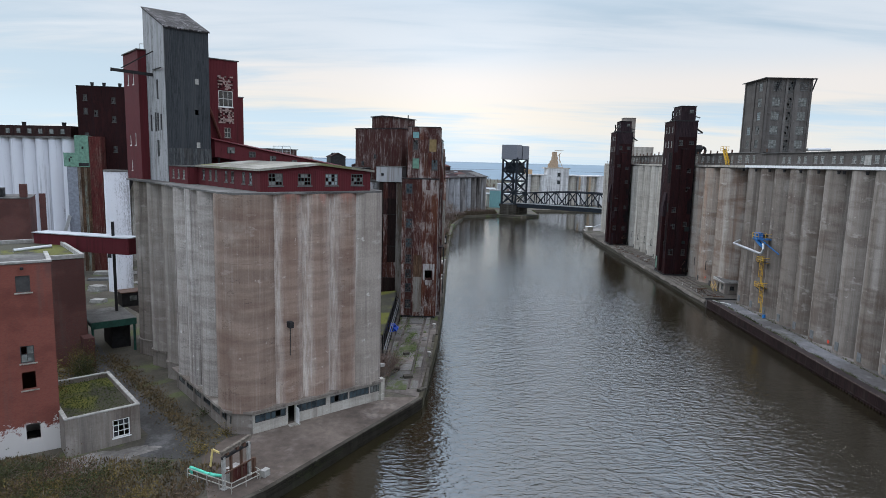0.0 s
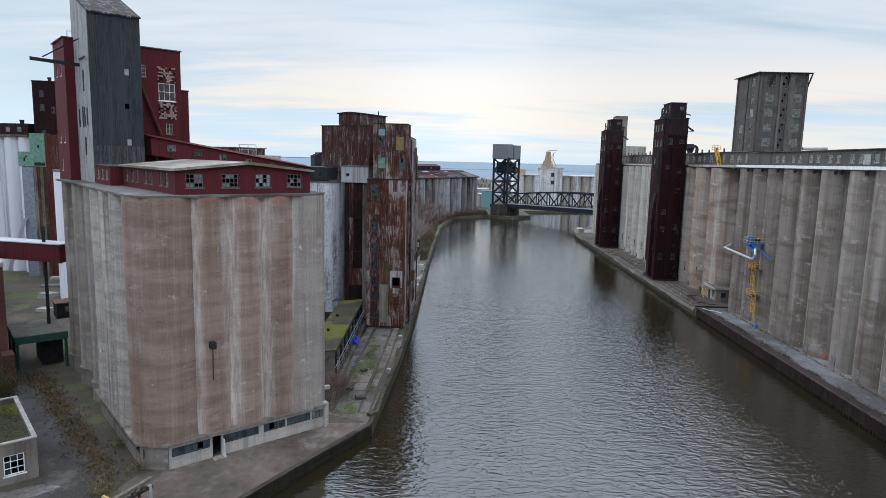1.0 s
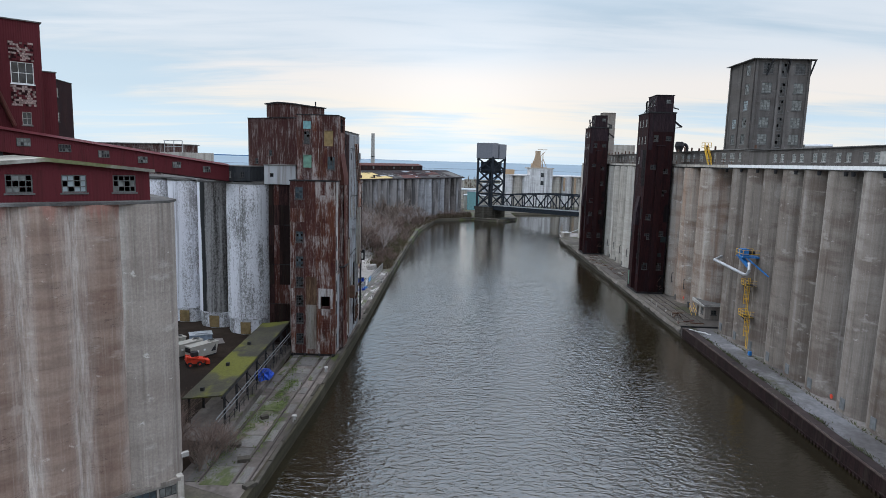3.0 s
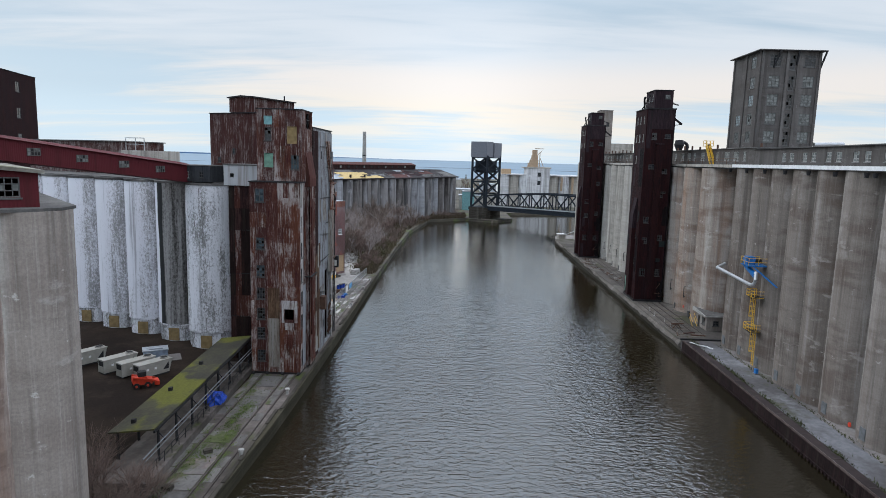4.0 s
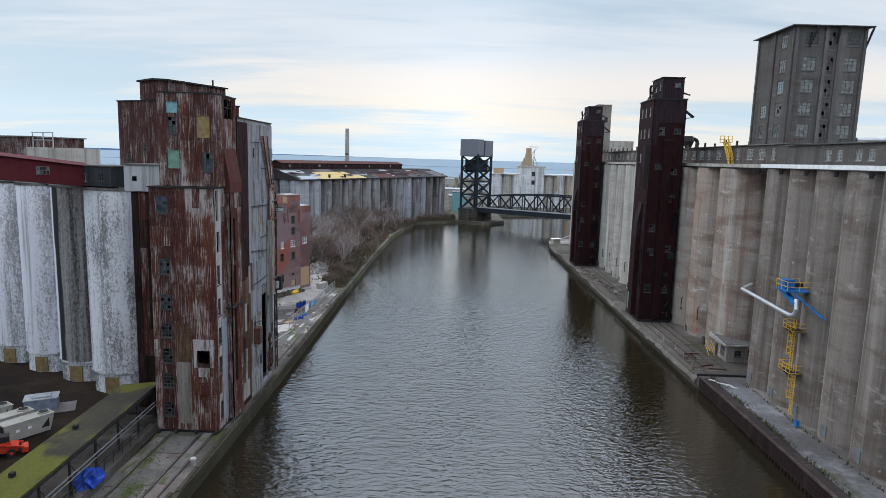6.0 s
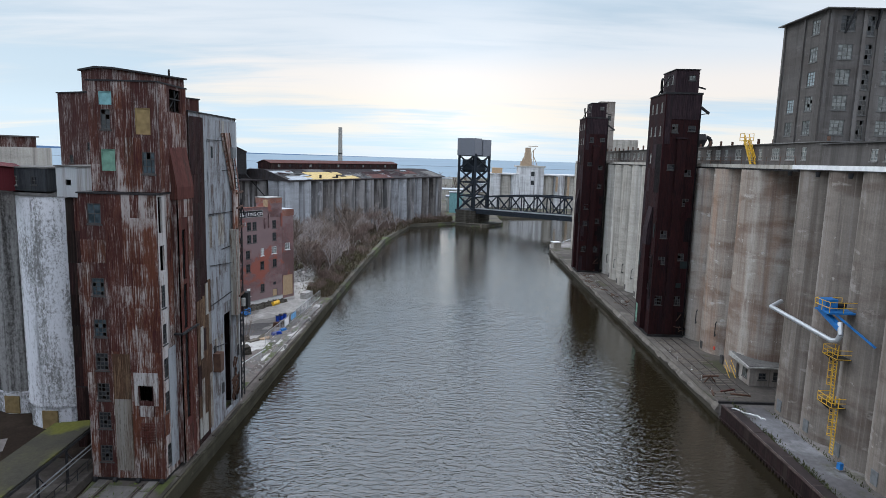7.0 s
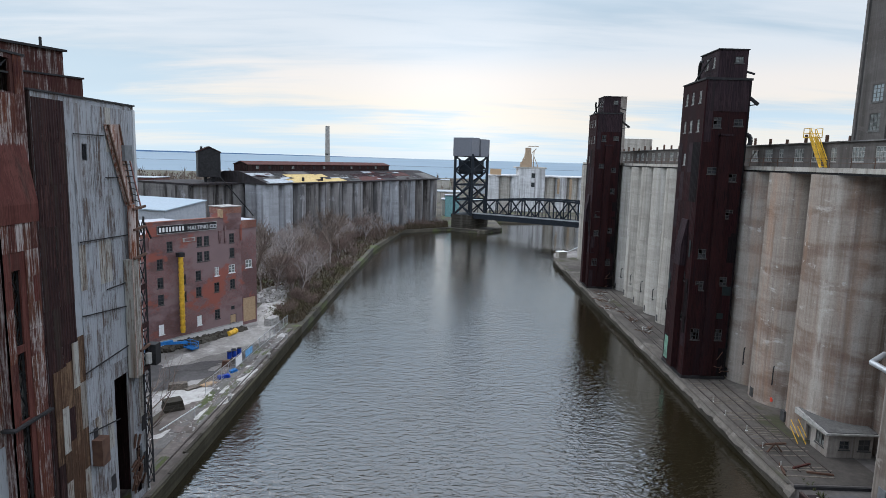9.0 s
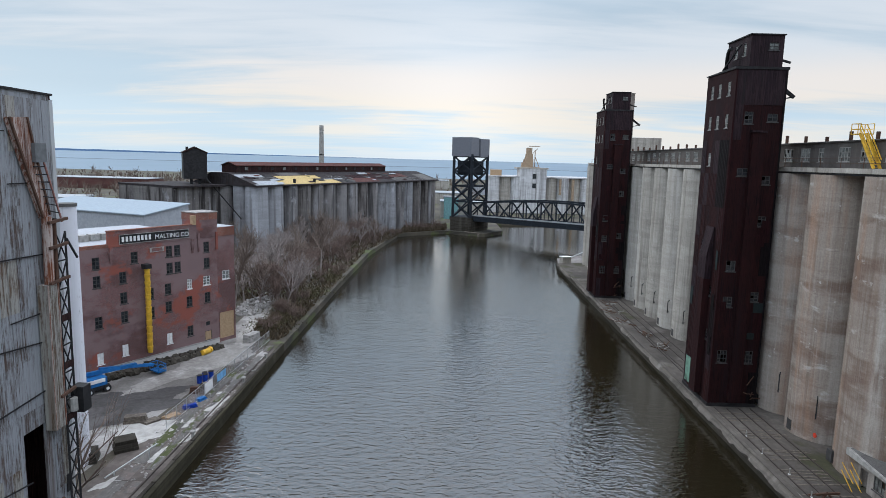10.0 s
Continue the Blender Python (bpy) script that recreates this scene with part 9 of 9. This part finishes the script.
    part("body", box(B(), 0, 0, 0.2, 0.45, 0.45, 0.9), M_BLUE, b)
    part("plinth", box(B(), -0.1, -0.1, 0, 0.7, 0.7, 0.2), M_QUAY_R, b)
    # rails and sleepers on the old quay
    for x in (60.4, 61.9, 63.6, 65.1):
        single("rail", box(B(), -0.05, 0, 0, 0.05, 28, 0.13), M_RAIL, "rusty rail on the old quay", "rail", "quay rails", loc=(x, 152.5, Z_R + 0.02))
        single("rail", box(B(), -0.05, 0, 0, 0.05, 56, 0.13), M_RAIL, "rusty rail on the old quay", "rail", "quay rails", loc=(x + (0.9 if x < 61 else 0), 191.5, Z_R + 0.02))
    rng = random.Random(31)
    for i in range(46):
        w = rng.uniform(4.2, 6.0)
        if rng.random() < 0.4:
            continue
        single("sleeper", box(B(), 0, 0, 0, w, 0.24, 0.04), M_WOOD, "grey timber sleeper in the old quay", "sleeper", "quay sleepers", loc=(59.9 + rng.uniform(0, 0.6), 151 + i * 0.62 + rng.uniform(-0.15, 0.15), Z_R + 0.02), rz=rng.uniform(-3, 3))
    for i in range(5):
        m = thing("marker_post", "short white marker post on the quay", "post", (60.3 + 0.3 * (i % 3), 153.5 + i * 4.6, Z_R), 0, "marker posts")
        part("post", drum(B(), 0, 0, 0.06, 0, 0.7, 8), M_FRAME, m)
        part("foot", drum(B(), 0, 0, 0.14, 0, 0.08, 8), M_WHITEPAINT, m)
    c = thing("rail_buffer", "rusty red steel buffer stop on the quay", "buffer stop", (60.6, 157.0, Z_R), 8)
    bm = B()
    bar(bm, (0, 0, 0), (0.9, 0, 1.1), 0.14), bar(bm, (1.8, 0, 0), (0.9, 0, 1.1), 0.14), bar(bm, (0, 1.6, 0), (0.9, 0, 1.1), 0.14), bar(bm, (1.8, 1.6, 0), (0.9, 0, 1.1), 0.14), bar(bm, (-0.3, 0, 1.0), (2.2, 0, 1.0), 0.2)
    part("frame", bm, M_RUSTSTEEL, c)
    for x, y, m, r in ((61.5, 153.2, M_RUSTRED, 20), (59.8, 151.6, M_RUSTSTEEL, 70), (62.5, 152.4, M_RUSTSTEEL, -15)):
        s = thing("scrap_bar", "scrap steel lying on the quay", "scrap", (x, y, Z_R), r)
        part("bar", bar(B(), (0, 0, 0.12), (2.6, 0.2, 0.12), 0.2), m, s)
    single("quay_step", box(B(), 59.4, 148.9, 0, 68, 149.2, 0.3), M_STEEL, "dark steel beam across the quay", "beam", loc=(0, 0, Z_R))
    for y, z in ((168.2, 2.0), (109.2, 1.4)):
        s = single("lifebuoy", tube(B(), (0, 0, 0), (0.08, 0, 0), 0.3, 18), M_RED, "round red safety sign on the silo wall", "sign", loc=(66.45 if y > 150 else 65.6, y, Z_R + z))
    for i, (x, y, w, d, hh) in enumerate(((61.6, 206, 4, 0.5, 0.5), (62, 214, 3, 0.6, 0.4), (60.5, 222, 5, 0.6, 0.5), (61, 231, 3.5, 0.8, 0.6), (62.3, 239, 4, 1.2, 1.0))):
        s = thing("scrap_heap", "tangled rusty scrap on the old quay", "scrap", (x, y, Z_R), 70 + 20 * i)
        for k in range(14):
            p0 = Vector((rng.uniform(0, w), rng.uniform(-1, 1), rng.uniform(0.1, hh)))
            part("scrap_bar", bar(B(), p0, p0 + Vector((rng.uniform(-2, 2), rng.uniform(-1, 1), rng.uniform(-0.1, 0.5))), 0.12), M_FRAME if (i + k) % 3 == 0 else M_RUSTSTEEL, s)
    # white hose, weeds along the sheet-pile edge
    bm = B()
    q0 = Vector((60.4, 147.0, 0.1))
    for k in range(14):
        q1 = q0 + Vector((rng.uniform(-0.1, 0.5), rng.uniform(-0.55, 0.1), 0))
        tube(bm, q0, q1, 0.09, 6)
        q0 = q1
    single("hose", bm, M_WHITEPAINT, "loose white hose lying on the quay", "hose", loc=(0, 0, Z_R))
    bm = B()
    for i in range(2600):
        k = rng.choice((147, 139, 132, 127.5, 120, 113, 104, 95, 88, 80, 72))
        y, x = k + rng.gauss(0, 1.6), 61.0 + abs(rng.gauss(0, 0.4))
        if rng.random() < 0.25:
            y, x = rng.uniform(60, 147), 65.2 + rng.gauss(0, 0.2)
        base = Vector((x, y, Z_R))
        a, hh = rng.uniform(0, 6.28), rng.uniform(0.08, 0.45)
        o = Vector((math.cos(a), math.sin(a), 0)) * 0.06
        bm.faces.new([bm.verts.new(base + o), bm.verts.new(base - o), bm.verts.new(base + Vector((rng.gauss(0, 0.15), rng.gauss(0, 0.15), hh)))])
    single("quay_weeds", bm, M_LEAF_G, "green and brown weeds along the quay edge", "weeds", kind="stuff")
    s = thing("roof_tower", "pale grey concrete tower behind the loading tower", "tower", (73.0, 291.0, Z_R + 31.65))
    part("side_block", box(B(), 5.1, 0.6, 0, 14.0, 5.6, 8.4), M_PALE, s, "lower pale roof block")
    house(s, 0, 0, 0, 5.0, 6.0, 21.2, M_GREY, {"f": [(2.6, 15.0, 1.2, 1.6, 2, 2, M_FRAME_DARK, M_GLASS, 0)]}, t=0.3, roof=M_ROOF, over=0.1)
    s = thing("quay_cabin", "small pale cabin with a gangway rail at the quay's end", "cabin", (60.5, 298.0, Z_R), 20)
    part("body", box(B(), 0, 0, 0, 3.0, 2.2, 2.0), M_PALE, s)
    part("roof", box(B(), -0.2, -0.2, 2.0, 3.2, 2.4, 2.15), M_WHITEPAINT, s)
    part("rail", bar(B(), (3.0, 1.0, 1.6), (9.0, 3.0, 3.0), 0.25), M_PIPE, s)
    d = thing("dust_collector", "black twisted dust collector on the roof", "dust collector", (75.5, 205.0, Z_R + 35.3))
    part("cone", drum(B(), 0, 0, 0.5, 0.0, 2.0, 12, 1.3), M_STEEL, d, smooth=True)
    part("cap", drum(B(), 0, 0, 1.3, 2.0, 3.2, 12, 1.0), M_STEEL, d, smooth=True)
    bm = B()
    for k in range(6):
        a, b = k / 6 * 2.6, (k + 1) / 6 * 2.6
        tube(bm, (1.2 + math.sin(a), 0, 2.6 + 1.2 * math.cos(a) - 1.2), (1.2 + math.sin(b), 0, 2.6 + 1.2 * math.cos(b) - 1.2), 0.4, 10)
    part("elbow", bm, M_STEEL, d)
    part("stand", box(B(), -1.2, -1.2, -1.2, 3.2, 1.2, 0.0), M_STEEL, d)


far_quay()


# ---- plants ----
def grow(bm, rng, p, d, length, r, depth, twist=0.5, kids=4):
    q = p + d * length
    tube(bm, p, q, r, 4 if depth > 1 else 3, r * 0.6)
    if depth == 0:
        return
    for i in range(kids):
        k = rng.uniform(0.35, 1.0)
        nd = (d + Vector((rng.gauss(0, twist), rng.gauss(0, twist), rng.gauss(0.12, twist * 0.6)))).normalized()
        grow(bm, rng, p + d * length * k, nd, length * rng.uniform(0.5, 0.78), r * 0.55, depth - 1, twist, kids)


def bare_tree(seed, h, x, y, mat_t, mat_c, label, kids=4, depth=4):
    t = thing("bare_tree", label, "tree", (x, y, Z_L), rng_turn(seed), "bare trees")
    rng = random.Random(seed)
    bm = B()
    stems = [Vector((rng.gauss(0, 0.22), rng.gauss(0, 0.22), 1)).normalized() for _ in range(rng.choice((1, 2, 3)))]
    for d in stems:
        tube(bm, (0, 0, -0.1), d * h * 0.42, h * 0.013, 6, h * 0.009)
    part("trunk", bm, mat_t, t)
    bm = B()
    for d in stems:
        for i in range(6):
            k = rng.uniform(0.2, 0.42)
            nd = (d + Vector((rng.gauss(0, 0.45), rng.gauss(0, 0.45), rng.uniform(0, 0.4)))).normalized()
            grow(bm, rng, d * h * k, nd, h * rng.uniform(0.2, 0.32), h * 0.0085, depth - 1, 0.42, kids)
    part("crown", bm, mat_c, t)
    return t


def rng_turn(seed):
    return (seed * 67) % 360


def shrub(seed, h, w, x, y, mat, label):
    t = thing("shrub", label, "shrub", (x, y, Z_L), rng_turn(seed), "thicket shrubs")
    rng = random.Random(seed)
    bm = B()
    for i in range(11):
        a = rng.uniform(0, 6.28)
        d = Vector((math.cos(a) * w, math.sin(a) * w, h)).normalized()
        grow(bm, rng, Vector((rng.gauss(0, 0.3), rng.gauss(0, 0.3), -0.05)), d, h * 0.5, 0.03, 3, 0.45, 4)
    part("branching", bm, mat, t)
    return t


def plants():
    rng = random.Random(77)
    trees = [bare_tree(i + 1, h, x, y, M_BARK, m, "bare grey winter tree with fine twigs by the river") for i, (h, x, y, m) in enumerate(((13, -25, 262, M_BARK), (12, -20, 276, M_TWIG), (14, -30, 250, M_TWIG), (11, -16, 290, M_BARK), (9, -12, 300, M_TWIG_RED)))]
    for i in range(105):
        k = rng.randrange(5)
        y = rng.uniform(226, 350)
        x = rng.uniform(-36, -11) + max(0, (y - 318)) * 0.30
        s = rng.uniform(0.6, 1.15)
        copy_thing(trees[k], pose(x, y, Z_L, 0, 0, rng.uniform(0, 360)) @ Matrix.Scale(s * 1.1, 4))
    shrubs = [shrub(100 + i, h, w, x, y, m, "dense bare reddish-brown riverside shrub") for i, (h, w, x, y, m) in enumerate(((3.4, 1.8, -9.5, 226, M_TWIG_RED), (2.6, 1.6, -8.5, 240, M_TWIG), (4.2, 2.4, -13, 250, M_TWIG_RED)))]
    for i in range(95):
        y = rng.uniform(212, 372)
        x = rng.uniform(-20, -6.2) + max(0, (y - 318)) * 0.16
        if y < 240:
            x = rng.uniform(-11.5, -6.2)
        if i % 8 == 0:
            x = rng.uniform(4.0, 19.0)
            y = 374.0 + x * 0.84 + rng.uniform(1, 14)
        s = rng.uniform(0.55, 1.25)
        copy_thing(shrubs[rng.randrange(3)], pose(x, y, Z_L, 0, 0, rng.uniform(0, 360)) @ Matrix.Scale(s, 4))
    # brown brush and bank grass under them
    bm = B()
    for i in range(2600):
        k, x = rng.random(), rng.uniform(2.0, 22.0)
        y = 371.5 + (x - 1.0) * 0.84 + 0.8 + 22 * k * k
        base = Vector((x, y, Z_L))
        a = rng.uniform(0, 6.28)
        bm.faces.new([bm.verts.new(base + Vector((math.cos(a), math.sin(a), 0)) * 0.3), bm.verts.new(base - Vector((math.cos(a), math.sin(a), 0)) * 0.3), bm.verts.new(base + Vector((rng.gauss(0, 0.5), rng.gauss(0, 0.5), rng.uniform(0.5, 2.2))))])
    for i in range(9000):
        y = rng.uniform(207, 380)
        x = rng.uniform(-30, -5.2) + max(0, (y - 318)) * 0.16
        if y < 235:
            x = rng.uniform(-12, -5.2)
        h = rng.uniform(0.3, 1.3)
        a = rng.uniform(0, 6.28)
        dx, dy = math.cos(a), math.sin(a)
        base = Vector((x, y, Z_L))
        tip = base + Vector((rng.gauss(0, 0.4), rng.gauss(0, 0.4), h))
        bm.faces.new([bm.verts.new(base + Vector((dx, dy, 0)) * 0.22), bm.verts.new(base - Vector((dx, dy, 0)) * 0.22), bm.verts.new(tip)])
    single("bank_grass", bm, plain("rust_brown_grass", (0.088, 0.066, 0.042), 0.9, 0.0, 0.5), "rust-brown dead grass and brush on the bank", "grass", kind="stuff")
    bm = B()
    for i in range(2200):
        k = rng.choice(((-9, 216, 2.6), (-12, 233, 3.0), (-7, 262, 2.0), (-8, 245, 2.2)))
        clump(bm, rng, k[0] + rng.gauss(0, k[2]), k[1] + rng.gauss(0, k[2] * 1.6), Z_L + abs(rng.gauss(0, 0.8)), 0.35, 2)
    single("evergreen_scrub", bm, plain("olive_scrub", (0.07, 0.062, 0.026), 0.9, 0.0, 0.5), "low olive-brown leafy scrub", "scrub", kind="stuff")
    # weeds and bushes at the wharf corner and along the lane
    bm = B()
    for i in range(17000):
        x, y = rng.uniform(-62, -24), rng.uniform(38, 60.5)
        if rng.random() < 0.22:
            k = rng.random()
            x, y = -28.2 - 27 * k + rng.gauss(0, 0.9), 65.6 + 28 * k + rng.gauss(0, 0.9)
        h = rng.uniform(0.15, 0.7) if y < 60.6 else rng.uniform(0.05, 0.35)
        a = rng.uniform(0, 6.28)
        base = Vector((x, y, Z_L))
        o = Vector((math.cos(a), math.sin(a), 0)) * 0.09
        bm.faces.new([bm.verts.new(base + o), bm.verts.new(base - o), bm.verts.new(base + Vector((rng.gauss(0, 0.2), rng.gauss(0, 0.2), h)))])
    single("dry_weeds", bm, M_STRAW, "dry brown weeds and grass", "grass", kind="stuff")
    for i, (x, y, n, s, m) in enumerate(((-33, 56.5, 260, 1.2, M_LEAF), (-30, 58.5, 200, 0.9, M_LEAF_G), (-36.5, 54.5, 240, 1.3, M_LEAF_G), (-27.6, 63, 160, 0.8, M_LEAF), (-40, 53, 240, 1.3, M_LEAF), (-29, 53.5, 220, 1.0, M_LEAF), (-44, 56, 200, 1.2, M_LEAF_G), (-26.5, 67.6, 90, 0.6, M_LEAF), (-31, 72.5, 80, 0.6, M_LEAF_G), (-38, 57, 200, 1.0, M_TWIG_RED), (-34, 52, 220, 1.1, M_LEAF_G))):
        b = thing("bush", "low autumn bush with yellow and olive leaves", "bush", (x, y, Z_L), 0, "lane bushes")
        bm = B()
        for k in range(n):
            clump(bm, rng, rng.gauss(0, s), rng.gauss(0, s), abs(rng.gauss(0.3, s * 0.5)), 0.22, 3)
        part("leaves", bm, m, b)
        bm = B()
        for k in range(8):
            tube(bm, (0, 0, -0.05), (rng.gauss(0, s), rng.gauss(0, s), rng.uniform(0.6, 1.6)), 0.02, 3)
        part("branching", bm, M_TWIG, b)
    for i in range(58):
        x, y = rng.uniform(-56, -25), rng.uniform(41, 57.5)
        if x > -34 and y > 54:
            continue
        m = rng.choice((M_LEAF, M_LEAF_G, M_LEAF_G, M_RUSTLEAF, M_RUSTLEAF))
        b = thing("bush", "low autumn bush with yellow and olive leaves" if m is not M_RUSTLEAF else "low brown withered bush", "bush", (x, y, Z_L), 0, "lane bushes")
        s = rng.uniform(0.7, 1.4)
        bm = B()
        for k in range(520):
            clump(bm, rng, rng.gauss(0, s), rng.gauss(0, s), abs(rng.gauss(0.2, s * 0.5)), 0.17, 3)
        part("leaves", bm, m, b)
        bm = B()
        for k in range(6):
            tube(bm, (0, 0, -0.05), (rng.gauss(0, s), rng.gauss(0, s), rng.uniform(0.6, 1.6)), 0.02, 3)
        part("branching", bm, M_TWIG, b)
    for x, y, s, m in ((-54.6, 85.6, 1.5, M_LEAF), (-53.0, 84.0, 1.1, M_LEAF_G), (-55.4, 87.4, 1.2, M_RUSTLEAF)):
        b = thing("bush", "tall yellowing bush against the brick wall", "bush", (x, y, Z_L), 0, "lane bushes")
        bm = B()
        for k in range(900):
            clump(bm, rng, rng.gauss(0, s * 0.7), rng.gauss(0, s * 0.7), abs(rng.gauss(1.2, s * 0.9)), 0.2, 3)
        part("leaves", bm, m, b)
        bm = B()
        for k in range(8):
            tube(bm, (0, 0, -0.05), (rng.gauss(0, s * 0.6), rng.gauss(0, s * 0.6), rng.uniform(1.5, 3.0)), 0.03, 3)
        part("branching", bm, M_TWIG, b)
    # bare brush under the end of the canopy and the sapling by the white tank
    for i, (x, y, k, s) in enumerate(((-15.5, 90, 0, 1.5), (-17.5, 94, 2, 1.2), (-13.5, 86.5, 1, 1.5), (-19, 88, 0, 1.3), (-11.5, 151, 1, 0.9))):
        copy_thing(shrubs[k], pose(x, y, Z_L, 0, 0, 40 * i) @ Matrix.Scale(s, 4))
    for i, (x, y, k, s) in enumerate(((-10.4, 88.6, 0, 1.25), (-11.6, 90.0, 2, 0.95), (-9.8, 90.6, 1, 1.3), (-12.2, 88.0, 0, 1.2), (-11.0, 86.4, 1, 1.2))):
        copy_thing(shrubs[k], pose(x, y, Z_L, 0, 0, 70 * i + 15) @ Matrix.Scale(s, 4))
    for x, y, w, r in ((-7.2, 88.6, 1.3, 20), (-9.2, 91.8, 1.0, -10), (-4.9, 83.4, 1.1, 60), (-8.4, 99.5, 0.9, 35)):
        single("concrete_block", box(B(), -w / 2, -w / 3, 0, w / 2, w / 3, 0.4), M_QUAYWALL, "broken concrete block lying on the wharf", "concrete block", "wharf blocks", loc=(x, y, Z_L + 0.02), rz=r)
    t = thing("sapling", "bare leaning sapling beside the wharf", "tree", (-10.6, 153.5, Z_L))
    bm = B()
    r2 = random.Random(12)
    for d, l in ((Vector((0.25, 0.5, 1)), 5.6), (Vector((-0.1, 0.8, 0.9)), 6.0), (Vector((0.7, 0.2, 0.8)), 5.4)):
        grow(bm, r2, Vector((0, 0, -0.1)), d.normalized(), l, 0.11, 3, 0.34, 3)
    part("branching", bm, M_TWIG, t)
    # moss and weed tufts along the wharf rails
    bm = B()
    for i in range(220):
        y = rng.uniform(84, 124)
        x = rng.choice((-9.4, -10.3, -6.9, -8.2)) + rng.gauss(0, 0.35)
        base = Vector((x, y, Z_L + 0.02))
        a = rng.uniform(0, 6.28)
        o = Vector((math.cos(a), math.sin(a), 0)) * 0.08
        bm.faces.new([bm.verts.new(base + o), bm.verts.new(base - o), bm.verts.new(base + Vector((rng.gauss(0, 0.1), rng.gauss(0, 0.1), rng.uniform(0.06, 0.3))))])
    for i in range(3600):
        k = rng.choice(((-8.3, 112, 0.5, 1.2), (-7.6, 104, 0.4, 2.0), (-9.6, 98, 0.5, 2.4), (-9.9, 118, 0.3, 4), (-8.8, 108, 0.3, 1.5), (-6.4, 96, 0.25, 3), (-9.9, 90, 0.5, 3)))
        x, y = k[0] + rng.gauss(0, k[2]), k[1] + rng.gauss(0, k[3])
        if not 82 < y < 124:
            continue
        a, r = rng.uniform(0, 6.28), rng.uniform(0.03, 0.10)
        z = Z_L + 0.03 + rng.uniform(0, 0.05)
        bm.faces.new([bm.verts.new((x + r * math.cos(a + q), y + r * math.sin(a + q), z + rng.uniform(0, 0.05))) for q in (0, 1.5, 3.1, 4.6)])
    single("wharf_weeds", bm, M_MOSS, "small weeds in the wharf joints", "weeds", kind="stuff")


plants()


# ---- slabs of the old wharf ----
def wharf_slabs():
    k = Mat("worn_wharf_slab", 0.92)
    tone = k.mix(k.rand, (0.085, 0.080, 0.075), (0.140, 0.130, 0.121))
    tone = k.mix(k.math("MULTIPLY", k.step(k.noise((0.5, 0.5, 0.5), 6.0, 0.65), 0.48, 0.64), 0.6), tone, (0.062, 0.056, 0.048))
    tone = k.mix(k.math("MULTIPLY", k.step(k.noise((0.22, 0.22, 0.2), 5.0, 0.6, 3.0), 0.56, 0.66), 0.55), tone, (0.19, 0.135, 0.118))
    tone = k.mix(k.math("MULTIPLY", k.step(k.noise((0.45, 0.3, 0.4), 6.0, 0.7, 9.0), 0.52, 0.60), 0.85), tone, (0.052, 0.066, 0.013))
    grit = k.noise((6, 6, 6), 4.0, 0.7)
    k.bump(grit, 0.4, 0.03)
    slab_mat = k.done(k.mix(0.3, tone, k.mix(k.step(grit, 0.3, 0.7), (0.2, 0.2, 0.2), (0.8, 0.8, 0.8)), "OVERLAY"))
    rng = random.Random(41)
    meshes = []
    for v in range(5):
        w, d = 1.0, 1.0
        pts = []
        for (px, py) in ((0, 0), (0.5, 0), (1, 0), (1, 0.5), (1, 1), (0.5, 1), (0, 1), (0, 0.5)):
            pts.append((px * w + rng.uniform(-0.025, 0.025), py * d + rng.uniform(-0.025, 0.025)))
        me = finish(prism(B(), pts, 0.0, [0.05 + rng.uniform(-0.012, 0.012) for _ in pts]), "slab")
        me.materials.append(slab_mat)
        meshes.append(me)
    for x0, x1, y0, y1, step in ((-9.85, -6.95, 83.5, 123.5, 3.4), (-11.4, -10.35, 84.0, 123.5, 2.6), (-6.45, -5.5, 84.0, 203.0, 2.9), (-8.4, -6.95, 150.0, 204.0, 3.6)):
        y = y0
        while y < y1:
            d = step * rng.uniform(0.75, 1.3)
            if rng.random() > 0.10:
                ob = part("slab", rng.choice(meshes), slab_mat, wharf_paving, "", (x0, y, Z_L + 0.02 + rng.uniform(-0.03, 0.012)))
                ob.scale = (x1 - x0 - 0.08, d - rng.uniform(0.06, 0.2), 1)
                ob.rotation_euler = (rng.uniform(-0.006, 0.006), rng.uniform(-0.008, 0.008), rng.uniform(-0.01, 0.01))
            y += d


wharf_slabs()
